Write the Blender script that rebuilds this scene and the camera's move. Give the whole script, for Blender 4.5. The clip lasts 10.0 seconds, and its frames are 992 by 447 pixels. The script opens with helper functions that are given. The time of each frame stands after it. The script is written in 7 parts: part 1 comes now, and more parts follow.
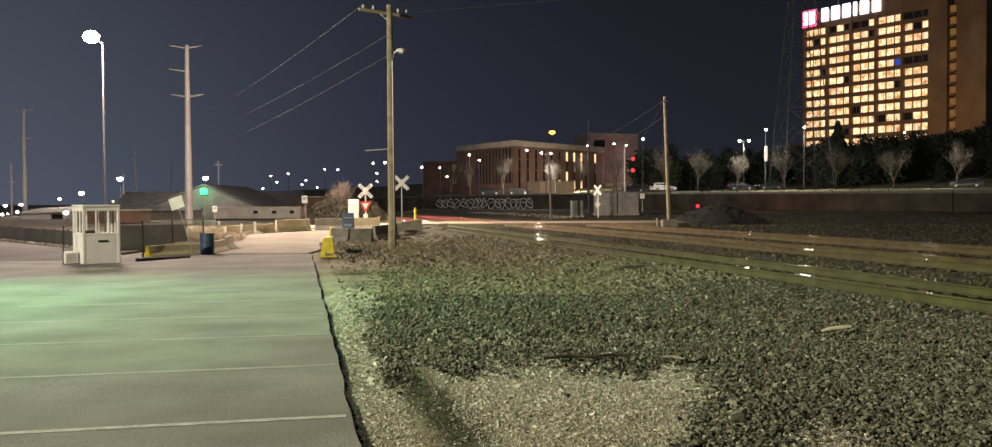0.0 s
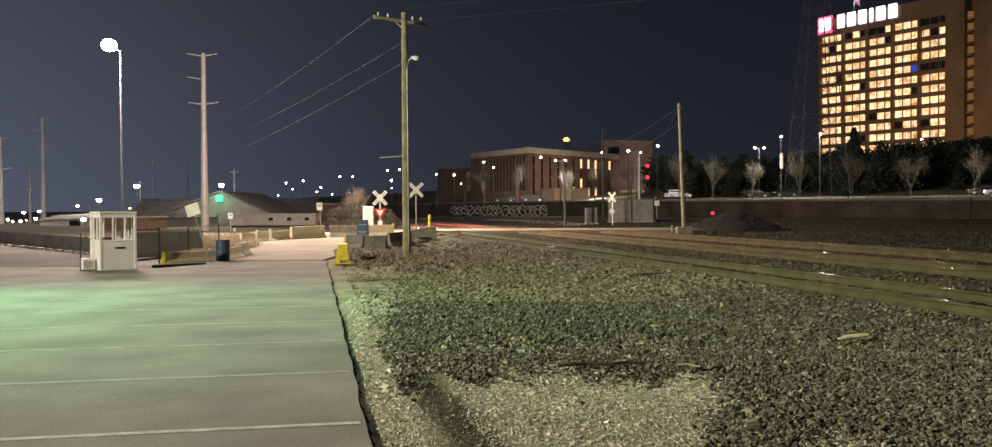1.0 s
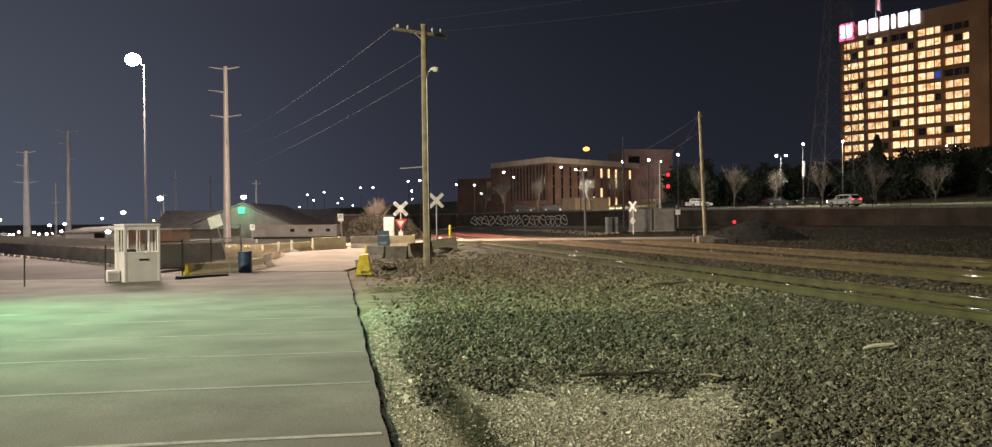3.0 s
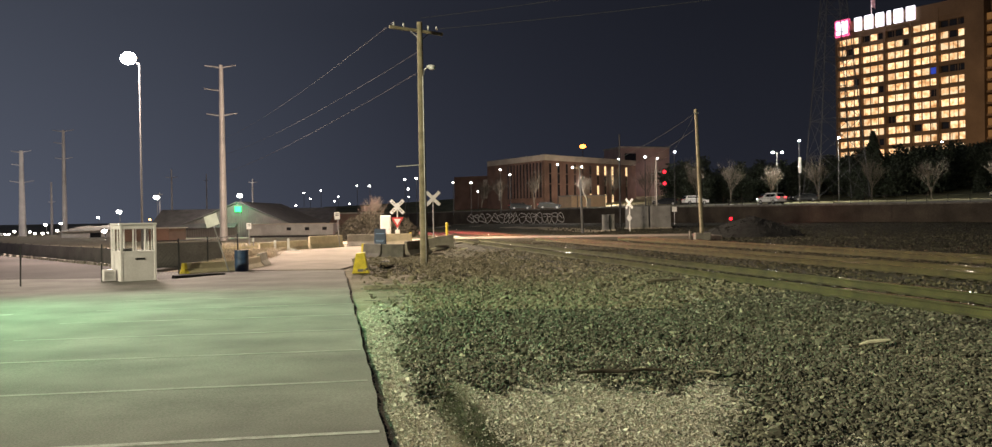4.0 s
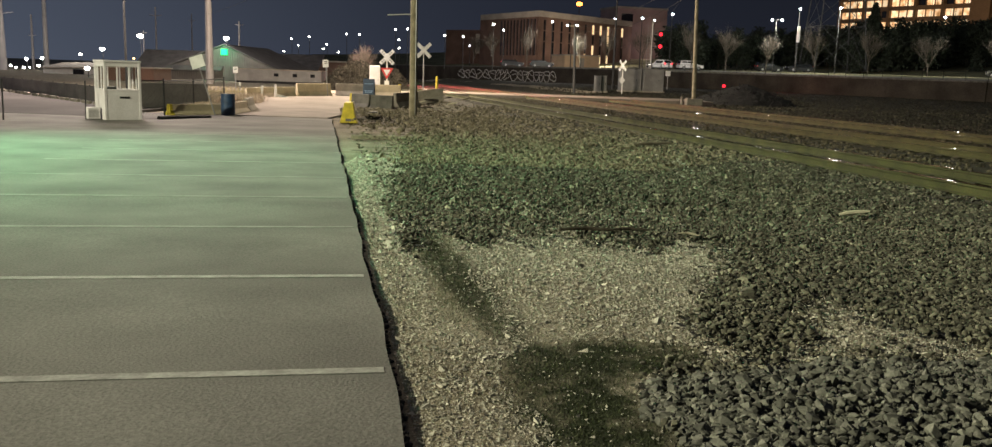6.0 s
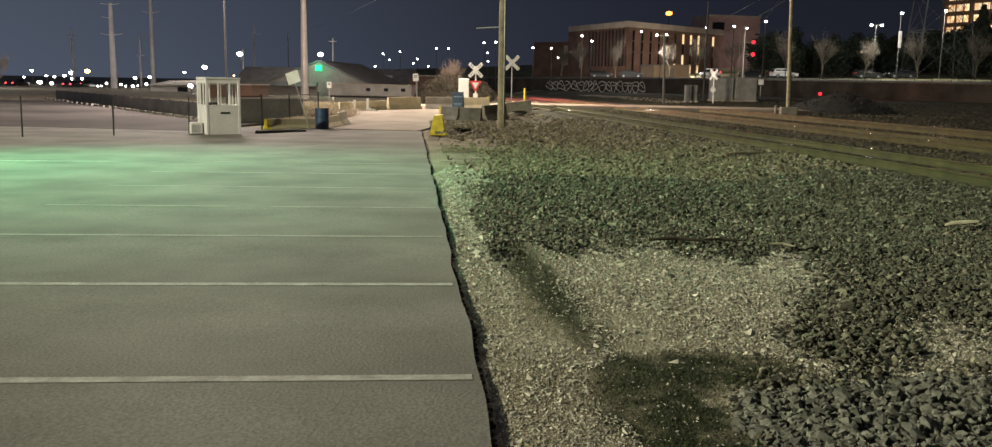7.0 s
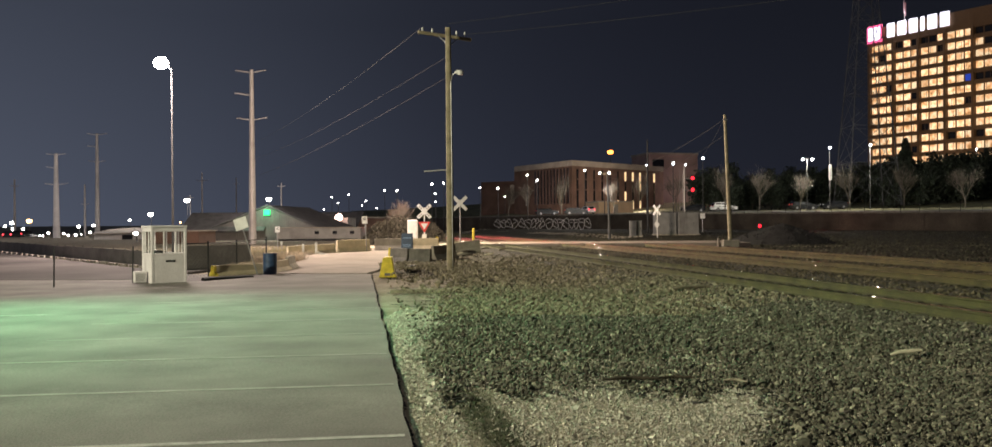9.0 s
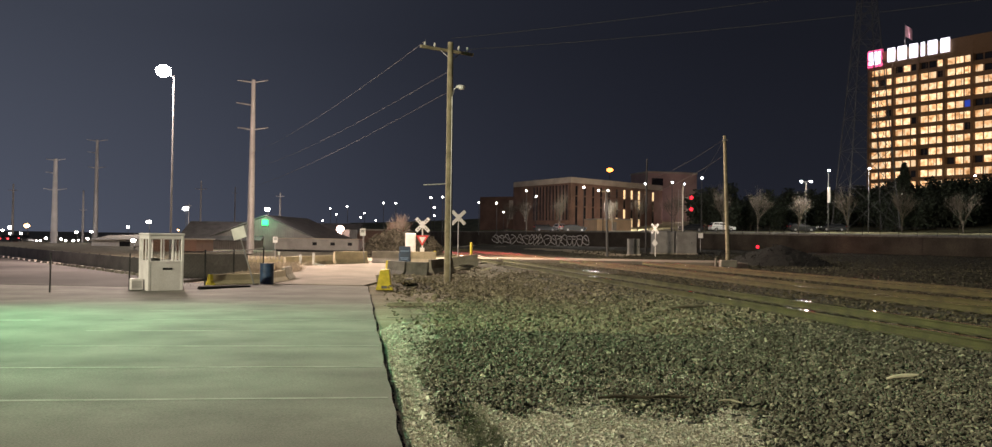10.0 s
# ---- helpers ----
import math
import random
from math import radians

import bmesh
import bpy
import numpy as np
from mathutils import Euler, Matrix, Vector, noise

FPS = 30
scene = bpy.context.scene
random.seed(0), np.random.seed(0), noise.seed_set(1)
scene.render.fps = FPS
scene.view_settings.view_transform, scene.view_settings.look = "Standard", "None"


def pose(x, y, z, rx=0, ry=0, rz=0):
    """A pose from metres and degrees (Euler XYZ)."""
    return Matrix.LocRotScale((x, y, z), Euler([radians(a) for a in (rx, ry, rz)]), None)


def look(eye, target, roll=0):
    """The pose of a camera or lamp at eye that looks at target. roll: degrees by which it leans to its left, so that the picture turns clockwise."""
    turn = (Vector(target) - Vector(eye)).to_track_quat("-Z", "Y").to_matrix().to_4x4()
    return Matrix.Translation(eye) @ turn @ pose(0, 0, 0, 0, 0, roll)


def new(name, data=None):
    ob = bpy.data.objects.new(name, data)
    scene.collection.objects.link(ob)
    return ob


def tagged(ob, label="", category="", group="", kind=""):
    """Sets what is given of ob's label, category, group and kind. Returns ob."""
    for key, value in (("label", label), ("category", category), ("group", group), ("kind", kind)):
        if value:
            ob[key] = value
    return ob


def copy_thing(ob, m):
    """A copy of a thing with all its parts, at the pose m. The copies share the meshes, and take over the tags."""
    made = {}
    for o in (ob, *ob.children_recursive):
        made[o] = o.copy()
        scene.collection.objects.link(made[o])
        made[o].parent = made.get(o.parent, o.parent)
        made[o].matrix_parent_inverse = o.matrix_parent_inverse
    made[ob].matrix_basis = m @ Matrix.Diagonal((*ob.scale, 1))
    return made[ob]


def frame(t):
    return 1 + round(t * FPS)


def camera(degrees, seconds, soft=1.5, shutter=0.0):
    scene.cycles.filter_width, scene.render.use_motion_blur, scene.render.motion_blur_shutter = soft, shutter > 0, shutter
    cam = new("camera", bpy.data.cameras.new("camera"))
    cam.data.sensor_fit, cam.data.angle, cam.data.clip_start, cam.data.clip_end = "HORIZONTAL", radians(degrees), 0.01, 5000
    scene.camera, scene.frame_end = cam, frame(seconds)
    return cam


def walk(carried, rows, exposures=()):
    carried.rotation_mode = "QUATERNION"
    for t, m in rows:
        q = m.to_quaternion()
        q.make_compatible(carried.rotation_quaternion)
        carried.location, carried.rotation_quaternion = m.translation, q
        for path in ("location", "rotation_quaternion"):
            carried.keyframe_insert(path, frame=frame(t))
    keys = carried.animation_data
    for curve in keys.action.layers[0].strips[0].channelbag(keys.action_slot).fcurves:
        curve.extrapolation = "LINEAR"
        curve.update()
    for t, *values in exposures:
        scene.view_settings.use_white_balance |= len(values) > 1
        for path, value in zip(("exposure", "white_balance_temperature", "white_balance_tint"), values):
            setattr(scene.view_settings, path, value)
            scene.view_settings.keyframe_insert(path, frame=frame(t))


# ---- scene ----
cam = camera(58.97, 10.0, soft=1.3, shutter=0.4)
PATH = [
    (0, pose(0, 0, 1.800, 88.600, 0.300, 0.000)),
    (0.5, pose(0, 0, 1.800, 89.011, 0.205, 0.429)),
    (1, pose(0, 0, 1.800, 89.064, 0.271, 0.926)),
    (1.5, pose(0, 0, 1.800, 89.048, 0.431, 1.433)),
    (2, pose(0, 0, 1.800, 89.011, 0.542, 1.906)),
    (2.5, pose(0, 0, 1.800, 89.121, 0.618, 2.204)),
    (3, pose(0, 0, 1.800, 89.731, 0.624, 2.253)),
    (4.3, pose(0, 0, 1.800, 89.397, 0.985, 1.897)),
    (4.5, pose(0, 0, 1.800, 87.144, 1.100, 1.816)),
    (5, pose(0, 0, 1.800, 79.784, 0.324, 1.049)),
    (5.2, pose(0, 0, 1.800, 79.368, -0.651, 1.036)),
    (6.3, pose(0, 0, 1.740, 80.649, -2.189, 1.798)),
    (6.5, pose(0, 0, 1.735, 80.727, -1.942, 2.986)),
    (7, pose(0, 0, 1.735, 80.931, -0.999, 7.141)),
    (7.5, pose(0, 0, 1.735, 81.772, -1.147, 6.680)),
    (8, pose(0, 0, 1.740, 82.867, -1.204, 5.545)),
    (8.5, pose(0, 0, 1.790, 85.848, 0.719, 4.224)),
    (9, pose(0, 0, 1.800, 89.942, 0.407, 3.783)),
    (9.5, pose(0, 0, 1.800, 90.851, -0.521, 3.640)),
    (10, pose(0, 0, 1.800, 90.928, -0.875, 3.658)),
]
walk(cam, PATH, [(0, 0.22, 6500, 11), (3.0, 0.2, 6500, 12), (4.5, 0.18, 6550, 9), (5.0, 0.12, 6500, 8), (6.5, -0.02, 6200, 7), (8.0, -0.02, 6200, 7), (9.0, 0.02, 6300, 11), (10.0, 0.05, 6450, 12)])

# ---- night sky ----
world = bpy.data.worlds.new("night_sky")
scene.world = world
world.use_nodes = True
wn, wl = world.node_tree.nodes, world.node_tree.links
wn.clear()
w_out = wn.new("ShaderNodeOutputWorld")
w_bg = wn.new("ShaderNodeBackground")
w_tc = wn.new("ShaderNodeTexCoord")
w_sep = wn.new("ShaderNodeSeparateXYZ")
w_ramp = wn.new("ShaderNodeValToRGB")
w_map = wn.new("ShaderNodeMapRange")
wl.new(w_tc.outputs["Generated"], w_sep.inputs[0])
wl.new(w_sep.outputs["X"], w_map.inputs[0])
w_map.inputs[1].default_value, w_map.inputs[2].default_value = -0.6, 0.5
wl.new(w_map.outputs[0], w_ramp.inputs[0])
w_ramp.color_ramp.elements[0].color = (0.062, 0.071, 0.096, 1)
w_ramp.color_ramp.elements[1].color = (0.0088, 0.0096, 0.0128, 1)
mid_el = w_ramp.color_ramp.elements.new(0.44)
mid_el.color = (0.0105, 0.0118, 0.0195, 1)
w_ramp.color_ramp.interpolation = "B_SPLINE"
wl.new(w_ramp.outputs[0], w_bg.inputs[0])
w_glow = wn.new("ShaderNodeMapRange")
w_glow.inputs[1].default_value, w_glow.inputs[2].default_value = 0.0, 0.22
w_glow.inputs[3].default_value, w_glow.inputs[4].default_value = 1.5, 0.93
wl.new(w_sep.outputs["Z"], w_glow.inputs[0])
wl.new(w_glow.outputs[0], w_bg.inputs[1])
wl.new(w_bg.outputs[0], w_out.inputs[0])


def lamp(name, kind, where, power, color, size=0.3, aim=None, cone=100, blend=0.6):
    data = bpy.data.lights.new(name, kind)
    data.energy, data.color = power, color
    if kind == "AREA":
        data.size = size
    else:
        data.shadow_soft_size = size
    if kind == "SPOT":
        data.spot_size, data.spot_blend = radians(cone), blend
    ob = new(name, data)
    ob.matrix_world = look(where, aim) if aim else Matrix.Translation(where)
    return ob


# lot lamps: one behind the camera, one green mercury lamp beside the lot, the tall one by the booth
lamp("lot_lamp_light", "SPOT", (-30.0, 0.0, 14.0), 58500, (0.97, 0.90, 0.61), 0.15, (-4.0, 18.0, 0), 125, 0.8)
lamp("mercury_lamp_light", "SPOT", (-18.0, 17.5, 10.5), 15500, (0.24, 1.0, 0.43), 0.3, (-10.6, 17.0, 0), 81, 1.0)
lamp("tall_lamp_light", "POINT", (-25.1, 54.0, 11.7), 33000, (1.0, 0.78, 0.68), 2.2)
# added fill without a lamp, brightens the crossing and road
lamp("crossing_fill_light", "POINT", (-10.0, 66.0, 10.5), 27000, (1.0, 0.79, 0.55), 0.3)
lamp("gable_lamp_light", "POINT", (-38.0, 109.0, 6.6), 2100, (1.0, 0.90, 0.84), 0.3)
lamp("shed_lamp_light", "POINT", (-62.0, 140.0, 7.0), 8000, (1.0, 0.90, 0.84), 0.3)
lamp("yard_light", "POINT", (-104.0, 122.0, 7.0), 12000, (1.0, 0.92, 0.88), 0.3)
lamp("dwarf_signal_light", "POINT", (33.0, 112.0, 1.6), 120, (1.0, 0.06, 0.04), 0.1)
# added red spot, only there to draw red streaks on the rails
lamp("rail_streak_light", "SPOT", (-27.6, 127.6, 2.3), 170000, (1.0, 0.10, 0.13), 0.3, (-10.5, 84.0, 0.3), 20, 0.6)
lamp("street_light_a", "POINT", (42.4, 148.6, 11.4), 4200, (1.0, 0.93, 0.80), 0.25)
lamp("street_light_b", "POINT", (52.7, 148.6, 13.6), 4400, (1.0, 0.93, 0.80), 0.25)
# c to g: fills without posts, added to brighten trees and brick office
lamp("street_fill_c", "POINT", (-10.0, 240.0, 8.0), 5000, (1.0, 0.80, 0.66), 0.3)
lamp("street_fill_d", "POINT", (68.0, 137.5, 9.5), 1900, (1.0, 0.93, 0.80), 0.25)
lamp("street_fill_e", "POINT", (30.0, 147.0, 10.0), 900, (1.0, 0.93, 0.80), 0.25)
lamp("street_fill_f", "POINT", (24.0, 244.0, 8.0), 7000, (1.0, 0.80, 0.66), 0.3)
lamp("street_fill_g", "POINT", (8.0, 168.0, 9.0), 9000, (1.0, 0.88, 0.75), 0.3)
# fills with no fixture, added to brighten the annex, flag and tower front
lamp("annex_fill_light", "POINT", (40.0, 288.0, 12.0), 1300, (1.0, 0.72, 0.70), 0.3)
lamp("flag_fill_light", "POINT", (127.5, 334.0, 78.5), 2500, (1.0, 0.85, 0.95), 0.3)
lamp("tower_fill_light", "SPOT", (112.0, 262.0, 16.0), 42000, (1.0, 0.66, 0.36), 0.6, (146, 318, 42), 95, 0.8)


# ---- materials ----
def material(name, base, rough=0.8, metal=0.0, vary=0.25, scale=3.0, fine=60.0, bump=0.2, second=None, rnd=0.0, emit=None, strength=0.0, detail_dist=0.01):
    m = bpy.data.materials.new(name)
    m.use_nodes = True
    n, l = m.node_tree.nodes, m.node_tree.links
    b = n["Principled BSDF"]
    tc = n.new("ShaderNodeTexCoord")
    big = n.new("ShaderNodeTexNoise")
    big.inputs["Scale"].default_value, big.inputs["Detail"].default_value = scale, 6
    small = n.new("ShaderNodeTexNoise")
    small.inputs["Scale"].default_value, small.inputs["Detail"].default_value = fine, 4
    l.new(tc.outputs["Object"], big.inputs["Vector"])
    l.new(tc.outputs["Object"], small.inputs["Vector"])
    ramp = n.new("ShaderNodeValToRGB")
    dark = second or tuple(c * (1 - vary) for c in base)
    lite = base if second else tuple(min(1, c * (1 + vary * 0.6)) for c in base)
    ramp.color_ramp.elements[0].color, ramp.color_ramp.elements[0].position = (*dark, 1), 0.33
    ramp.color_ramp.elements[1].color, ramp.color_ramp.elements[1].position = (*lite, 1), 0.67
    l.new(big.outputs[0], ramp.inputs[0])
    mul = n.new("ShaderNodeMix")
    mul.data_type, mul.blend_type = "RGBA", "MULTIPLY"
    mul.inputs[0].default_value = 1.0
    r2 = n.new("ShaderNodeMapRange")
    r2.inputs[1].default_value, r2.inputs[2].default_value = 0.3, 0.7
    r2.inputs[3].default_value, r2.inputs[4].default_value = 1 - vary * 0.7, 1 + vary * 0.3
    l.new(small.outputs[0], r2.inputs[0])
    l.new(ramp.outputs[0], mul.inputs[6])
    l.new(r2.outputs[0], mul.inputs[7])
    col = mul.outputs[2]
    if rnd:
        oi = n.new("ShaderNodeObjectInfo")
        r3 = n.new("ShaderNodeMapRange")
        r3.inputs[3].default_value, r3.inputs[4].default_value = 1 - rnd, 1 + rnd
        l.new(oi.outputs["Random"], r3.inputs[0])
        m3 = n.new("ShaderNodeMix")
        m3.data_type, m3.blend_type = "RGBA", "MULTIPLY"
        m3.inputs[0].default_value = 1.0
        l.new(col, m3.inputs[6])
        l.new(r3.outputs[0], m3.inputs[7])
        col = m3.outputs[2]
    l.new(col, b.inputs["Base Color"])
    b.inputs["Roughness"].default_value, b.inputs["Metallic"].default_value = rough, metal
    if bump:
        bp = n.new("ShaderNodeBump")
        bp.inputs["Strength"].default_value, bp.inputs["Distance"].default_value = bump, detail_dist
        l.new(small.outputs[0], bp.inputs["Height"])
        l.new(bp.outputs[0], b.inputs["Normal"])
    if emit:
        b.inputs["Emission Color"].default_value, b.inputs["Emission Strength"].default_value = (*emit, 1), strength
    return m


def island_tint(m, spread, rare=False):
    """Vary a joined mesh's pieces by island."""
    n, l = m.node_tree.nodes, m.node_tree.links
    b = n["Principled BSDF"]
    src = b.inputs["Base Color"].links[0].from_socket
    g = n.new("ShaderNodeNewGeometry")
    r = n.new("ShaderNodeMapRange")
    r.inputs[3].default_value, r.inputs[4].default_value = 1 - spread, 1 + spread
    l.new(g.outputs["Random Per Island"], r.inputs[0])
    if rare:
        # most stones dark, a few pale
        r.inputs[3].default_value, r.inputs[4].default_value = 0.35, 1.05
        p = n.new("ShaderNodeMath")
        p.operation = "POWER"
        p.inputs[1].default_value = 14.0
        l.new(g.outputs["Random Per Island"], p.inputs[0])
        ad = n.new("ShaderNodeMath")
        ad.operation = "MULTIPLY_ADD"
        ad.inputs[1].default_value = 1.2
        l.new(p.outputs[0], ad.inputs[0])
        l.new(r.outputs[0], ad.inputs[2])
    mx = n.new("ShaderNodeMix")
    mx.data_type, mx.blend_type = "RGBA", "MULTIPLY"
    mx.inputs[0].default_value = 1.0
    l.new(src, mx.inputs[6])
    l.new(ad.outputs[0] if rare else r.outputs[0], mx.inputs[7])
    l.new(mx.outputs[2], b.inputs["Base Color"])
    return m


def glow(name, color, strength):
    m = bpy.data.materials.new(name)
    m.use_nodes = True
    n, l = m.node_tree.nodes, m.node_tree.links
    b = n["Principled BSDF"]
    b.inputs["Base Color"].default_value = (*[0.6 * c for c in color], 1)
    b.inputs["Emission Color"].default_value, b.inputs["Emission Strength"].default_value = (*color, 1), strength
    return m


M_ASPHALT = material("worn_lot_asphalt", (0.225, 0.22, 0.20), 0.85, vary=0.42, scale=0.6, fine=45, bump=0.7, second=(0.135, 0.132, 0.12))
# black of the lot edge includes the shadow beside the slab
M_EDGESHADE = material("asphalt_edge_shadow", (0.03, 0.03, 0.03), 0.9, fine=40, bump=0.8)
M_STRIPE = material("worn_white_paint", (0.42, 0.42, 0.39), 0.8, vary=0.35, scale=6, fine=40, bump=0.1, second=(0.24, 0.235, 0.215))
M_FADED = material("faded_white_paint", (0.30, 0.295, 0.27), 0.85, vary=0.3, scale=2, fine=30, bump=0.1, second=(0.20, 0.197, 0.18))
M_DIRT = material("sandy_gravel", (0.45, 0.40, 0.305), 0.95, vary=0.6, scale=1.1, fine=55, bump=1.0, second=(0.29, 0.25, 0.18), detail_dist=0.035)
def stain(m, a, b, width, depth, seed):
    """A dark green patch from a to b in a ground material; damp moss in the near ruts."""
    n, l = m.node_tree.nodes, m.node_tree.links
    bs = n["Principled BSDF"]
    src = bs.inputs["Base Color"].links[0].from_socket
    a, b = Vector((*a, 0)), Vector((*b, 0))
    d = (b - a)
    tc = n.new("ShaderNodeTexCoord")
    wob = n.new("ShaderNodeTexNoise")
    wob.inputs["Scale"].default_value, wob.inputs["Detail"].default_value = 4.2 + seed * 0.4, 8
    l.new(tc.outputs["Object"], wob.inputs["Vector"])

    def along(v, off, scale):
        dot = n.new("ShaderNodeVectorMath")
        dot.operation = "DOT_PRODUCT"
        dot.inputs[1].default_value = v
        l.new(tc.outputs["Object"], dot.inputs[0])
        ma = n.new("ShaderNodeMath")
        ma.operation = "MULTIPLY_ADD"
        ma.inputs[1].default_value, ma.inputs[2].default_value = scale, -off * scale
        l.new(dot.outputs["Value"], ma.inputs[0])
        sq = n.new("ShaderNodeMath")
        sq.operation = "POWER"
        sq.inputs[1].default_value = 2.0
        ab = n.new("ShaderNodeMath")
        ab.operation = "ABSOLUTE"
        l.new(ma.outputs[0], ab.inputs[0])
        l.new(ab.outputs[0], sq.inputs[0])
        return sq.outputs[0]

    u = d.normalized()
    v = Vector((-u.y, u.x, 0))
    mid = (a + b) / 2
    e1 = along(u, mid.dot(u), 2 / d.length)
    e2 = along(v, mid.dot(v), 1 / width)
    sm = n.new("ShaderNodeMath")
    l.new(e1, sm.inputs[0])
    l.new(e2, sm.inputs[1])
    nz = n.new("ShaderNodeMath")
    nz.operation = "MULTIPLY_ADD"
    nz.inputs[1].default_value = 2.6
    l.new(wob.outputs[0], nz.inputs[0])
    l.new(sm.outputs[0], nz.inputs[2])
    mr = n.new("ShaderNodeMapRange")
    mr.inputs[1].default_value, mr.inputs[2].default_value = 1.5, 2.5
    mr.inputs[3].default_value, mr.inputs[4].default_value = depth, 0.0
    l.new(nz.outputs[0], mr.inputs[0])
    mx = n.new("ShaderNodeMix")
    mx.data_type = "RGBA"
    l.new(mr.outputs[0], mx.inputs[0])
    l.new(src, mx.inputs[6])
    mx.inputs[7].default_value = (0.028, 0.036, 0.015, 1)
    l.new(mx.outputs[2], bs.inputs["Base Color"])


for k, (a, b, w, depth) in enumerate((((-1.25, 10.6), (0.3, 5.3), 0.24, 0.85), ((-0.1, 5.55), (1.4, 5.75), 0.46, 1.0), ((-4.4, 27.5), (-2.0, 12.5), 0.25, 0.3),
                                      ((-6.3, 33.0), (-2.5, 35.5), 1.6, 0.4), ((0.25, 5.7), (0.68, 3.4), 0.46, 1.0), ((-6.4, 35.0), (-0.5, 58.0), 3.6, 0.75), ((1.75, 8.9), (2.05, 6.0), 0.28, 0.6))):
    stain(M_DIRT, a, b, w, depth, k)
M_ROAD = material("dusty_concrete_road", (0.33, 0.29, 0.24), 0.9, vary=0.25, scale=0.5, fine=50, bump=0.3, second=(0.22, 0.19, 0.16))
M_BALLAST = island_tint(material("grey_ballast_stone", (0.19, 0.18, 0.128), 0.85, vary=0.4, scale=9, fine=80, bump=0.3), 0.6, True)
M_HEAP = island_tint(material("grey_heap_stone", (0.155, 0.153, 0.126), 0.85, vary=0.4, scale=9, fine=80, bump=0.3), 0.5)
M_FARBALLAST = island_tint(material("dusty_ballast_stone", (0.245, 0.215, 0.145), 0.9, vary=0.4, scale=9, fine=80, bump=0.3), 0.45)
M_STONE = material("single_ballast_stone", (0.155, 0.153, 0.126), 0.85, vary=0.4, scale=9, fine=80, bump=0.3, rnd=0.6)
M_PEBBLE = island_tint(material("pale_pebbles", (0.53, 0.495, 0.415), 0.9, vary=0.3, scale=12, fine=80, bump=0.2), 0.42)
M_RAIL = material("rusty_rail_side", (0.068, 0.068, 0.020), 0.9, 0.0, vary=0.35, scale=2, fine=30, bump=0.3)
M_RAILTOP = material("polished_rail_head", (0.17, 0.16, 0.13), 0.17, 1.0, vary=0.15, scale=3, fine=60, bump=0.05)
M_BRIGHTHEAD = material("bright_rail_head", (0.62, 0.60, 0.58), 0.33, 1.0, vary=0.1, scale=3, fine=60, bump=0.0)
M_TIE = material("weathered_tie", (0.042, 0.038, 0.02), 0.95, vary=0.4, scale=4, fine=50, bump=0.6, rnd=0.3)
M_POLE = material("weathered_pole_wood", (0.33, 0.285, 0.19), 0.9, vary=0.35, scale=3, fine=45, bump=0.5)
M_GALV = material("galvanised_steel", (0.42, 0.42, 0.42), 0.45, 0.7, vary=0.2, scale=2, fine=30, bump=0.1)
M_STEELPOLE = material("pale_steel_pole", (0.45, 0.42, 0.40), 0.55, 0.2, vary=0.2, scale=0.6, fine=20, bump=0.1)
M_DARKSTEEL = material("dark_painted_steel", (0.03, 0.03, 0.032), 0.6, 0.4, vary=0.3, fine=30, bump=0.1)
M_CONC = material("weathered_concrete", (0.36, 0.33, 0.27), 0.9, vary=0.35, scale=2.0, fine=40, bump=0.4, second=(0.22, 0.20, 0.165), rnd=0.12)
M_DARKCONC = material("grimy_concrete", (0.20, 0.19, 0.165), 0.9, vary=0.35, scale=1.8, fine=40, bump=0.4, second=(0.09, 0.085, 0.075), rnd=0.15)
M_TANCONC = material("tan_painted_concrete", (0.58, 0.50, 0.33), 0.85, vary=0.3, scale=2.5, fine=40, bump=0.35, second=(0.44, 0.38, 0.26))
M_YELLOW = material("chipped_yellow_paint", (0.72, 0.58, 0.05), 0.6, vary=0.25, scale=4, fine=40, bump=0.2)
M_WHITE = material("scuffed_white_paint", (0.80, 0.80, 0.78), 0.55, vary=0.12, scale=2, fine=20, bump=0.08)
M_BOOTH = material("dusty_booth_panel", (0.74, 0.71, 0.73), 0.6, vary=0.12, scale=2, fine=20, bump=0.08, second=(0.64, 0.61, 0.62))
M_BLUE = material("blue_drum_paint", (0.03, 0.065, 0.14), 0.45, vary=0.35, scale=5, fine=30, bump=0.15)
M_RED = material("red_sign_face", (0.65, 0.03, 0.03), 0.45, vary=0.1, fine=20, bump=0.0)
M_BLACK = material("black_rubber", (0.02, 0.02, 0.02), 0.7, vary=0.3, fine=30, bump=0.1)
M_BRICK = material("brown_brick", (0.175, 0.105, 0.076), 0.9, vary=0.3, scale=0.3, fine=8, bump=0.3)
M_TOWER = material("brown_precast_concrete", (0.20, 0.13, 0.075), 0.85, vary=0.25, scale=0.12, fine=3, bump=0.1)
M_CORNICE = material("pale_precast_band", (0.42, 0.37, 0.30), 0.85, vary=0.2, scale=0.3, fine=6, bump=0.1)
M_RETAIN = material("stained_retaining_wall", (0.085, 0.072, 0.058), 0.95, vary=0.45, scale=0.35, fine=9, bump=0.4, second=(0.04, 0.034, 0.028))
M_ROOF = material("dark_shingle_roof", (0.13, 0.12, 0.115), 0.9, vary=0.3, scale=1, fine=20, bump=0.3)
M_SIDING = material("grey_metal_siding", (0.17, 0.155, 0.14), 0.6, 0.1, vary=0.2, scale=1, fine=10, bump=0.1)
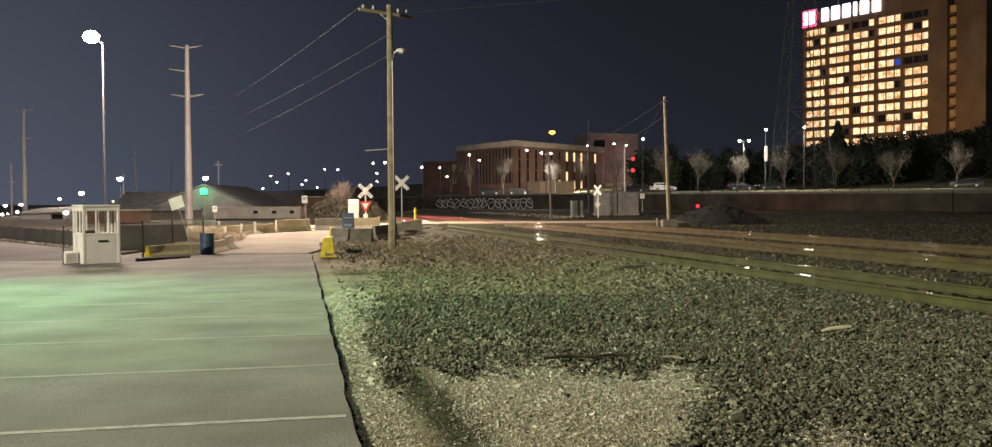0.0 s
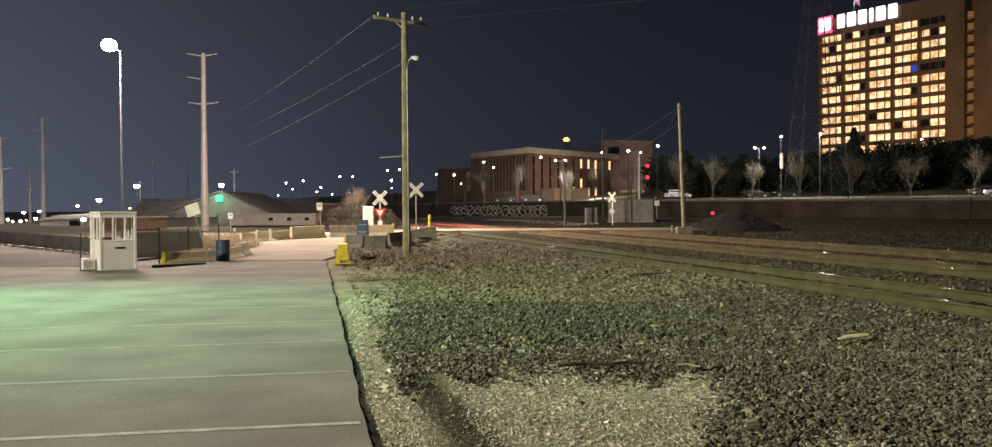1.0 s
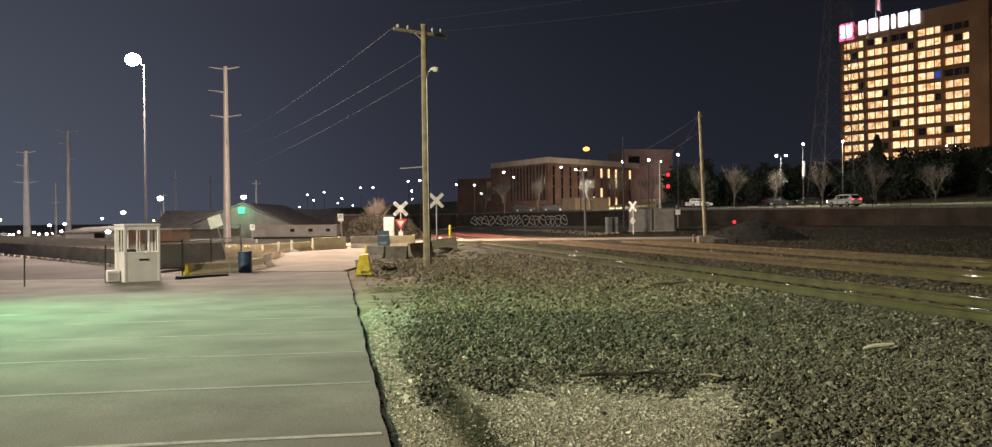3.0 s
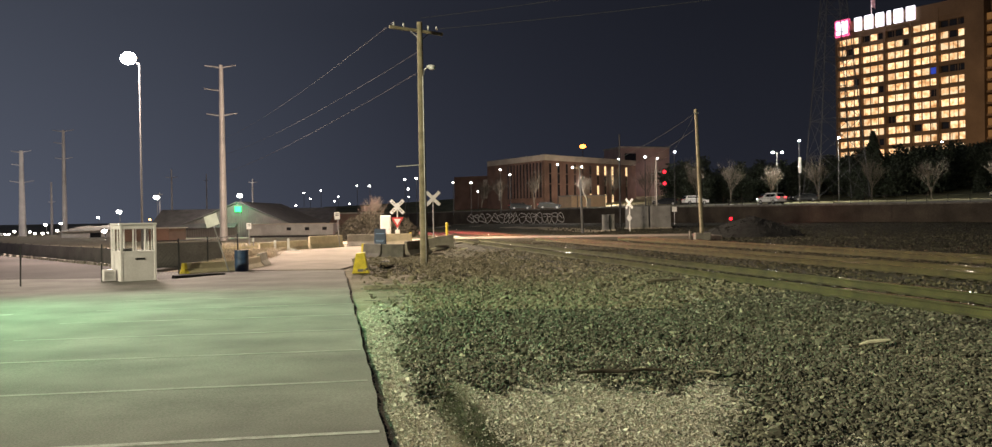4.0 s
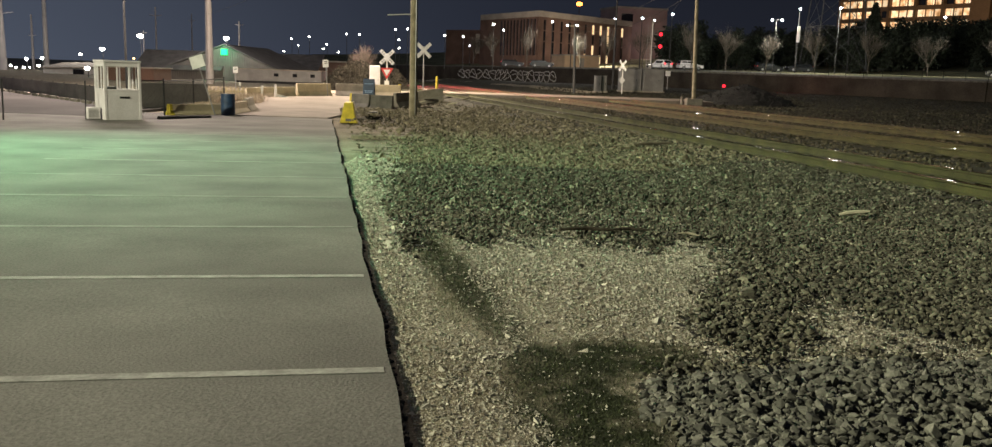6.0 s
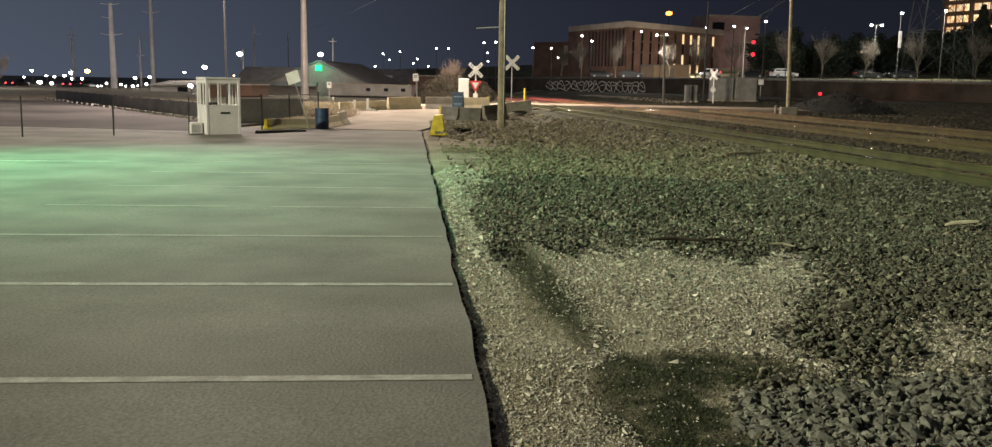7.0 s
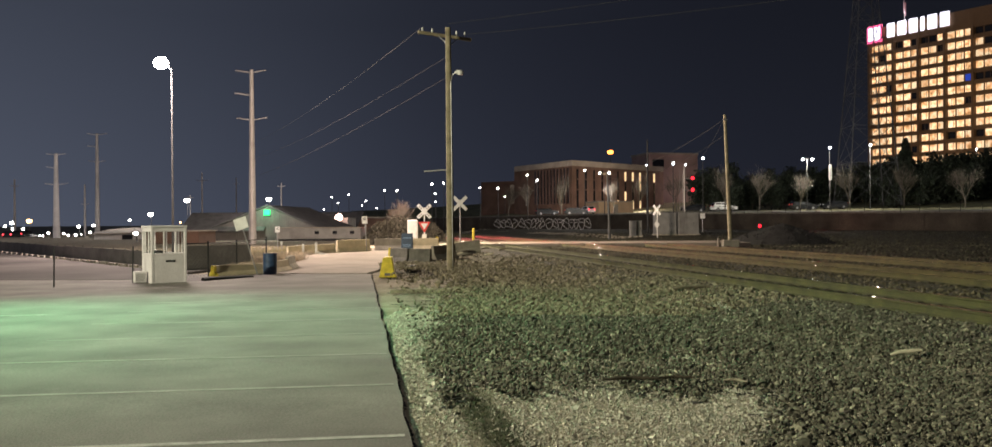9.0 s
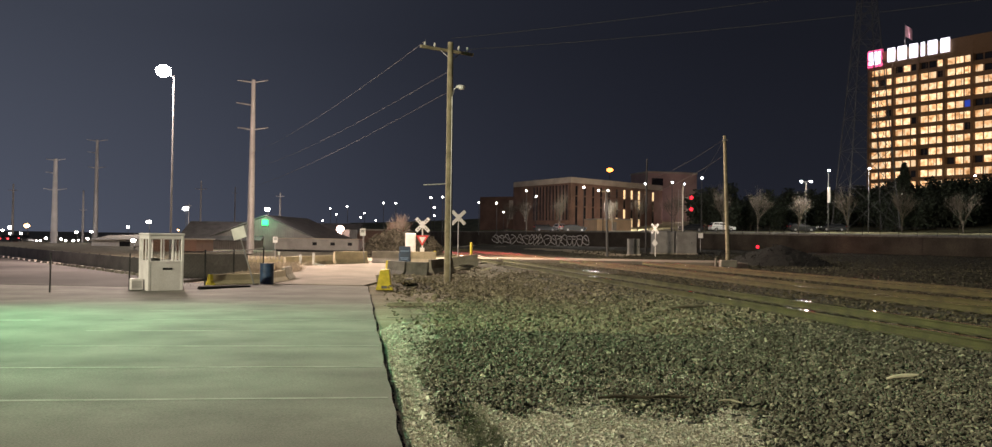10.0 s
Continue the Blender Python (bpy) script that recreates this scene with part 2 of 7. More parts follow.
M_COAL = material("black_slag", (0.022, 0.022, 0.021), 0.95, vary=0.4, scale=3, fine=25, bump=1.0, detail_dist=0.05)
M_GRASS = material("dry_terrace_grass", (0.27, 0.26, 0.14), 0.95, vary=0.4, scale=0.3, fine=20, bump=0.6)
M_BARK = material("pale_bark", (0.15, 0.13, 0.105), 0.9, vary=0.3, scale=3, fine=30, bump=0.4)
# lighter copy of the bark; the lamplight on it is in the colour
M_LITBARK = material("lamplit_bark", (0.42, 0.37, 0.32), 0.9, vary=0.3, scale=3, fine=30, bump=0.3)
M_LEAF = island_tint(material("dark_evergreen_leaf", (0.028, 0.038, 0.022), 0.8, vary=0.3, scale=1, fine=10, bump=0.0), 0.5)
M_RUBBLE = island_tint(material("brown_rubble", (0.135, 0.118, 0.075), 0.95, vary=0.4, scale=9, fine=60, bump=0.2), 0.6)
M_CINDER = material("dark_cinder_ground", (0.048, 0.045, 0.027), 0.95, vary=0.6, scale=0.6, fine=6, bump=1.0, second=(0.026, 0.025, 0.015), detail_dist=0.12)
M_DARKBRUSH = island_tint(material("leafless_thicket", (0.04, 0.034, 0.024), 0.9, vary=0.3, scale=1, fine=10, bump=0.0), 0.5)
M_WOODDEBRIS = material("broken_grey_wood", (0.34, 0.30, 0.22), 0.9, vary=0.3, scale=5, fine=50, bump=0.4)
M_DARKWOOD = material("dark_rotten_wood", (0.08, 0.065, 0.045), 0.95, vary=0.3, scale=5, fine=50, bump=0.4)
M_CARPAINT = material("white_car_paint", (0.75, 0.75, 0.74), 0.25, vary=0.04, scale=1, fine=5, bump=0.0)
M_DARKCAR = material("dark_car_paint", (0.025, 0.027, 0.03), 0.25, vary=0.1, scale=1, fine=5, bump=0.0)
M_CARGLASS = material("dark_car_glass", (0.015, 0.017, 0.02), 0.08, vary=0.05, bump=0.0)
M_UNLIT = material("unlit_window_glass", (0.02, 0.02, 0.024), 0.12, vary=0.2, bump=0.0)
M_TRAILER = material("grey_trailer_panel", (0.33, 0.32, 0.30), 0.6, vary=0.2, scale=1, fine=10, bump=0.1)
M_STRAW = island_tint(material("dry_straw_grass", (0.48, 0.41, 0.32), 0.9, vary=0.3, scale=1, fine=20, bump=0.0), 0.4)
G_LAMP = glow("street_lamp_lens", (1.0, 0.93, 0.84), 22)
G_COOL = glow("cool_lamp_lens", (0.86, 0.92, 1.0), 22)
G_TALL = glow("tall_lamp_lens", (1.0, 0.86, 0.80), 40)
G_WARM = glow("sodium_lamp_lens", (1.0, 0.55, 0.2), 14)
G_GREEN = glow("green_lamp_lens", (0.04, 1.0, 0.26), 1.6)
G_RED = glow("red_signal_lens", (1.0, 0.015, 0.03), 3.5)
G_ORANGE = glow("orange_beacon", (1.0, 0.22, 0.03), 10)
G_TAIL = glow("tail_lamp", (1.0, 0.05, 0.06), 6)
G_SIGNWHITE = glow("sign_white_face", (0.93, 0.88, 1.0), 1.7)
G_SIGNPINK = glow("sign_pink_edge", (1.0, 0.12, 0.30), 1.6)
M_LAMPPOST = material("dull_lamp_post", (0.055, 0.055, 0.055), 0.7, 0.0, vary=0.2, bump=0.0)
G_STRIPWIN = glow("lit_strip_window", (1.0, 0.70, 0.36), 1.1)
G_BLUEWIN = glow("blue_lit_window", (0.05, 0.12, 0.9), 0.35)


def lit_window_material():
    m = bpy.data.materials.new("lit_office_window")
    m.use_nodes = True
    n, l = m.node_tree.nodes, m.node_tree.links
    b = n["Principled BSDF"]
    b.inputs["Base Color"].default_value, b.inputs["Roughness"].default_value = (0.05, 0.04, 0.03, 1), 0.15
    oi = n.new("ShaderNodeObjectInfo")
    tc = n.new("ShaderNodeTexCoord")
    add = n.new("ShaderNodeVectorMath")
    add.operation = "ADD"
    sc = n.new("ShaderNodeVectorMath")
    sc.operation = "SCALE"
    sc.inputs["Scale"].default_value = 90.0
    l.new(oi.outputs["Location"], sc.inputs[0])
    l.new(tc.outputs["Object"], add.inputs[0])
    l.new(sc.outputs[0], add.inputs[1])
    nz = n.new("ShaderNodeTexNoise")
    nz.inputs["Scale"].default_value, nz.inputs["Detail"].default_value = 0.5, 1
    l.new(add.outputs[0], nz.inputs["Vector"])
    ramp = n.new("ShaderNodeValToRGB")
    ramp.color_ramp.elements[0].position, ramp.color_ramp.elements[0].color = 0.27, (0.42, 0.19, 0.06, 1)
    ramp.color_ramp.elements[1].position, ramp.color_ramp.elements[1].color = 0.60, (1.0, 0.72, 0.42, 1)
    e = ramp.color_ramp.elements.new(0.45)
    e.color = (0.95, 0.50, 0.22, 1)
    l.new(nz.outputs[0], ramp.inputs[0])
    l.new(ramp.outputs[0], b.inputs["Emission Color"])
    mr = n.new("ShaderNodeMapRange")
    mr.inputs[3].default_value, mr.inputs[4].default_value = 0.9, 1.7
    l.new(oi.outputs["Random"], mr.inputs[0])
    l.new(mr.outputs[0], b.inputs["Emission Strength"])
    return m


G_WINDOW = lit_window_material()


for ground_mat in (M_DIRT, M_CINDER, M_ASPHALT, M_ROAD, M_GRASS, M_RETAIN):
    ground_mat.node_tree.nodes["Principled BSDF"].inputs["Specular IOR Level"].default_value = 0.15


# ---- mesh helpers ----
def box(bm, c, s, rz=0.0, rx=0.0, ry=0.0, bevel=0.0):
    m = pose(*c, rx, ry, rz) @ Matrix.Diagonal((s[0], s[1], s[2], 1))
    r = bmesh.ops.create_cube(bm, size=1.0, matrix=m)
    if bevel:
        vs = set(r["verts"])
        es = [e for e in bm.edges if e.verts[0] in vs and e.verts[1] in vs]
        bmesh.ops.bevel(bm, geom=es, offset=bevel, segments=1, affect="EDGES")
    return bm


def tube(bm, p0, p1, r0, r1=None, seg=8):
    p0, p1 = Vector(p0), Vector(p1)
    r1 = r0 if r1 is None else r1
    d = p1 - p0
    q = d.to_track_quat("Z", "Y").to_matrix().to_4x4()
    bmesh.ops.create_cone(bm, cap_ends=True, segments=seg, radius1=r0, radius2=max(r1, 0.0005), depth=d.length,
                          matrix=Matrix.Translation((p0 + p1) / 2) @ q)
    return bm


def pipe(bm, pts, radii, seg=8):
    """One closed skin through pts."""
    pts = [Vector(p) for p in pts]
    rings = []
    for i, p in enumerate(pts):
        d = (pts[min(i + 1, len(pts) - 1)] - pts[max(i - 1, 0)]).normalized()
        m = d.to_track_quat("Z", "Y").to_matrix()
        r = radii[i] if hasattr(radii, "__len__") else radii
        rings.append([bm.verts.new(p + m @ Vector((r * math.cos(2 * math.pi * k / seg), r * math.sin(2 * math.pi * k / seg), 0))) for k in range(seg)])
    for a, b in zip(rings, rings[1:]):
        for k in range(seg):
            bm.faces.new((a[k], a[(k + 1) % seg], b[(k + 1) % seg], b[k]))
    bm.faces.new(rings[0][::-1])
    bm.faces.new(rings[-1])
    return bm


def ball(bm, c, r, sub=2, squash=(1, 1, 1)):
    bmesh.ops.create_icosphere(bm, subdivisions=sub, radius=r, matrix=Matrix.Translation(c) @ Matrix.Diagonal((*squash, 1)))
    return bm


def extrude(bm, profile, a, b):
    """A closed profile of (u, z) swept from a to b; u runs level, square to the sweep."""
    a, b = Vector(a), Vector(b)
    side = Vector((-(b - a).y, (b - a).x, 0)).normalized()
    ends = []
    for p in (a, b):
        ends.append([bm.verts.new(p + side * u + Vector((0, 0, z))) for u, z in profile])
    n = len(profile)
    for i in range(n):
        bm.faces.new((ends[0][i], ends[0][(i + 1) % n], ends[1][(i + 1) % n], ends[1][i]))
    bm.faces.new(ends[0][::-1])
    bm.faces.new(ends[1])
    bmesh.ops.recalc_face_normals(bm, faces=bm.faces[:])
    return bm


def part(name, bm, mat, parent=None, label="", smooth=False):
    me = bpy.data.meshes.new(name)
    bm.to_mesh(me)
    bm.free()
    return part_mesh(name, me, mat, parent, label, smooth)


def part_mesh(name, me, mat, parent=None, label="", smooth=False):
    me.materials.append(mat)
    if smooth:
        me.shade_smooth()
    ob = new(name, me)
    if parent:
        ob.parent = parent
    if label:
        tagged(ob, label)
    return ob


def thing(name, label, category, where=(0, 0, 0), rz=0.0, group="", kind=""):
    ob = new(name)
    ob.matrix_world = pose(*where, 0, 0, rz)
    ob.empty_display_size = 0.2
    return tagged(ob, label, category, group, kind)


def mesh_thing(name, bm, mat, label, category, group="", kind="", smooth=False):
    return tagged(part(name, bm, mat, None, "", smooth), label, category, group, kind)


def BM():
    return bmesh.new()


def raw(name, verts, faces, mat, parent=None):
    me = bpy.data.meshes.new(name)
    me.from_pydata(verts, [], faces)
    me.update()
    return part_mesh(name, me, mat, parent)


# ---- ground form ----
def smooth01(v):
    v = min(1.0, max(0.0, v))
    return v * v * (3 - 2 * v)


RAIL_Z = 0.38


def track_x(y, offset):
    """Centre line of a track, offset metres to the right of the near one."""
    return 7.72 - 0.252 * (y - 12.3) + offset * 1.031


def edge_x(y):
    """The broken right-hand edge of the lot."""
    return 0.43 - 0.223 * y + 0.012 * math.sin(y * 1.3) + 0.009 * math.sin(y * 4.1 + 1) + 0.03 * noise.noise((y * 0.5, 3.3, 0))


def ground_z(x, y):
    low = -0.0087 * min(max(y, -30), 38)
    z = low + (0.02 - low) * smooth01((y - 40) / 17)
    if x < -14 and y > 40:
        z += (-0.30 - z) * smooth01((-14 - x) / 6)
    near = track_x(y, 0) - 2.2
    if y < 60:
        z += (0.12 - z) * smooth01((x - near + 1.6) / 1.6)
    if y > 62:
        z += 0.5 * smooth01((y - 62) / 40) * smooth01((x - track_x(y, 8)) / 11)
    return z

# ---- ground, lot, road ----
def ground():
    xs = sorted(set([-3000, -1200, -500, -250, -150, -100, -70, -50, -40, -32, -26] + [v * 0.5 for v in range(-44, 61)] + [32, 35, 40, 46, 52, 60, 75, 100, 160, 300, 700, 1500, 3000]))
    ys = sorted(set([-1000, -300, -100, -40, -20, -10, -5] + [v * 0.5 for v in range(-4, 132)] + [68, 70, 73, 76, 80, 85, 90, 95, 100, 110, 120, 140, 170, 200, 300, 600, 1200, 3000]))
    verts = [(x, y, ground_z(x, y) - 0.05 + 0.025 * noise.noise((x * 0.7, y * 0.7, 0))) for y in ys for x in xs]
    w = len(xs)
    faces = [(j * w + i, j * w + i + 1, (j + 1) * w + i + 1, (j + 1) * w + i) for j in range(len(ys) - 1) for i in range(w - 1)]
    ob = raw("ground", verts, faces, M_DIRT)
    ob.data.shade_smooth()
    tagged(ob, "sandy gravel ground beside the lot and the tracks", "ground", kind="structure")


def strip_mesh(name, rows, mat, label, category, thick=0.12):
    """A slab over rows of (left point, right point)."""
    verts, faces = [], []
    for a, b in rows:
        verts += [a, b, (b[0] + 0.02, b[1], b[2] - thick), (a[0], a[1], a[2] - thick)]
    for i in range(len(rows) - 1):
        k = i * 4
        for j in range(4):
            faces.append((k + j, k + (j + 1) % 4, k + 4 + (j + 1) % 4, k + 4 + j))
    faces += [(3, 2, 1, 0), tuple(len(verts) - 4 + j for j in range(4))]
    ob = raw(name, verts, faces, mat)
    bm = BM()
    bm.from_mesh(ob.data)
    bmesh.ops.recalc_face_normals(bm, faces=bm.faces[:])
    bm.to_mesh(ob.data)
    bm.free()
    return tagged(ob, label, category, kind="structure")


def lot():
    rows = []
    y = -12.0
    while y < 36.6:
        z = -0.0087 * y
        rows.append(((-60, y, z), (edge_x(y), y, z)))
        y += 0.12
    ob = strip_mesh("parking_lot", rows, M_ASPHALT, "pale worn asphalt parking lot with faded stripes", "parking lot")
    # crumbs along the edge, coloured black to draw the slab's shadow line
    bm = BM()
    rnd = random.Random(4)
    y = 2.0
    while y < 36.5:
        s = rnd.uniform(0.012, 0.034)
        ball(bm, (edge_x(y) + rnd.uniform(0.0, 0.03), y, -0.0087 * y - 0.045), s, 1, (0.8, rnd.uniform(0.8, 1.6), 0.6))
        y += rnd.uniform(0.03, 0.09)
    e = part("shadow_dark_crumbs", bm, M_EDGESHADE, ob)
    tagged(e, "crumbled asphalt edge, blackened as the slab's shadow line", kind="stuff")
    # stripes square to the edge
    ux, uy = -0.98, -0.2
    for k in range(9):
        y0 = 5.10 + 2.54 * k
        x0 = edge_x(y0) - 0.05
        length = 5.6 if k else 6.0
        bm = BM()
        nseg = 12
        for s in range(nseg):
            a, b = s * length / nseg, (s + 1) * length / nseg
            c = (a + b) / 2
            px, py = x0 + ux * c, y0 + uy * c
            box(bm, (px, py, -0.0087 * py + 0.0025), (length / nseg, 0.095, 0.003), math.degrees(math.atan2(uy, ux)))
        part("parking_stripe", bm, M_STRIPE if k < 2 else M_FADED, ob)
    bm = BM()
    box(bm, (-12.6, 18.2, -0.0087 * 18.2 + 0.0025), (3.0, 0.11, 0.003), 14)
    part("parking_stripe", bm, M_STRIPE, ob)


def access_road():
    rows = []
    for i in range(24):
        t = i / 23
        y = 36.5 + 24 * t
        z = ground_z(-10, y) + 0.03
        rows.append(((-14.3 - 1.5 * t, y, z), (-7.9 - 0.5 * t + 1.5 * smooth01(t * 2 - 1), y, z)))
    strip_mesh("access_road", rows, M_ROAD, "dusty pale road climbing to the level crossing", "road")
    rows = []
    for i in range(20):
        x = -15.6 + 28.6 * i / 19
        z = 0.10 + 0.26 * smooth01((x + 13) / 8) * (1 - smooth01((x - 12) / 9))
        rows.append(((x, 65.5 + 0.02 * x, z), (x, 59.0 + 0.02 * x, z)))
    strip_mesh("crossing_road", rows, M_ROAD, "dusty level crossing deck across the tracks", "road", 0.3)


# ---- railway ----
def track(offset, y0, y1, label):
    tr = thing("railway_track", label, "track", group="railway tracks")
    u = Vector((-0.252, 1.0, 0)).normalized()
    side = Vector((u.y, -u.x, 0))
    a = Vector((track_x(y0, offset), y0, 0))
    L = (y1 - y0) / u.y
    prof = [(-0.075, 0), (0.075, 0), (0.075, 0.015), (0.012, 0.035), (0.012, 0.125), (0.036, 0.14), (0.036, 0.172), (-0.036, 0.172), (-0.036, 0.14), (-0.012, 0.125), (-0.012, 0.035), (-0.075, 0.015)]
    for s in (-0.7535, 0.7535):
        p = a + side * s
        bm = BM()
        z = RAIL_Z - 0.18
        extrude(bm, prof, p + Vector((0, 0, z)), p + u * L + Vector((0, 0, z)))
        r = part("rail", bm, M_RAIL, tr)
        # flat worn heads; past the crossing, bright crowned ones shaped to catch the red streak
        worn = (66.0 - y0) / u.y if offset == 0 else L
        for d0, d1, crown in ((0.0, worn, False), (worn, L, True)):
            if d1 <= d0:
                continue
            top = [(0.034, 0.1735), (0.024, 0.181), (0.010, 0.185), (-0.010, 0.185), (-0.024, 0.181), (-0.034, 0.1735)] if crown else [(0.03, 0.18), (-0.03, 0.18)]
            bm = BM()
            extrude(bm, [(-0.03, 0.172), (0.03, 0.172)] + top, p + u * d0 + Vector((0, 0, z)), p + u * d1 + Vector((0, 0, z)))
            part("rail_head", bm, M_BRIGHTHEAD if crown else M_RAILTOP, r, "worn shiny rail head", smooth=crown)
    bm = BM()
    box(bm, (0, 0, 0), (2.6, 0.23, 0.17), bevel=0.012)
    me = bpy.data.meshes.new("tie")
    bm.to_mesh(me)
    bm.free()
    me.materials.append(M_TIE)
    rnd = random.Random(int(offset * 10) + 5)
    d = 0.0
    rest = BM()
    while d < L:
        p = a + u * d
        if 58.2 < p.y < 66.2:
            d += 0.55
            continue
        if p.y < 95:
            ob = new("tie", me)
            ob.parent = tr
            ob.matrix_basis = pose(p.x + rnd.uniform(-0.04, 0.04), p.y, RAIL_Z - 0.18 - 0.09 + rnd.uniform(-0.01, 0.004), 0, 0, math.degrees(math.atan2(side.y, side.x)) + rnd.uniform(-1, 1))
        else:
            box(rest, (p.x, p.y, RAIL_Z - 0.27), (2.6, 0.23, 0.17), math.degrees(math.atan2(side.y, side.x)))
        d += 0.55
    tagged(part("far_ties", rest, M_TIE, tr), kind="stuff")
    feet = BM()
    turn = math.degrees(math.atan2(side.y, side.x))
    d = 0.0
    while d < L and a.y + u.y * d < 57:
        for s in (-0.7535, 0.7535):
            q = a + u * d + side * s
            box(feet, (q.x, q.y, RAIL_Z - 0.178), (0.36, 0.19, 0.025), turn)
            for k in (0.115,):
                box(feet, (q.x + side.x * k, q.y + side.y * k, RAIL_Z - 0.135), (0.07, 0.11, 0.085 + 0.02 * rnd.random()), turn)
        d += 0.55
    tagged(part("rail_fastening", feet, M_TIE, tr, "dark tie plates and spikes"), kind="stuff")
    return tr


def track_bed():
    verts, faces = [], []
    prof = [(-2.7, -0.12), (-2.0, 0.12), (-1.0, 0.195), (-0.72, 0.16), (0, 0.155), (0.75, 0.165), (1.1, 0.19), (2.6, 0.15), (4.1, 0.18), (4.5, 0.16), (5.2, 0.155), (6.1, 0.18), (7.4, 0.14), (8.7, 0.15), (9.8, 0.13), (11.6, 0.12), (12.8, -0.1)]
    ys = [2 + 3 * i for i in range(68)]
    for y in ys:
        for o, z in prof:
            verts.append((track_x(y, o), y, z + 0.03 * noise.noise((o, y * 0.4, 1))))
    w = len(prof)
    for j in range(len(ys) - 1):
        for i in range(w - 1):
            faces.append((j * w + i, j * w + i + 1, (j + 1) * w + i + 1, (j + 1) * w + i))
    ob = raw("track_bed", verts, faces, M_BALLASTBED)
    tagged(ob, "dark ballast bank under the railway tracks", "track bed", kind="structure")


M_BALLASTBED = material("packed_ballast", (0.058, 0.056, 0.026), 0.95, vary=0.6, scale=1.5, fine=16, bump=1.0, second=(0.05, 0.045, 0.035), detail_dist=0.06)


def cinder_field():
    """Dark open ground between the tracks and the wall."""
    ys = [4 + 3 * i for i in range(62)]
    verts, faces = [], []
    n = 14
    for y in ys:
        xa, xb = track_x(y, 7.0), max(track_x(y, 9.0), min(110, 190 - 0.75 * y))
        for i in range(n):
            x = xa + (xb - xa) * (i / (n - 1)) ** 1.5
            verts.append((x, y, ground_z(x, y) - 0.015 + 0.03 * noise.noise((x * 0.4, y * 0.4, 5))))
    for j in range(len(ys) - 1):
        for i in range(n - 1):
            faces.append((j * n + i, j * n + i + 1, (j + 1) * n + i + 1, (j + 1) * n + i))
    ob = raw("cinder_field", verts, faces, M_CINDER)
    ob.data.shade_smooth()
    tagged(ob, "dark cinder ground between the tracks and the wall", "ground", kind="structure")


# ---- retaining wall and terrace ----
WALL = [(72, 84, 2.45), (50, 96, 2.54), (35, 120, 2.72), (15, 150, 3.05), (-20.6, 190, 2.95), (-45, 240, 2.9)]


def retaining_wall():
    w = thing("retaining_wall", "dark stained concrete retaining wall below the street", "wall", kind="structure")
    for (x0, y0, z0), (x1, y1, z1) in zip(WALL, WALL[1:]):
        n = max(2, round(math.hypot(x1 - x0, y1 - y0) / 4))
        ang = math.degrees(math.atan2(y1 - y0, x1 - x0))
        for i in range(n):
            t0, t1 = i / n, (i + 1) / n
            cx, cy = x0 + (x1 - x0) * (t0 + t1) / 2, y0 + (y1 - y0) * (t0 + t1) / 2
            top = z0 + (z1 - z0) * (t0 + t1) / 2
            seg = math.hypot(x1 - x0, y1 - y0) / n
            bm = BM()
            box(bm, (cx, cy, (top - 0.6) / 2), (seg - 0.012, 0.35, top + 0.6), ang, bevel=0.008)
            part("wall_panel", bm, M_RETAIN, w)
        bm = BM()
        box(bm, ((x0 + x1) / 2, (y0 + y1) / 2, (z0 + z1) / 2 + 0.06), (math.hypot(x1 - x0, y1 - y0), 0.5, 0.16), ang, ry=-math.degrees(math.atan2(z1 - z0, math.hypot(x1 - x0, y1 - y0))))
        part("coping", bm, M_DARKCONC, w)


def terrace_z(x, y):
    """Height of the street terrace behind the wall."""
    best = 1e9
    for (x0, y0, z0), (x1, y1, z1) in zip(WALL, WALL[1:]):
        d = Vector((x1 - x0, y1 - y0))
        t = max(0, min(1, ((x - x0) * d.x + (y - y0) * d.y) / d.length_squared))
        px, py = x0 + d.x * t, y0 + d.y * t
        q = math.hypot(x - px, y - py)
        if q < best:
            best, z = q, z0 + (z1 - z0) * t
    return z + 0.02 + 0.022 * min(best, 45) + 0.10 * max(0, min(best - 60, 60))


def terrace():
    verts, faces = [], []
    steps = [0.1, 4, 9, 15, 22, 30, 40, 55, 75, 100, 140, 220]
    pts = []
    for (x0, y0, z0), (x1, y1, z1) in zip(WALL, WALL[1:]):
        for i in range(6):
            pts.append((x0 + (x1 - x0) * i / 6, y0 + (y1 - y0) * i / 6))
    pts = [(110, 64)] + pts + [(-60, 275), (-75, 320)]
    dirv = Vector((0.80, 0.60))
    for x, y in pts:
        for d in steps:
            px, py = x + dirv.x * d, y + dirv.y * d
            verts.append((px, py, terrace_z(px, py)))
    w = len(steps)
    for j in range(len(pts) - 1):
        for i in range(w - 1):
            faces.append((j * w + i, j * w + i + 1, (j + 1) * w + i + 1, (j + 1) * w + i))
    ob = raw("terrace", verts, faces, M_GRASS)
    ob.data.shade_smooth()
    tagged(ob, "dry grass terrace with the street above the wall", "ground", kind="structure")
    # the street on it
    rows = []
    for i in range(30):
        t = i / 29
        x, y = 74 - 90 * t, 62 + 187 * t
        n = Vector((0.9, 0.434))
        a = (x - n.x * 4, y - n.y * 4)
        b = (x + n.x * 4, y + n.y * 4)
        rows.append(((*a, terrace_z(*a) + 0.08), (*b, terrace_z(*b) + 0.08)))
    strip_mesh("street", rows, M_ASPHALT, "grey asphalt street on the terrace", "road")


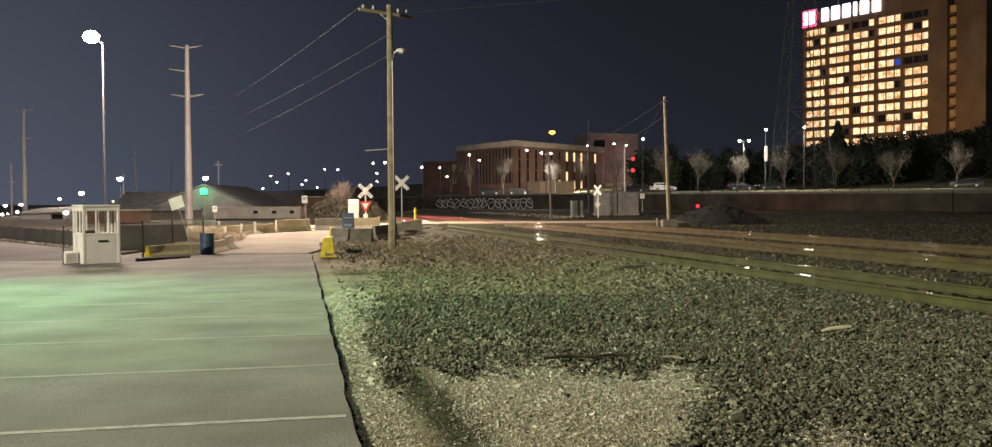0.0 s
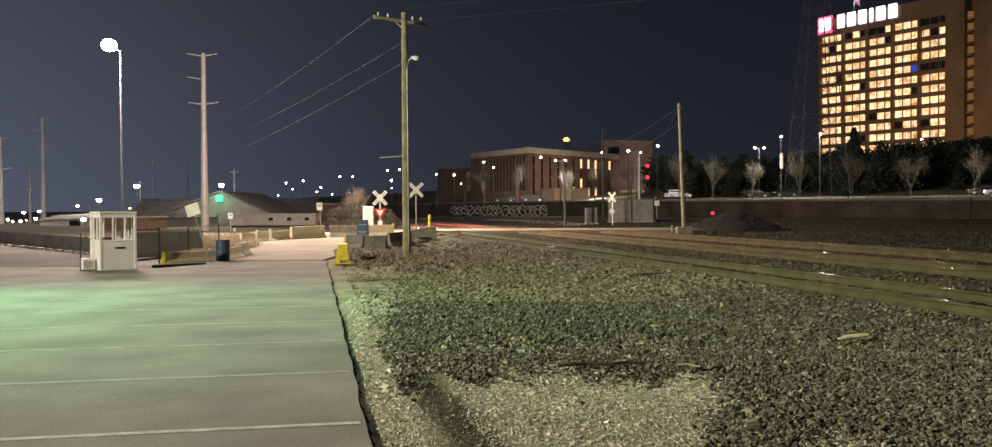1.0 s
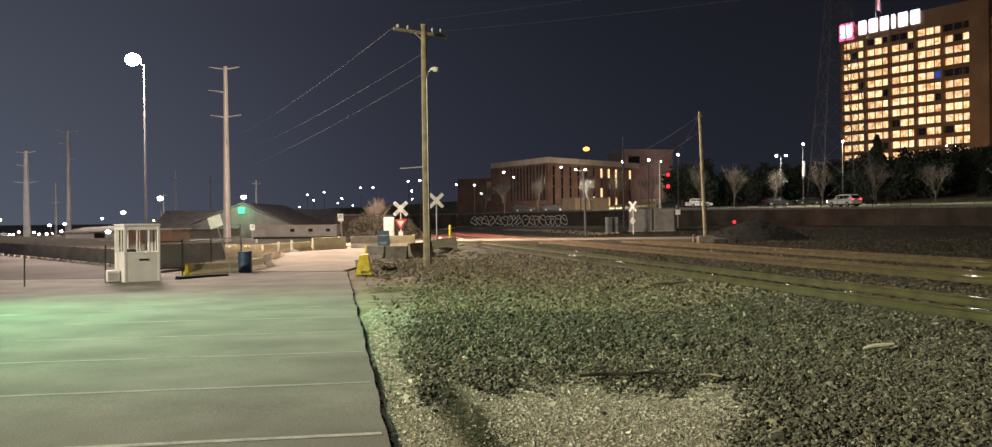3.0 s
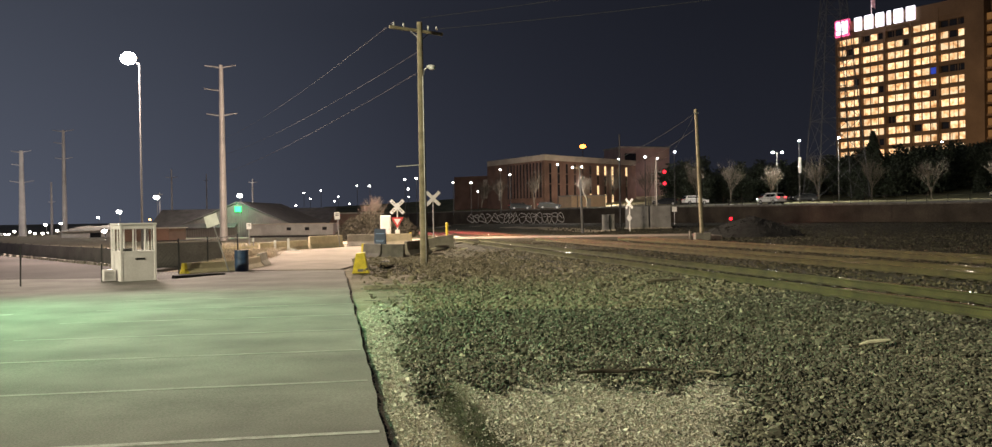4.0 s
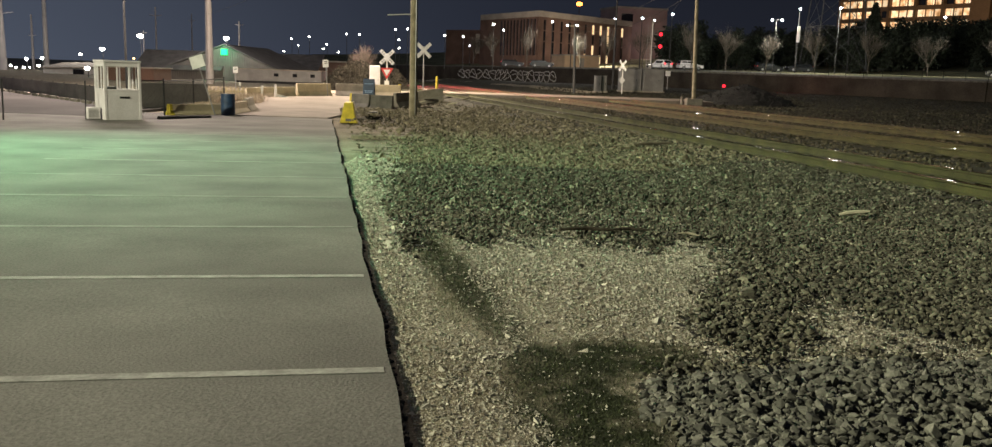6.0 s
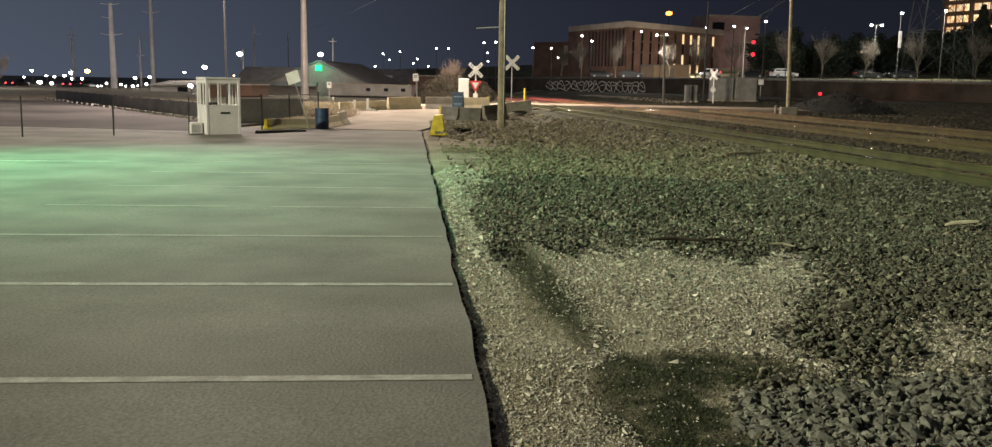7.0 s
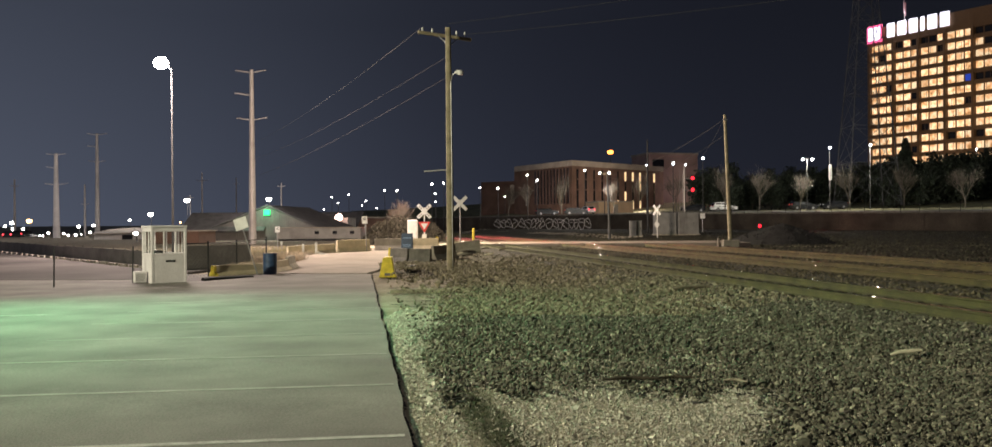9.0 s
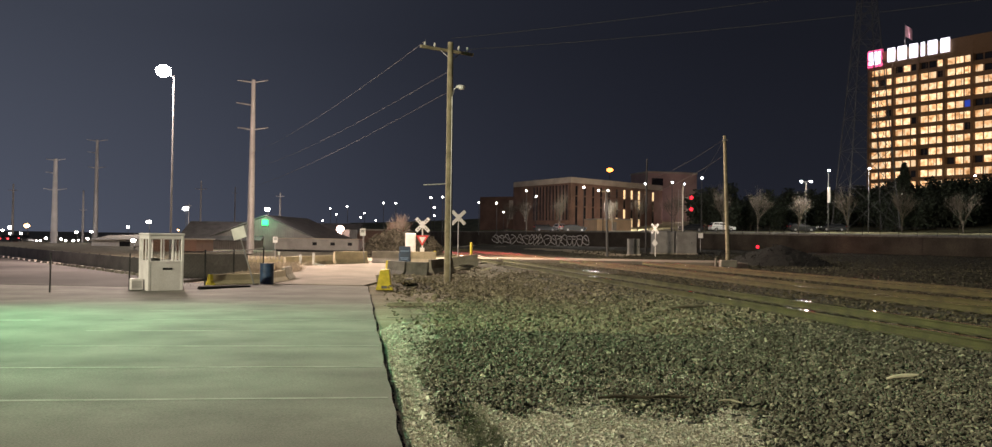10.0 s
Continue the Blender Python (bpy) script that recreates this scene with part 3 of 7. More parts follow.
# ---- tower ----
def tower():
    t = thing("office_tower", "tall brown office tower with rows of lit windows", "building")
    A, Bp = Vector((122.9, 350.0, 0)), Vector((152.6, 309.0, 0))
    u = (Bp - A).normalized()
    nrm = Vector((-u.y, u.x, 0))
    if nrm.y > 0:
        nrm = -nrm
    ang = math.degrees(math.atan2(u.y, u.x))
    W = (Bp - A).length
    fh, floors, top = 3.98, 13, 73.5
    back = -nrm

    def P(s, d, z):
        q = A + u * s + back * d
        return (q.x, q.y, z)

    bm = BM()
    box(bm, P(W / 2, 14.5, (top + 2) / 2), (W + 1.0, 27, top - 2), ang)
    part("core", bm, M_TOWER, t)
    # spandrels and piers stand proud of the glass
    for k in range(floors + 2):
        bm = BM()
        z = top - 4.6 - k * fh
        box(bm, P(W / 2, 0.25, z + 0.75), (W + 1.0, 1.3, 1.5), ang)
        part("spandrel", bm, M_TOWER, t)
    bm = BM()
    box(bm, P(W / 2, 0.2, top - 0.6), (W + 1.2, 1.6, 5.2), ang)
    part("parapet", bm, M_TOWER, t)
    nb = 5
    for i in range(nb + 1):
        bm = BM()
        box(bm, P(W * i / nb, 0.1, top / 2), (0.95, 1.7, top), ang)
        part("pier", bm, M_TOWER, t)
    bm = BM()
    bw = W / nb
    ww = (bw - 0.95 - 1.5) / 3
    box(bm, (0, 0, 0), (ww, 0.06, fh - 1.5))
    me = bpy.data.meshes.new("window")
    bm.to_mesh(me)
    bm.free()
    me.materials.append(G_WINDOW)
    me_dark = me.copy()
    me_dark.materials[0] = M_UNLIT
    me_blue = me.copy()
    me_blue.materials[0] = G_BLUEWIN
    rnd = random.Random(11)
    for k in range(floors + 1):
        for i in range(nb):
            for j in range(3):
                s = i * bw + 0.475 + 0.15 + ww / 2 + j * (ww + 0.6)
                z = top - 4.6 - k * fh - (fh - 1.5) / 2
                use = me if rnd.random() > 0.07 else me_dark
                if k == 4 and (i, j) in ((3, 2), (4, 0), (4, 1)):
                    use = me_dark
                if k == 4 and (i, j) == (3, 2):
                    use = me_blue
                if k == 0 and rnd.random() < 0.45:
                    use = me_dark
                ob = new("window", use)
                ob.parent = t
                ob.matrix_basis = pose(*P(s, 0.66, z), 0, 0, ang)
                if use is me_blue:
                    tagged(ob, "window lit blue")
                elif use is me_dark:
                    tagged(ob, "dark unlit window")
                if rnd.random() < 0.5:
                    bm = BM()
                    c = rnd.choice((-0.3, 0.0, 0.25)) * ww
                    box(bm, (c, -0.05, 0), (0.14, 0.05, fh - 1.5))
                    mu = part("mullion", bm, M_TOWER, ob)
    # plain bay, recessed landings and the tan stair core beyond the windows
    for name, c0, d0, z0, size in (("plain_bay", W + 3.4, 5, 38, (5.8, 12, 77)), ("recess_wall", W + 11.0, 8, 39, (7.6, 12, 78)), ("stair_core", W + 17.3, 4, 40, (5.0, 12, 81))):
        bm = BM()
        box(bm, P(c0, d0, z0), size, ang)
        part(name, bm, M_TOWER, t)
    for k in range(12):
        bm = BM()
        box(bm, P(W + 7.2, 1.6, top - 6 - k * fh), (1.5, 1.6, 2.4), ang)
        part("landing_window", bm, M_LANDING, t, "dim amber landing window")
        bm = BM()
        box(bm, P(W + 7.2, 1.2, top - 7.6 - k * fh), (1.8, 1.9, 0.7), ang)
        part("landing_slab", bm, M_TOWER, t)
    # roof sign: a square mark and six plain white bars
    sg = thing("roof_sign", "glowing white roof sign with a pink-edged square mark", "sign")
    bm = BM()
    box(bm, P(3.0, -1.1, top - 0.2), (6.6, 0.5, 6.6), ang, bevel=0.2)
    mark = part("mark_edge", bm, G_SIGNPINK, sg, "pink glowing edge")
    bm = BM()
    box(bm, P(3.0, -1.45, top - 0.2), (5.0, 0.3, 5.0), ang, bevel=0.2)
    part("mark_face", bm, G_SIGNWHITE, sg)
    s = 8.3
    for wdt in (3.1, 3.5, 3.3, 1.5, 3.6, 3.5):
        bm = BM()
        box(bm, P(s + wdt / 2, -1.2, top + 0.1), (wdt, 0.5, 5.2), ang, bevel=0.15)
        part("letter_bar", bm, G_SIGNWHITE, sg)
        s += wdt + 0.65 + 0.55
    bm = BM()
    box(bm, P(16, -0.8, top - 2.0), (32, 0.25, 0.35), ang)
    part("sign_rail", bm, M_DARKSTEEL, sg)


M_LANDING = material("dim_amber_glass", (0.05, 0.03, 0.02), 0.3, vary=0.2, scale=0.4, fine=3, bump=0.0, emit=(0.9, 0.42, 0.12), strength=0.16)

ground()
lot()
access_road()
track_bed()
track(0.0, 3, 166, "near railway track with rusty rails on wooden ties")
track(5.2, 3, 166, "second railway track with shiny rail heads")
track(9.8, 3, 57, "third railway track with dull rails")
cinder_field()
retaining_wall()
terrace()
tower()

# ---- near things ----
def sagging(name, a, b, sag, r, label, mat=None):
    a, b = Vector(a), Vector(b)
    n = 16
    bm = pipe(BM(), [a.lerp(b, i / n) - Vector((0, 0, sag * 4 * i / n * (1 - i / n))) for i in range(n + 1)], r * 0.6, 5)
    return mesh_thing(name, bm, mat or M_WIRE, label, "wire", "overhead wires")


M_BAREPLATE = material("bare_aluminium_plate", (0.62, 0.62, 0.60), 0.6, 0.15, vary=0.15, scale=3, fine=30, bump=0.05)
M_WIRE = material("grey_weathered_wire", (0.04, 0.04, 0.042), 0.7, 0.1, vary=0.2, bump=0.0)


def utility_pole():
    p = thing("utility_pole", "weathered wooden utility pole with a crossarm and lamp", "utility pole", (-4.4, 37.0, ground_z(-4.4, 37.0) - 0.1))
    bm = pipe(BM(), [(0.02 - 0.05 * i / 10, 0, 1.05 * i) for i in range(11)], [0.17 - 0.0055 * i for i in range(11)], 16)
    part("pole", bm, M_POLE, p, smooth=False)
    bm = BM()
    box(bm, (-0.22, 0.45, 10.25), (2.5, 0.10, 0.13), 32, ry=2.2, bevel=0.012)
    part("crossarm", bm, M_POLE, p)
    for dx in (-1.05, -0.6, 0.55, 0.95):
        bm = BM()
        c = Vector((math.cos(radians(32)) * dx - 0.22, math.sin(radians(32)) * dx + 0.45, 10.31))
        tube(bm, c, c + Vector((0, 0, 0.10)), 0.02, 0.02, 6)
        tube(bm, c + Vector((0, 0, 0.08)), c + Vector((0, 0, 0.20)), 0.05, 0.03, 8)
        part("insulator", bm, M_WHITE, p, "pale ceramic insulator")
    bm = BM()
    tube(bm, (-0.45, 0.2, 10.2), (0.0, -0.02, 9.75), 0.02, 0.02, 6)
    tube(bm, (0.3, 0.75, 10.2), (0.02, 0.1, 9.75), 0.02, 0.02, 6)
    part("arm_brace", bm, M_GALV, p)
    lampa = BM()
    tube(lampa, (0.1, -0.05, 8.25), (0.16, -0.10, 8.48), 0.025, 0.025, 6)
    tube(lampa, (0.16, -0.10, 8.48), (0.30, -0.15, 8.58), 0.025, 0.025, 6)
    arm = part("lamp_arm", lampa, M_GALV, p)
    bm = BM()
    ball(bm, (0.45, -0.2, 8.58), 0.15, 2, (1.35, 0.9, 0.6))
    tube(bm, (0.50, -0.22, 8.58), (0.50, -0.22, 8.46), 0.13, 0.11, 10)
    part("lamp_head", bm, M_WHITE, arm, "pale unlit lamp head")
    bm = BM()
    tube(bm, (-1.1, 0.0, 4.42), (-0.1, 0, 4.48), 0.03, 0.03, 6)
    part("side_bracket", bm, M_GALV, p)
    bm = BM()
    tube(bm, (0.12, -0.12, 0.2), (0.09, -0.11, 8.2), 0.018, 0.018, 6)
    part("conduit", bm, M_GALV, p)


def wires():
    L = "thin overhead wire strung between poles"
    sagging("overhead_wire", (-5.5, 37.0, 10.15), (-33.0, 94, 10.6), 0.5, 0.011, L)
    sagging("overhead_wire", (-4.4, 37.0, 8.9), (-33.0, 94, 8.9), 0.5, 0.015, L)
    sagging("overhead_wire", (-4.45, 37.0, 8.0), (-33.0, 94, 6.9), 0.4, 0.019, L)
    sagging("overhead_wire", (-3.7, 38.0, 10.0), (28, 22, 10.4), 0.5, 0.014, L)
    sagging("overhead_wire", (-4.4, 37.0, 10.25), (27, 21.5, 11.2), 0.4, 0.014, L)
    sagging("overhead_wire", (11.2, 58.2, 8.5), (5.1, 82, 6.1), 0.6, 0.02, L)
    sagging("overhead_wire", (11.25, 58.2, 7.5), (5.1, 82, 5.9), 1.0, 0.02, L)
    sagging("overhead_wire", (11.2, 58.2, 8.6), (14.2, 95, 7.6), 0.8, 0.018, L)


JERSEY = [(-0.30, 0), (0.30, 0), (0.30, 0.08), (0.13, 0.33), (0.085, 0.80), (-0.085, 0.80), (-0.13, 0.33), (-0.30, 0.08)]


def barrier(a, b, mat, label, height=0.8, end=None):
    """A jersey barrier from a to b."""
    k = height / 0.8
    prof = [(u * (0.6 + 0.4 * k), z * k) for u, z in JERSEY]
    za, zb = ground_z(*a) - 0.01, ground_z(*b) - 0.01
    root = thing("jersey_barrier", label, "barrier", (0, 0, 0), group="concrete barriers")
    bm = BM()
    extrude(bm, prof, (*a, za), (*b, zb))
    bmesh.ops.bevel(bm, geom=bm.edges[:], offset=0.018, segments=1, affect="EDGES")
    part("body", bm, mat, root)
    if end:
        bm = BM()
        d = (Vector(b) - Vector(a)).normalized() * 0.14
        grow = [(u * 1.02, z * 1.005) for u, z in prof]
        a2 = (a[0] - d.x * 0.02, a[1] - d.y * 0.02, za)
        extrude(bm, grow, a2, (a[0] + d.x, a[1] + d.y, za))
        part("painted_end", bm, end, root, "yellow painted end")
    return root


def barriers():
    y = thing("barrier_end", "sloped barrier end block painted chipped yellow", "barrier", (-6.55, 34.2, ground_z(-6.55, 34.2) - 0.02), 8)
    bm = BM()
    extrude(bm, [(-0.36, 0), (0.34, 0), (0.30, 0.12), (0.17, 0.78), (-0.17, 0.80), (-0.28, 0.12)], (0, -0.25, 0), (0, 0.75, 0))
    bmesh.ops.bevel(bm, geom=bm.edges[:], offset=0.02, segments=1, affect="EDGES")
    part("block", bm, M_YELLOW, y)
    bm = BM()
    box(bm, (0, -0.262, 0.12), (0.22, 0.03, 0.10))
    part("lifting_slot", bm, M_DARKCONC, y)
    barrier((-8.5, 45.0), (-7.38, 44.2), M_DARKCONC, "grimy dark concrete jersey barrier with a yellow end", end=M_YELLOW)
    barrier((-7.33, 44.2), (-6.2, 43.9), M_DARKCONC, "grimy dark concrete jersey barrier beside the road")
    barrier((-6.5, 46.5), (-5.55, 48.5), M_CONC, "weathered concrete jersey barrier near the crossing")
    barrier((-5.78, 50.2), (-4.32, 50.8), M_CONC, "weathered concrete jersey barrier near the crossing", 0.74)
    barrier((-13.95, 35.0), (-12.32, 37.4), M_TANCONC, "low tan concrete barrier with a yellow end", 0.44, M_YELLOW)
    barrier((-12.31, 37.45), (-12.42, 40.1), M_TANCONC, "low tan concrete barrier beside the drum", 0.5)
    barrier((-12.44, 40.15), (-12.75, 42.2), M_CONC, "weathered low concrete barrier beside the road", 0.6)
    barrier((-13.5, 53.8), (-11.85, 55.6), M_TANCONC, "tan concrete jersey barrier in dry grass")
    barrier((-15.9, 51.5), (-13.6, 53.7), M_TANCONC, "tan concrete jersey barrier in dry grass", 0.6)
    barrier((-11.7, 56.6), (-9.5, 57.0), M_CONC, "pale concrete jersey barrier across the closed lane")
    barrier((-9.4, 57.1), (-7.6, 57.3), M_TANCONC, "pale concrete jersey barrier across the closed lane", end=None)


def guard_booth():
    b = thing("guard_booth", "small dusty white guard booth with large windows", "booth", (-14.12, 30.97, -0.27), 40)
    h, w = 2.03, 1.23
    e = w / 2
    for name, c, s in (("front_panel", (0, -e + 0.03, 0.50), (w - 0.1, 0.05, 1.0)), ("back_panel", (0, e - 0.03, 0.50), (w - 0.1, 0.05, 1.0)),
                       ("side_panel", (-e + 0.03, 0, 0.50), (0.05, w - 0.1, 1.0)), ("side_panel", (e - 0.03, 0, 0.50), (0.05, w - 0.1, 1.0))):
        bm = BM()
        box(bm, c, s, bevel=0.008)
        part(name, bm, M_BOOTH, b)
    for sx in (-1, 1):
        for sy in (-1, 1):
            bm = BM()
            box(bm, (sx * (e - 0.04), sy * (e - 0.04), h / 2), (0.09, 0.09, h), bevel=0.01)
            part("corner_post", bm, M_BOOTH, b)
    bm = BM()
    box(bm, (0, 0, h - 0.02), (w + 0.05, w + 0.05, 0.08), bevel=0.02)
    part("roof", bm, M_BOOTH, b)
    bm = BM()
    box(bm, (0, 0, h - 0.11), (w - 0.02, w - 0.02, 0.10), bevel=0.01)
    part("roof_fascia", bm, M_BOOTH, b)
    for k, (cx, cy, rz) in enumerate(((0, -e + 0.03, 0), (0, e - 0.03, 0), (-e + 0.03, 0, 90), (e - 0.03, 0, 90))):
        bm = BM()
        m = pose(cx, cy, 0, 0, 0, rz)
        for off in (-0.17, 0.24):
            q = m @ Vector((off, 0, 1.45))
            box(bm, q, (0.045, 0.045, 0.86), rz, bevel=0.006)
        q = m @ Vector((0, 0, 1.03))
        box(bm, q, (w - 0.17, 0.07, 0.06), rz, bevel=0.006)
        q = m @ Vector((0, 0, 1.86))
        box(bm, q, (w - 0.17, 0.06, 0.05), rz, bevel=0.006)
        wf = part("window_frame", bm, M_BOOTH, b)
        bm = BM()
        q = m @ Vector((0, 0, 1.45))
        box(bm, q, (w - 0.2, 0.008, 0.80), rz)
        pn = part("pane", bm, M_PANE, wf, "clear dusty pane")
        pn.visible_shadow = False
    bm = BM()
    box(bm, (0.05, -e - 0.004, 0.78), (0.34, 0.012, 0.07), bevel=0.004)
    part("name_bar", bm, M_DARKSTEEL, b, "dark unreadable lettering bar")
    bm = BM()
    box(bm, (0.1, 0.15, 0.92), (0.5, 0.5, 0.05))
    part("desk", bm, M_BOOTH, b)
    bm = BM()
    box(bm, (-0.2, 0.0, 1.06), (0.28, 0.22, 0.18), bevel=0.02)
    part("desk_box", bm, M_BLACK, b, "dark box on the desk")
    bm = BM()
    box(bm, (0, 0, 0.01), (w - 0.04, w - 0.04, 0.07), bevel=0.01)
    part("base_skid", bm, M_BOOTH, b)
    u = thing("air_conditioner", "small pale metal air conditioner box on the ground", "appliance", (-14.75, 30.35, -0.265), 40)
    bm = BM()
    box(bm, (0, 0, 0.22), (0.42, 0.34, 0.40), bevel=0.02)
    part("case", bm, M_BOOTH, u)
    bm = BM()
    for i in range(6):
        box(bm, (0, -0.175, 0.10 + i * 0.045), (0.34, 0.012, 0.018))
    part("grille", bm, M_GALV, u)
    t = mesh_thing("black_hose", tube(tube(BM(), (-12.95, 31.6, -0.24), (-12.3, 33.2, -0.25), 0.09, 0.06, 8), (-12.3, 33.2, -0.25), (-11.9, 34.0, -0.27), 0.06, 0.05, 8), M_BLACK, "black rubber matting bunched on the asphalt", "mat")


def glass_material():
    m = bpy.data.materials.new("booth_glass")
    m.use_nodes = True
    b = m.node_tree.nodes["Principled BSDF"]
    b.inputs["Base Color"].default_value = (0.9, 0.93, 0.92, 1)
    b.inputs["Roughness"].default_value, b.inputs["Transmission Weight"].default_value = 0.03, 1.0
    b.inputs["IOR"].default_value = 1.02
    return m


M_PANE = glass_material()


def drum():
    d = thing("steel_drum", "dark blue dented steel drum used as litter bin", "drum", (-12.05, 36.55, -0.32))
    bm = BM()
    for z0, z1, r0, r1 in ((0, 0.28, 0.285, 0.285), (0.30, 0.57, 0.285, 0.285), (0.59, 0.87, 0.285, 0.285)):
        tube(bm, (0, 0, z0), (0, 0, z1), r0, r1, 24)
    part("shell", bm, M_BLUE, d, smooth=False)
    for z in (0.29, 0.58):
        bm = BM()
        tube(bm, (0, 0, z - 0.02), (0, 0, z + 0.02), 0.298, 0.298, 24)
        part("rolling_hoop", bm, M_BLUE, d)
    bm = BM()
    tube(bm, (0, 0, 0.86), (0, 0, 0.885), 0.296, 0.296, 24)
    part("rim", bm, M_BLUE, d)
    bm = BM()
    tube(bm, (0, 0, 0.87), (0, 0, 0.889), 0.26, 0.26, 24)
    part("liner", bm, M_BLACK, d, "dark open mouth")


def post_sign(where, height, lean, plate, mat, label, rz=0, z=None, post=0.03, bars=0, face=None):
    z = ground_z(*where) if z is None else z
    s = thing("post_sign", label, "sign", (where[0], where[1], z - 0.05), group="")
    top = Vector((lean, 0, height))
    bm = BM()
    tube(bm, (0, 0, 0), top, post, post, 8)
    part("post", bm, M_GALV if mat is not M_DARKPLATE else M_DARKSTEEL, s)
    ang = math.degrees(math.atan2(lean, height))
    bm = BM()
    c = top * (1 - plate[1] / 2 / height)
    box(bm, (c.x, c.y - post - 0.006, c.z), (plate[0], 0.008, plate[1]), rz, ry=ang + rz * 0.0, bevel=0.003)
    pl = part("plate", bm, mat, s)
    if bars:
        for i in range(bars):
            bm = BM()
            box(bm, (c.x, c.y - post - 0.013, c.z + plate[1] * (0.25 - 0.2 * i)), (plate[0] * 0.6, 0.004, plate[1] * 0.08), 0, ry=ang)
            part("lettering_bar", bm, M_DARKSTEEL, pl)
    return s


M_DARKPLATE = material("grey_sign_back", (0.48, 0.48, 0.46), 0.5, 0.3, vary=0.15, bump=0.05)


def signs():
    s = post_sign((-12.5, 36.3), 2.45, -0.78, (0.60, 0.50), M_BAREPLATE, "leaning traffic sign seen from behind on a bent post", -8)
    post_sign((-11.85, 55.0), 2.3, -0.15, (0.36, 0.46), M_WHITE, "small white notice sign on a thin post", 0, bars=2)
    post_sign((-17.8, 55.5), 1.9, 0.02, (0.30, 0.38), M_WHITE, "small white notice sign on a thin post", 0, bars=2)
    post_sign((-15.8, 50.0), 1.0, 0.02, (0.12, 0.2), M_WHITE, "short white marker post in dry grass", 0)
    # blue folding board
    b = thing("sandwich_board", "blue folding sign board with faded lettering bars", "sign", (-8.6, 51.0, ground_z(-8.6, 51.0)))
    for k, s in ((0, -1), (1, 1)):
        bm = BM()
        box(bm, (0, s * 0.14, 0.65), (0.66, 0.03, 1.32), 0, rx=s * 12, bevel=0.008)
        part("panel", bm, M_BLUE, b)
    for z, w in ((0.62, 0.48), (0.54, 0.40)):
        bm = BM()
        box(bm, (0, -0.165 - (0.65 - z) * 0.21, z), (w, 0.012, 0.045), rx=-12)
        part("lettering_bar", bm, M_LETTERBLUE, b, "pale blue unreadable lettering")
    bm = BM()
    box(bm, (0, -0.085, 1.02), (0.5, 0.012, 0.05), rx=-12)
    part("lettering_bar", bm, M_LETTERBLUE, b, "pale blue unreadable lettering")


M_LETTERBLUE = material("pale_blue_print", (0.25, 0.38, 0.62), 0.6, vary=0.2, bump=0.0)


def crossbuck(where, zc, label, yield_sign=False, size=1.22, back=False, zbase=None, rz=0, narrow=1.0):
    z = ground_z(*where) if zbase is None else zbase
    s = thing("crossbuck_sign", label, "sign", (where[0], where[1], z), rz, "crossing signs")
    top = zc - z
    bm = BM()
    tube(bm, (0, 0, -0.1), (0, 0, top + 0.25), 0.045, 0.045, 10)
    part("post", bm, M_WHITE if not back else M_GALV, s)
    for k, a in enumerate((45, -45)):
        bm = BM()
        box(bm, (0, -0.055 - 0.012 * k, top), (size * narrow, 0.01, 0.225), 0, ry=a * (1 if narrow == 1 else 1.25), bevel=0.003)
        bl = part("blade", bm, M_WHITE if not back else M_DARKPLATE, s)
        if not back:
            m = pose(0, -0.064 - 0.012 * k, top, 0, a * (1 if narrow == 1 else 1.25), 0)
            for d in (-0.42, -0.28, 0.28, 0.42):
                bm = BM()
                q = m @ Vector((d * narrow, 0, 0))
                box(bm, q, (0.09, 0.004, 0.11), 0, ry=a)
                part("lettering_bar", bm, M_FADEDPRINT, bl, "faded unreadable lettering")
    if yield_sign:
        zy = 1.62 - z
        for r, mat, dy, lab in ((0.48, M_RED, -0.06, "red triangular yield plate"), (0.27, M_WHITE, -0.068, "white inner triangle")):
            bm = BM()
            vs = []
            for yy in (dy - 0.004, dy):
                vs.append([bm.verts.new((r * math.cos(radians(q)), yy, zy + 0.02 + r * math.sin(radians(q)))) for q in (-90, 30, 150)])
            bm.faces.new(vs[0])
            bm.faces.new(vs[1][::-1])
            for i in range(3):
                bm.faces.new((vs[0][i], vs[1][i], vs[1][(i + 1) % 3], vs[0][(i + 1) % 3]))
            bmesh.ops.recalc_face_normals(bm, faces=bm.faces[:])
            bmesh.ops.bevel(bm, geom=[e for e in bm.edges], offset=0.0015, segments=1, affect="EDGES")
            part("yield_plate", bm, mat, s, lab)
        bm = BM()
        box(bm, (0, -0.06, zy - 0.78), (0.30, 0.008, 0.45), bevel=0.003)
        part("small_plate", bm, M_WHITE, s)
    return s


M_FADEDPRINT = material("faded_print", (0.42, 0.41, 0.38), 0.7, vary=0.3, scale=9, bump=0.0)


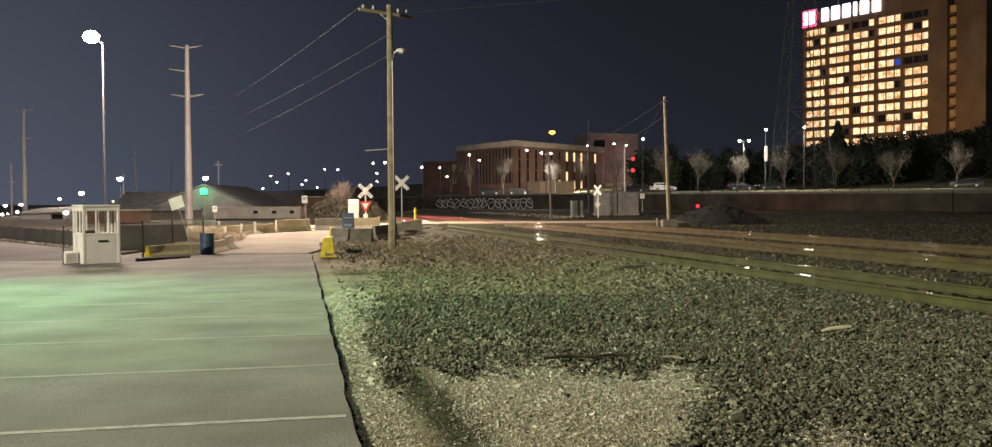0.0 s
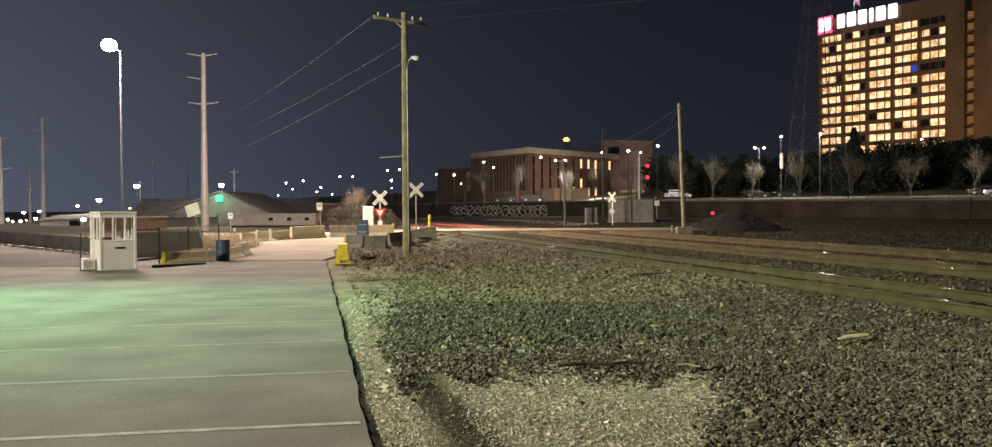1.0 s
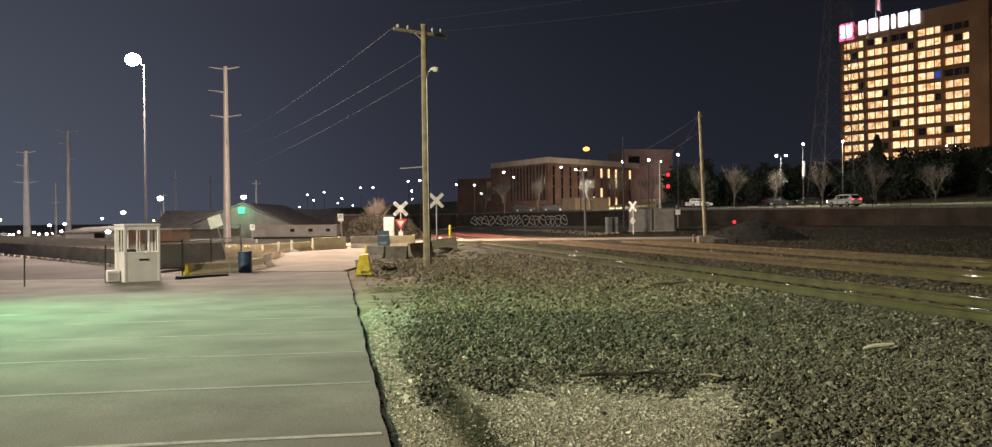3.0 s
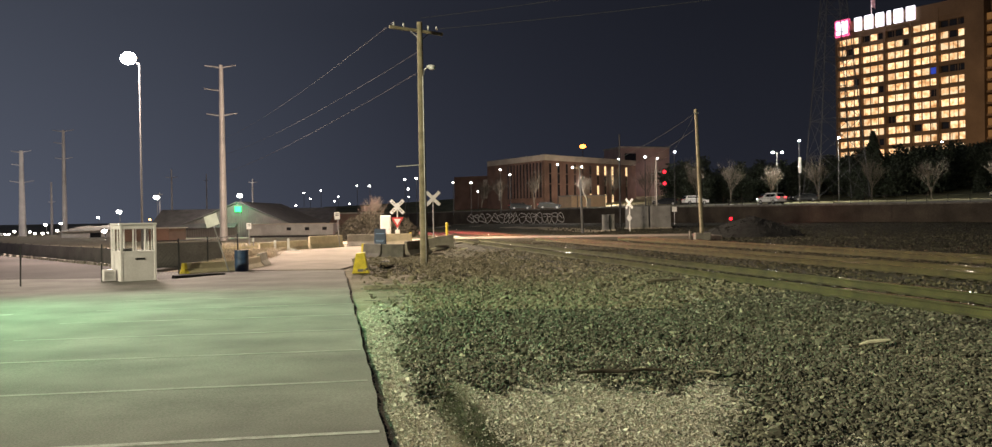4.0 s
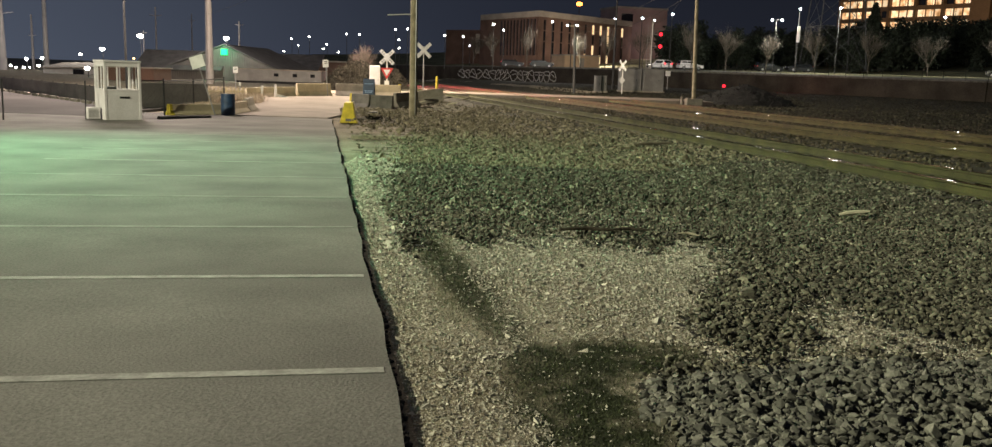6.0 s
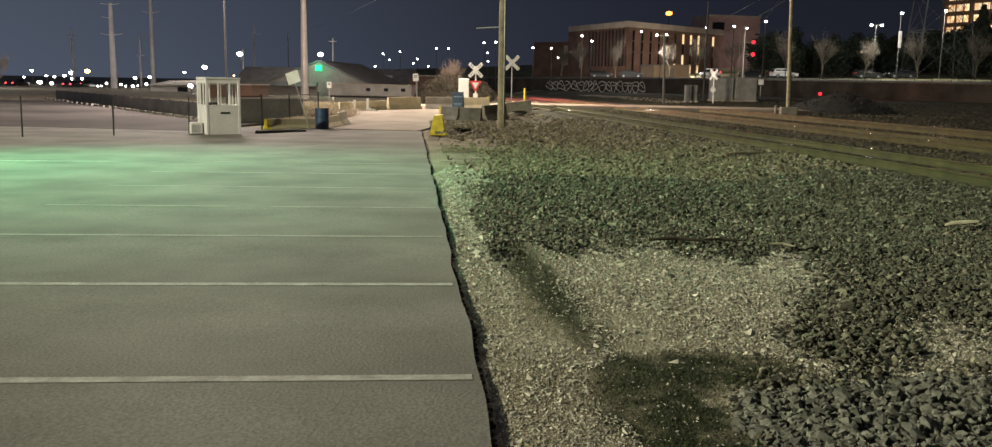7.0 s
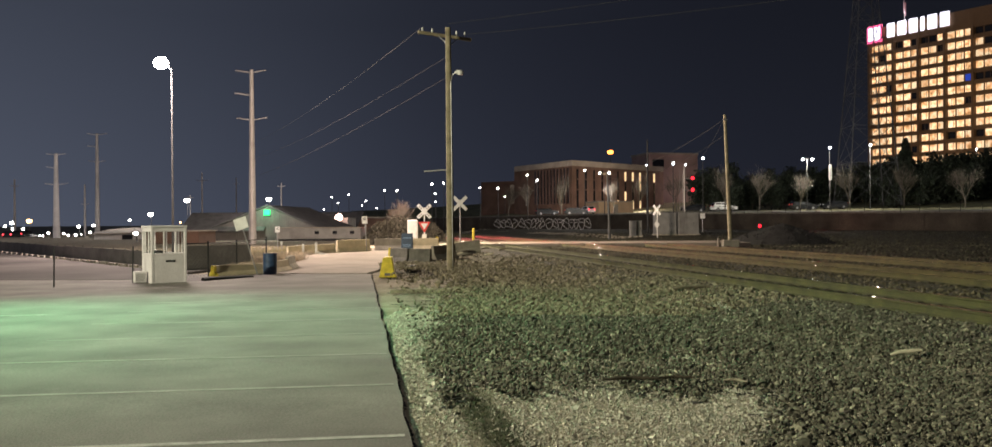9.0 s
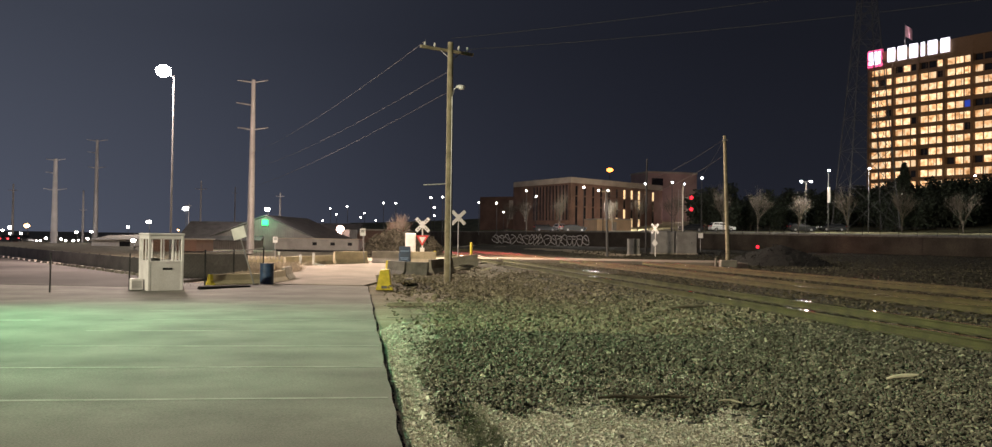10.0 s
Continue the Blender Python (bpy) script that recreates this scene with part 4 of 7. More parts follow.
def crossing_things():
    crossbuck((-8.6, 57.9), 2.58, "white railway crossbuck above a red yield sign", True, zbase=0.02)
    crossbuck((-6.25, 58.3), 3.10, "grey back of a railway crossbuck on a steel post", False, 1.25, True, 0.05)
    s = crossbuck((9.54, 82), 2.87, "narrow white railway crossbuck beside equipment cabinets", False, 1.25, False, 0.28, -52)
    bm = BM()
    box(bm, (0, -0.06, 1.25), (0.55, 0.01, 0.55), 0, ry=45, bevel=0.003)
    part("yield_back", bm, M_DARKPLATE, s, "grey sign back")
    bm = BM()
    tube(bm, (0, 0, -0.1), (0, 0, 1.05), 0.085, 0.085, 14)
    ball(bm, (0, 0, 1.05), 0.085, 2, (1, 1, 0.6))
    ob = mesh_thing("bollard", bm, M_YELLOW, "yellow painted steel bollard by the crossing", "bollard")
    ob.location = (-5.55, 60.3, 0.35)
    bm = BM()
    tube(bm, (0, 0, -0.3), (0, 0, 0.75), 0.085, 0.085, 14)
    ob = mesh_thing("bollard", bm, M_YELLOW, "yellow painted steel bollard by the crossing", "bollard")
    ob.location = (-7.75, 57.9, 0.12)
    c = thing("equipment_cabinet", "tall white equipment cabinet behind the barriers", "cabinet", (-10.25, 63.2, 0.05), 8)
    bm = BM()
    box(bm, (0, 0, 1.0), (0.75, 0.6, 1.98), bevel=0.03)
    part("body", bm, M_WHITE, c)
    bm = BM()
    box(bm, (0, -0.306, 1.0), (0.62, 0.012, 1.75), bevel=0.01)
    d = part("door", bm, M_WHITE, c)
    bm = BM()
    box(bm, (0.24, -0.325, 1.0), (0.03, 0.03, 0.16))
    part("handle", bm, M_GALV, d)
    for k, (x, y, w, h, dd) in enumerate(((7.55, 85, 0.62, 1.45, 0.6), (8.15, 85.4, 0.55, 1.45, 0.6), (11.2, 90, 2.1, 2.15, 1.6), (13.45, 90, 2.05, 2.2, 1.6))):
        c = thing("equipment_cabinet", "grey steel railway equipment cabinet on a concrete pad", "cabinet", (x, y, ground_z(x, y) - 0.02), 3, "railway cabinets")
        bm = BM()
        box(bm, (0, 0, 0.1 + h / 2), (w, dd, h), bevel=0.03)
        part("body", bm, M_GREYBOX, c)
        bm = BM()
        box(bm, (0, 0, 0.06), (w + 0.2, dd + 0.2, 0.14), bevel=0.02)
        part("pad", bm, M_CONC, c)
        bm = BM()
        box(bm, (-w * 0.02, -dd / 2 - 0.008, 0.1 + h / 2), (w * 0.8, 0.014, h * 0.86), bevel=0.008)
        d = part("door", bm, M_GREYBOX, c)
        bm = BM()
        box(bm, (w * 0.25, -dd / 2 - 0.03, 0.1 + h / 2), (0.04, 0.03, 0.16))
        part("handle", bm, M_DARKSTEEL, d)
        bm = BM()
        box(bm, (0, 0, 0.12 + h), (w + 0.08, dd + 0.08, 0.05), bevel=0.015)
        part("lid", bm, M_GREYBOX, c)
    # wooden pole on a concrete block
    p = thing("utility_pole", "slim leaning wooden pole set in a concrete block", "utility pole", (11.5, 58.2, 0.12))
    bm = BM()
    tube(bm, (0, 0, 0), (-0.32, 0, 8.6), 0.14, 0.10, 12)
    part("pole", bm, M_POLE, p)
    bm = BM()
    box(bm, (0, 0, 0.2), (1.05, 0.7, 0.5), bevel=0.04)
    part("footing", bm, M_CONC, p, "concrete footing block")
    bm = BM()
    box(bm, (-0.31, -0.12, 8.3), (0.3, 0.08, 0.08))
    part("bracket", bm, M_GALV, p)
    bm = BM()
    tube(bm, (-0.75, 0.2, -0.1), (-0.75, 0.2, 0.55), 0.09, 0.07, 8)
    part("stub_post", bm, M_CONC, p)
    p = thing("utility_pole", "thin grey pole with a lamp arm by the tracks", "utility pole", (5.15, 82, 0.2))
    bm = BM()
    tube(bm, (0, 0, 0), (-0.2, 0, 6.3), 0.13, 0.09, 10)
    part("pole", bm, M_LAMPPOST, p)
    bm = BM()
    box(bm, (-0.2, 0, 6.05), (0.9, 0.08, 0.08))
    part("crossarm", bm, M_POLE, p)
    p = thing("utility_pole", "dark slender pole behind the equipment cabinets", "utility pole", (10.05, 95, 0.3))
    bm = BM()
    tube(bm, (0, 0, 0), (0, 0, 10.2), 0.12, 0.08, 10)
    part("pole", bm, M_DARKSTEEL, p)
    # signal mast with two red heads
    s = thing("railway_signal", "railway signal mast with ladder showing two red lights", "signal", (13.95, 95, 0.35))
    bm = BM()
    tube(bm, (0, 0, 0), (0, 0, 7.6), 0.09, 0.08, 10)
    part("mast", bm, M_STEELPOLE, s)
    bm = BM()
    for dx in (-0.45, -0.15):
        tube(bm, (dx, 0.25, 0.2), (dx, 0.25, 7.0), 0.02, 0.02, 5)
    for i in range(22):
        tube(bm, (-0.45, 0.25, 0.4 + i * 0.3), (-0.15, 0.25, 0.4 + i * 0.3), 0.014, 0.014, 5)
    part("ladder", bm, M_STEELPOLE, s)
    for z in (6.05, 4.8):
        bm = BM()
        tube(bm, (0, 0, z), (0.85, -0.05, z), 0.04, 0.04, 6)
        arm = part("signal_arm", bm, M_STEELPOLE, s)
        bm = BM()
        tube(bm, (0.85, -0.10, z), (0.85, -0.16, z), 0.32, 0.32, 20)
        tube(bm, (0.85, -0.02, z - 0.1), (0.85, -0.1, z - 0.1), 0.16, 0.2, 12)
        part("target", bm, M_BLACK, arm, "black round target")
        bm = BM()
        tube(bm, (0.85, -0.17, z), (0.85, -0.23, z), 0.17, 0.17, 16)
        part("lens", bm, G_RED, arm, "lit red lens")
    d = thing("dwarf_signal", "low railway signal glowing red near the wall", "signal", (21.8, 95, ground_z(21.8, 95)))
    bm = BM()
    box(bm, (0, 0, 0.45), (0.35, 0.3, 0.95), bevel=0.03)
    part("case", bm, M_BLACK, d)
    bm = BM()
    tube(bm, (0, -0.16, 0.78), (0, -0.22, 0.78), 0.16, 0.16, 14)
    part("lens", bm, G_RED, d, "lit red lens")


M_GREYBOX = material("weathered_grey_steel", (0.20, 0.20, 0.195), 0.55, 0.3, vary=0.18, scale=1.5, fine=15, bump=0.1)


def low_fences():
    """Pale posts and a broken picket rail in the straw grass."""
    f = thing("picket_fence", "low broken tan picket fence in dry grass", "fence", group="fences")
    for i in range(9):
        x = -17.5 + 0.235 * i
        part("picket", box(BM(), (x, 50.0, 0.1), (0.09, 0.05, 0.75 + 0.06 * (i % 3)), bevel=0.008), M_TANCONC, f)
    part("rail", box(BM(), (-16.55, 49.95, 0.26), (2.1, 0.04, 0.09), ry=-1.5), M_TANCONC, f)
    for x, h in ((-15.45, 0.75), (-15.1, 0.85), (-14.3, 0.95)):
        p = mesh_thing("marker_post", box(BM(), (0, 0, h / 2 - 0.1), (0.12, 0.12, h + 0.2), bevel=0.015), M_WHITE, "short pale wooden post in dry grass", "post", "pale posts")
        p.location = (x, 52.0, -0.25)
    mesh_thing("fallen_rail", box(BM(), (-13.95, 52.0, 0.02), (0.75, 0.06, 0.10), ry=12, bevel=0.01), M_WHITE, "pale broken rail leaning on a post", "rail")
    post_sign((18.5, 111.0), 2.3, 0.0, (0.62, 0.62), M_WHITE, "small white square sign below the wall", 0)
    b = thing("banner_post", "slim post with a tall pale banner box", "sign", (46.1, 150.0, terrace_z(46.1, 150.0)))
    top = 11.1 - terrace_z(46.1, 150.0)
    part("post", tube(BM(), (0, 0, -0.2), (0, 0, top), 0.06, 0.05, 8), M_LAMPPOST, b)
    part("banner_box", box(BM(), (0, -0.12, top - 1.3), (0.5, 0.16, 2.6), bevel=0.03), M_TRAILER, b, "pale vertical box")


# made-up mast at the red streak spot, hidden from view
def unseen_signal():
    s = thing("railway_signal", "added red signal hidden beyond the trailer for the rail streaks", "signal", (-27.75, 128.2, -0.35))
    part("mast", tube(BM(), (0, 0, 0), (0, 0, 2.6), 0.07, 0.07, 8), M_STEELPOLE, s)
    head = part("head", box(BM(), (0, 0, 2.7), (0.4, 0.3, 0.7), bevel=0.04), M_BLACK, s)
    part("lens", tube(BM(), (0.1, -0.16, 2.65), (0.13, -0.24, 2.65), 0.15, 0.15, 14), G_RED, head, "lit red lens")


def slag_mound():
    verts, faces = [], []
    nr, na = 14, 44
    for i in range(nr):
        r = 1 - i / (nr - 1)
        for j in range(na):
            a = 2 * math.pi * j / na
            rr = r * (4.3 + 0.7 * noise.noise((math.cos(a) * 1.2, math.sin(a) * 1.2, 7)))
            x, y = rr * math.cos(a) * 0.98, rr * math.sin(a) * 0.8
            z = 1.95 * (1 - r) ** 0.9 * (1 - 0.15 * (1 - r)) + 0.12 * noise.noise((x * 0.9, y * 0.9, 2)) * (1 - abs(2 * r - 1)) + 0.06 * noise.noise((x * 4, y * 4, 3)) - 0.1
            verts.append((17.2 + x + 0.3 * (1 - r), 68.5 + y, ground_z(17, 68) + z))
    for i in range(nr - 1):
        for j in range(na):
            k = (j + 1) % na
            faces.append((i * na + j, i * na + k, (i + 1) * na + k, (i + 1) * na + j))
    ob = raw("slag_mound", verts, faces, M_COAL)
    tagged(ob, "low heap of black slag beyond the tracks", "heap")
    b = BM()
    rnd = random.Random(3)
    for _ in range(260):
        a, r = rnd.uniform(0, 6.28), rnd.random() ** 0.5
        x, y = r * 4.2 * math.cos(a), r * 3.4 * math.sin(a)
        z = 1.75 * max(0, 1 - math.hypot(x / 4.3, y / 3.5)) ** 0.9 - 0.05
        s = rnd.uniform(0.04, 0.09)
        bmesh.ops.create_icosphere(b, subdivisions=1, radius=s, matrix=pose(17.35 + x, 68.5 + y, ground_z(17, 68) + z, rnd.uniform(0, 360), rnd.uniform(0, 360), 0) @ Matrix.Diagonal((1, rnd.uniform(0.6, 1), rnd.uniform(0.5, 0.9), 1)))
    c = part("loose_slag", b, M_COAL, ob)
    tagged(c, kind="stuff")


def chain_fence(pts, height, label):
    f = thing("chain_link_fence", label, "fence", group="fences")
    for x, y in pts:
        bm = BM()
        z = ground_z(x, y)
        tube(bm, (x, y, z - 0.1), (x, y, z + height + 0.05), 0.035, 0.035, 8)
        ball(bm, (x, y, z + height + 0.05), 0.045, 1)
        part("post", bm, M_DARKSTEEL, f)
    for (x0, y0), (x1, y1) in zip(pts, pts[1:]):
        z0, z1 = ground_z(x0, y0), ground_z(x1, y1)
        bm = BM()
        tube(bm, (x0, y0, z0 + height), (x1, y1, z1 + height), 0.022, 0.022, 6)
        part("top_rail", bm, M_DARKSTEEL, f)
        L = math.hypot(x1 - x0, y1 - y0)
        n = int(L / 0.16)
        bm = BM()
        for i in range(-int(height / 0.16), n):
            for s in (1, -1):
                a0, a1 = i * 0.16, i * 0.16 + height
                h0, h1 = 0.0, height
                if a0 < 0:
                    h0, a0 = -a0, 0.0
                if a1 > L:
                    h1, a1 = h0 + (L - a0), L
                if a1 <= a0:
                    continue
                if s < 0:
                    h0, h1 = height - h0, height - h1
                P = lambda a, h: (x0 + (x1 - x0) * a / L, y0 + (y1 - y0) * a / L, z0 + (z1 - z0) * a / L + h)
                tube(bm, P(a0, h0), P(a1, h1), 0.0028, 0.0028, 3)
        part("wire_mesh", bm, M_DARKSTEEL, f)
    return f


def yard():
    """The darker yard behind the booth with its wheel stops and low fence."""
    rows = []
    for i in range(10):
        y = 32.4 + 34.2 * i / 9
        rows.append(((-95, y, -0.272), (-15.8 - 0.3 * (i % 2), y, -0.272)))
    strip_mesh("yard", rows, M_YARD, "dark worn asphalt yard behind the booth", "yard", 0.1)
    for i in range(26):
        t = i / 25
        x, y = -18.2 - 29.5 * t, 39.2 + 31.5 * t
        s = thing("wheel_stop", "pale concrete wheel stop in a row", "wheel stop", (x, y, -0.275), 133.2, "wheel stops")
        bm = BM()
        extrude(bm, [(-0.09, 0), (0.09, 0), (0.06, 0.13), (-0.06, 0.13)], (-0.55, 0, 0), (0.55, 0, 0))
        part("body", bm, M_CONC, s)
    f = thing("slatted_fence", "long dark low slatted fence along the yard", "fence", group="fences")
    bm = BM()
    for i in range(150):
        t = i / 149
        x, y = -17.5 - 30.5 * t, 40.0 + 32.5 * t
        box(bm, (x, y, 0.07), (0.285, 0.03, 0.82), -46.8)
    for i in range(12):
        t = i / 11
        box(bm, (-17.25 + 2.3 * t, 40.1 + 1.9 * t, 0.24), (0.27, 0.03, 1.14), 39.6)
    tagged(part("slats", bm, M_FENCE, f), kind="stuff")
    for i in range(22):
        t = i / 21
        x, y = -17.46 - 30.5 * t, 40.04 + 32.5 * t
        bm = BM()
        tube(bm, (x, y, -0.35), (x, y, 0.52), 0.04, 0.04, 6)
        part("post", bm, M_DARKSTEEL, f)


M_YARD = material("dark_yard_asphalt", (0.125, 0.118, 0.112), 0.9, vary=0.3, scale=0.12, fine=30, bump=0.3, second=(0.05, 0.047, 0.046))
M_YARD.node_tree.nodes["Principled BSDF"].inputs["Specular IOR Level"].default_value = 0.08
M_FENCE = material("dark_fence_slat", (0.13, 0.12, 0.118), 0.8, vary=0.3, scale=1, fine=10, bump=0.2)


def debris():
    def stick(a, b, r, mat, label, bend=0.02, name="wood_scrap"):
        a, b = Vector(a), Vector(b)
        a.z += ground_z(a.x, a.y) + r * 0.7 + 0.03
        b.z += ground_z(b.x, b.y) + r * 0.7 + 0.03
        m = (a + b) / 2 + Vector((bend, bend * 2, 0.01))
        bm = pipe(BM(), [a, a.lerp(m, 0.5) + Vector((0, 0, r * 0.3)), m, b.lerp(m, 0.4), b], [r * 0.6, r, r * 1.15, r * 0.95, r * 0.5], 7)
        mesh_thing(name, bm, mat, label, "debris", "wood scraps")
    stick((4.45, 11.98, 0.02), (4.83, 11.9, 0.02), 0.028, M_PALEWOOD, "pale stick lying on ballast stones", 0.01)
    stick((0.55, 10.3, 0), (1.2, 10.4, 0), 0.022, M_DARKWOOD, "dark splintered plank lying on gravel")
    stick((1.15, 10.42, 0), (1.65, 10.5, 0), 0.018, M_DARKWOOD, "dark splintered plank lying on gravel")
    stick((1.95, 10.35, 0), (2.2, 10.25, 0), 0.014, M_WOODDEBRIS, "short grey stick lying on gravel")
    stick((2.85, 21.5, 0.03), (3.85, 21.95, 0.03), 0.035, M_WOODDEBRIS, "pale weathered lath lying on ballast")
    stick((5.9, 8.6, 0.05), (6.3, 8.65, 0.05), 0.02, M_WOODDEBRIS, "short grey stick lying on ballast")
    stick((-1.6, 21.0, 0), (-0.8, 21.3, 0), 0.02, M_WOODDEBRIS, "short grey stick lying on ballast")
    bm = BM()
    box(bm, (-3.6, 25.75, ground_z(-3.6, 25.75) + 0.03), (2.5, 0.16, 0.12), 17, bevel=0.015)
    mesh_thing("timber", bm, M_WOODDEBRIS, "weathered timber beam half sunk in dirt", "debris")
    rnd = random.Random(8)
    for _ in range(26):
        x, y = rnd.uniform(-6.3, -2.6), rnd.uniform(36.5, 52)
        a = rnd.uniform(0, 3.14)
        L = rnd.uniform(0.25, 1.0)
        stick((x, y, rnd.uniform(0, 0.08)), (x + math.cos(a) * L, y + math.sin(a) * L, rnd.uniform(0, 0.25)), rnd.uniform(0.015, 0.05), rnd.choice((M_WOODDEBRIS, M_DARKWOOD, M_PALEWOOD)), "broken branch on the dirt bank", 0.03)
    for x, y, s in ((-4.9, 51.0, 0.35), (-6.2, 38.2, 0.28), (-5.3, 56.5, 0.3)):
        bm = BM()
        ball(bm, (x, y, ground_z(x, y) + s * 0.4), s, 2, (1.4, 1, 0.7))
        for v in bm.verts:
            v.co += Vector((noise.noise(v.co * 4), noise.noise(v.co * 4 + Vector((5, 0, 0))), noise.noise(v.co * 4 + Vector((0, 5, 0))))) * s * 0.3
        mesh_thing("rubbish_bag", bm, M_BLACK, "crumpled black bag against a barrier", "bag", "rubbish bags")


M_PALEWOOD = material("bleached_stick", (0.62, 0.57, 0.42), 0.85, vary=0.2, scale=6, fine=40, bump=0.2)


def tall_lamp():
    p = thing("lot_lamp", "tall thin steel lamp post with a bright head", "street lamp", (-24.5, 55, -0.3))
    bm = BM()
    tube(bm, (0, 0, 0), (0, 0, 12.2), 0.075, 0.04, 10)
    part("pole", bm, M_LAMPPOST, p)
    bm = BM()
    tube(bm, (0, 0, 12.1), (-0.25, -0.3, 12.35), 0.03, 0.03, 6)
    arm = part("arm", bm, M_STEELPOLE, p)
    bm = BM()
    ball(bm, (-0.42, -0.4, 12.5), 0.36, 3, (1.2, 1, 0.7))
    hd = part("head", bm, M_STEELPOLE, arm)
    bm = BM()
    ball(bm, (-0.42, -0.62, 12.42), 0.44, 3, (1.1, 0.9, 0.9))
    part("lens", bm, G_TALL, hd, "glowing white lens")


utility_pole()
wires()
barriers()
guard_booth()
drum()
signs()
crossing_things()
low_fences()
unseen_signal()
slag_mound()
yard()
for px0, py0 in ((-20.6, 24.3), (-18.6, 26.2), (-16.65, 28.2), (-14.95, 30.25)):
    stake = mesh_thing("fence_post", tube(BM(), (0, 0, -0.2), (0.02, 0, 1.32), 0.026, 0.026, 8), M_DARKSTEEL, "thin dark steel post without wire at the edge of the lot", "post", "bare fence posts")
    stake.location = (px0, py0, -0.0087 * py0)
chain_fence([(-14.6, 33.6), (-13.95, 34.6), (-14.4, 39.0), (-14.7, 44.0)], 1.35, "dark chain-link fence behind the guard booth")
debris()
tall_lamp()

# ---- far things ----
def street_lamp(x, y, z, ground, lens, size=0.32, label="slim street lamp with a glowing head", twin=False):
    p = thing("street_lamp", label, "street lamp", (x, y, ground), 0, "street lamps")
    h = z - ground
    size *= 0.52
    bm = BM()
    tube(bm, (0, 0.25, -0.2), (0, 0.25, h + 0.05), 0.08, 0.05, 7)
    part("pole", bm, M_LAMPPOST, p)
    for dx in ((-0.8, 0.8) if twin else (0.0,)):
        bm = BM()
        tube(bm, (0, 0.25, h), (dx, 0.0, h + 0.1), 0.04, 0.04, 5)
        arm = part("arm", bm, M_LAMPPOST, p)
        bm = BM()
        box(bm, (dx, 0, h + 0.16 + size * 0.3), (size * 2.1, size * 1.8, 0.14), bevel=0.04)
        head = part("head", bm, M_DARKSTEEL, arm)
        bm = BM()
        ball(bm, (dx, -0.05, h), size, 3, (1.15, 0.9, 0.85))
        part("lens", bm, lens, head, "glowing lens")


def lamps():
    for x, y, z in ((-14.3, 170, 8.6), (-10.5, 165, 8.3), (-4.8, 160, 10.4), (-3.1, 165, 9.7), (5.3, 150, 10.6),
                    (8.6, 150, 10.1), (14.7, 140, 10.7), (17.5, 130, 10.3), (20.7, 140, 10.7), (21.8, 130, 11.0), (-10.6, 190, 7.4)):
        street_lamp(x, y, z, terrace_z(x, y) if x > -2 else 2.5, G_COOL if x > 10 else G_LAMP, 0.30, twin=(x == 8.6))
    for x, y, z in ((42.4, 150, 12.0), (46.1, 150, 13.9), (52.7, 150, 14.3), (88.4, 190, 16.4), (95.0, 200, 17.2)):
        street_lamp(x, y, z, terrace_z(x, y), G_COOL, 0.34, twin=(x == 42.4))
    for x, y, z in ((-58.4, 220, 5.5), (-56.4, 220, 8.6), (-54.8, 220, 7.1), (-47.3, 200, 8.5), (-53, 240, 6.8), (-47.6, 220, 7.5), (-52.9, 260, 6.4),
                    (-38.9, 200, 9.4), (-34.2, 190, 9.0), (-26.5, 190, 10.3), (-22.7, 180, 10.0), (-27.1, 200, 8.5), (-31.1, 230, 7.4)):
        street_lamp(x, y, z, -0.3, G_LAMP, 0.34)
    for x, y, z, s in ((-70.8, 150, 3.7, 0.75), (-64.2, 150, 6.1, 0.85), (-89.5, 160, 1.6, 0.5), (-86.6, 160, 1.8, 0.5),
                       (-116.0, 170, 0.4, 0.85), (-113.4, 170, 0.2, 0.6), (-134.7, 200, 1.7, 0.5), (-132.6, 200, 1.5, 0.5), (-130.0, 200, 1.8, 0.6), (-121.7, 190, 2.5, 0.9), (-121.5, 190, 1.1, 0.7), (-138.4, 200, 2.9, 0.6), (-112.9, 180, 1.2, 0.5), (-133.5, 190, 1.3, 0.4), (-82.0, 165, 2.8, 0.45)):
        street_lamp(x, y, z, -0.8, G_LAMP, s)
    street_lamp(-38.2, 115.6, 5.15, 4.1, G_LAMP, 0.6, "bright floodlight on the warehouse ridge")
    street_lamp(-105.4, 170, 2.8, -0.8, G_WARM, 0.95, "street lamp with an orange sodium glow")
    # row of wall lights on the far sheds and parked traffic
    rnd = random.Random(21)
    for i in range(15):
        x = -94 + i * 1.25 + rnd.uniform(-0.3, 0.3)
        street_lamp(x, 158, 0.15 + rnd.uniform(-0.15, 0.5), -0.8, G_LAMP, rnd.uniform(0.22, 0.5), "low bright yard light on a short post")
    for i in range(7):
        street_lamp(-107 + i * 0.75, 170, -0.2, -1.0, G_LAMP, 0.3, "low bright yard light on a short post")
    street_lamp(-53.9, 110, 0.75, -0.4, G_LAMP, 0.55, "low bright yard light on a short post")
    street_lamp(-43.6, 100, 2.1, -0.4, G_WARM, 0.18, "small warm lamp on a short post")
    # red aircraft beacon on its mast
    m = thing("beacon_mast", "slim mast with an orange beacon on a rooftop", "mast", (17.2, 268, 17))
    bm = BM()
    tube(bm, (0, 0, 0), (0, 0, 5.8), 0.15, 0.1, 6)
    part("pole", bm, M_DARKSTEEL, m)
    bm = BM()
    ball(bm, (0, -0.2, 5.9), 0.75, 2, (1.3, 0.8, 0.8))
    part("beacon", bm, G_ORANGE, m, "glowing orange beacon")


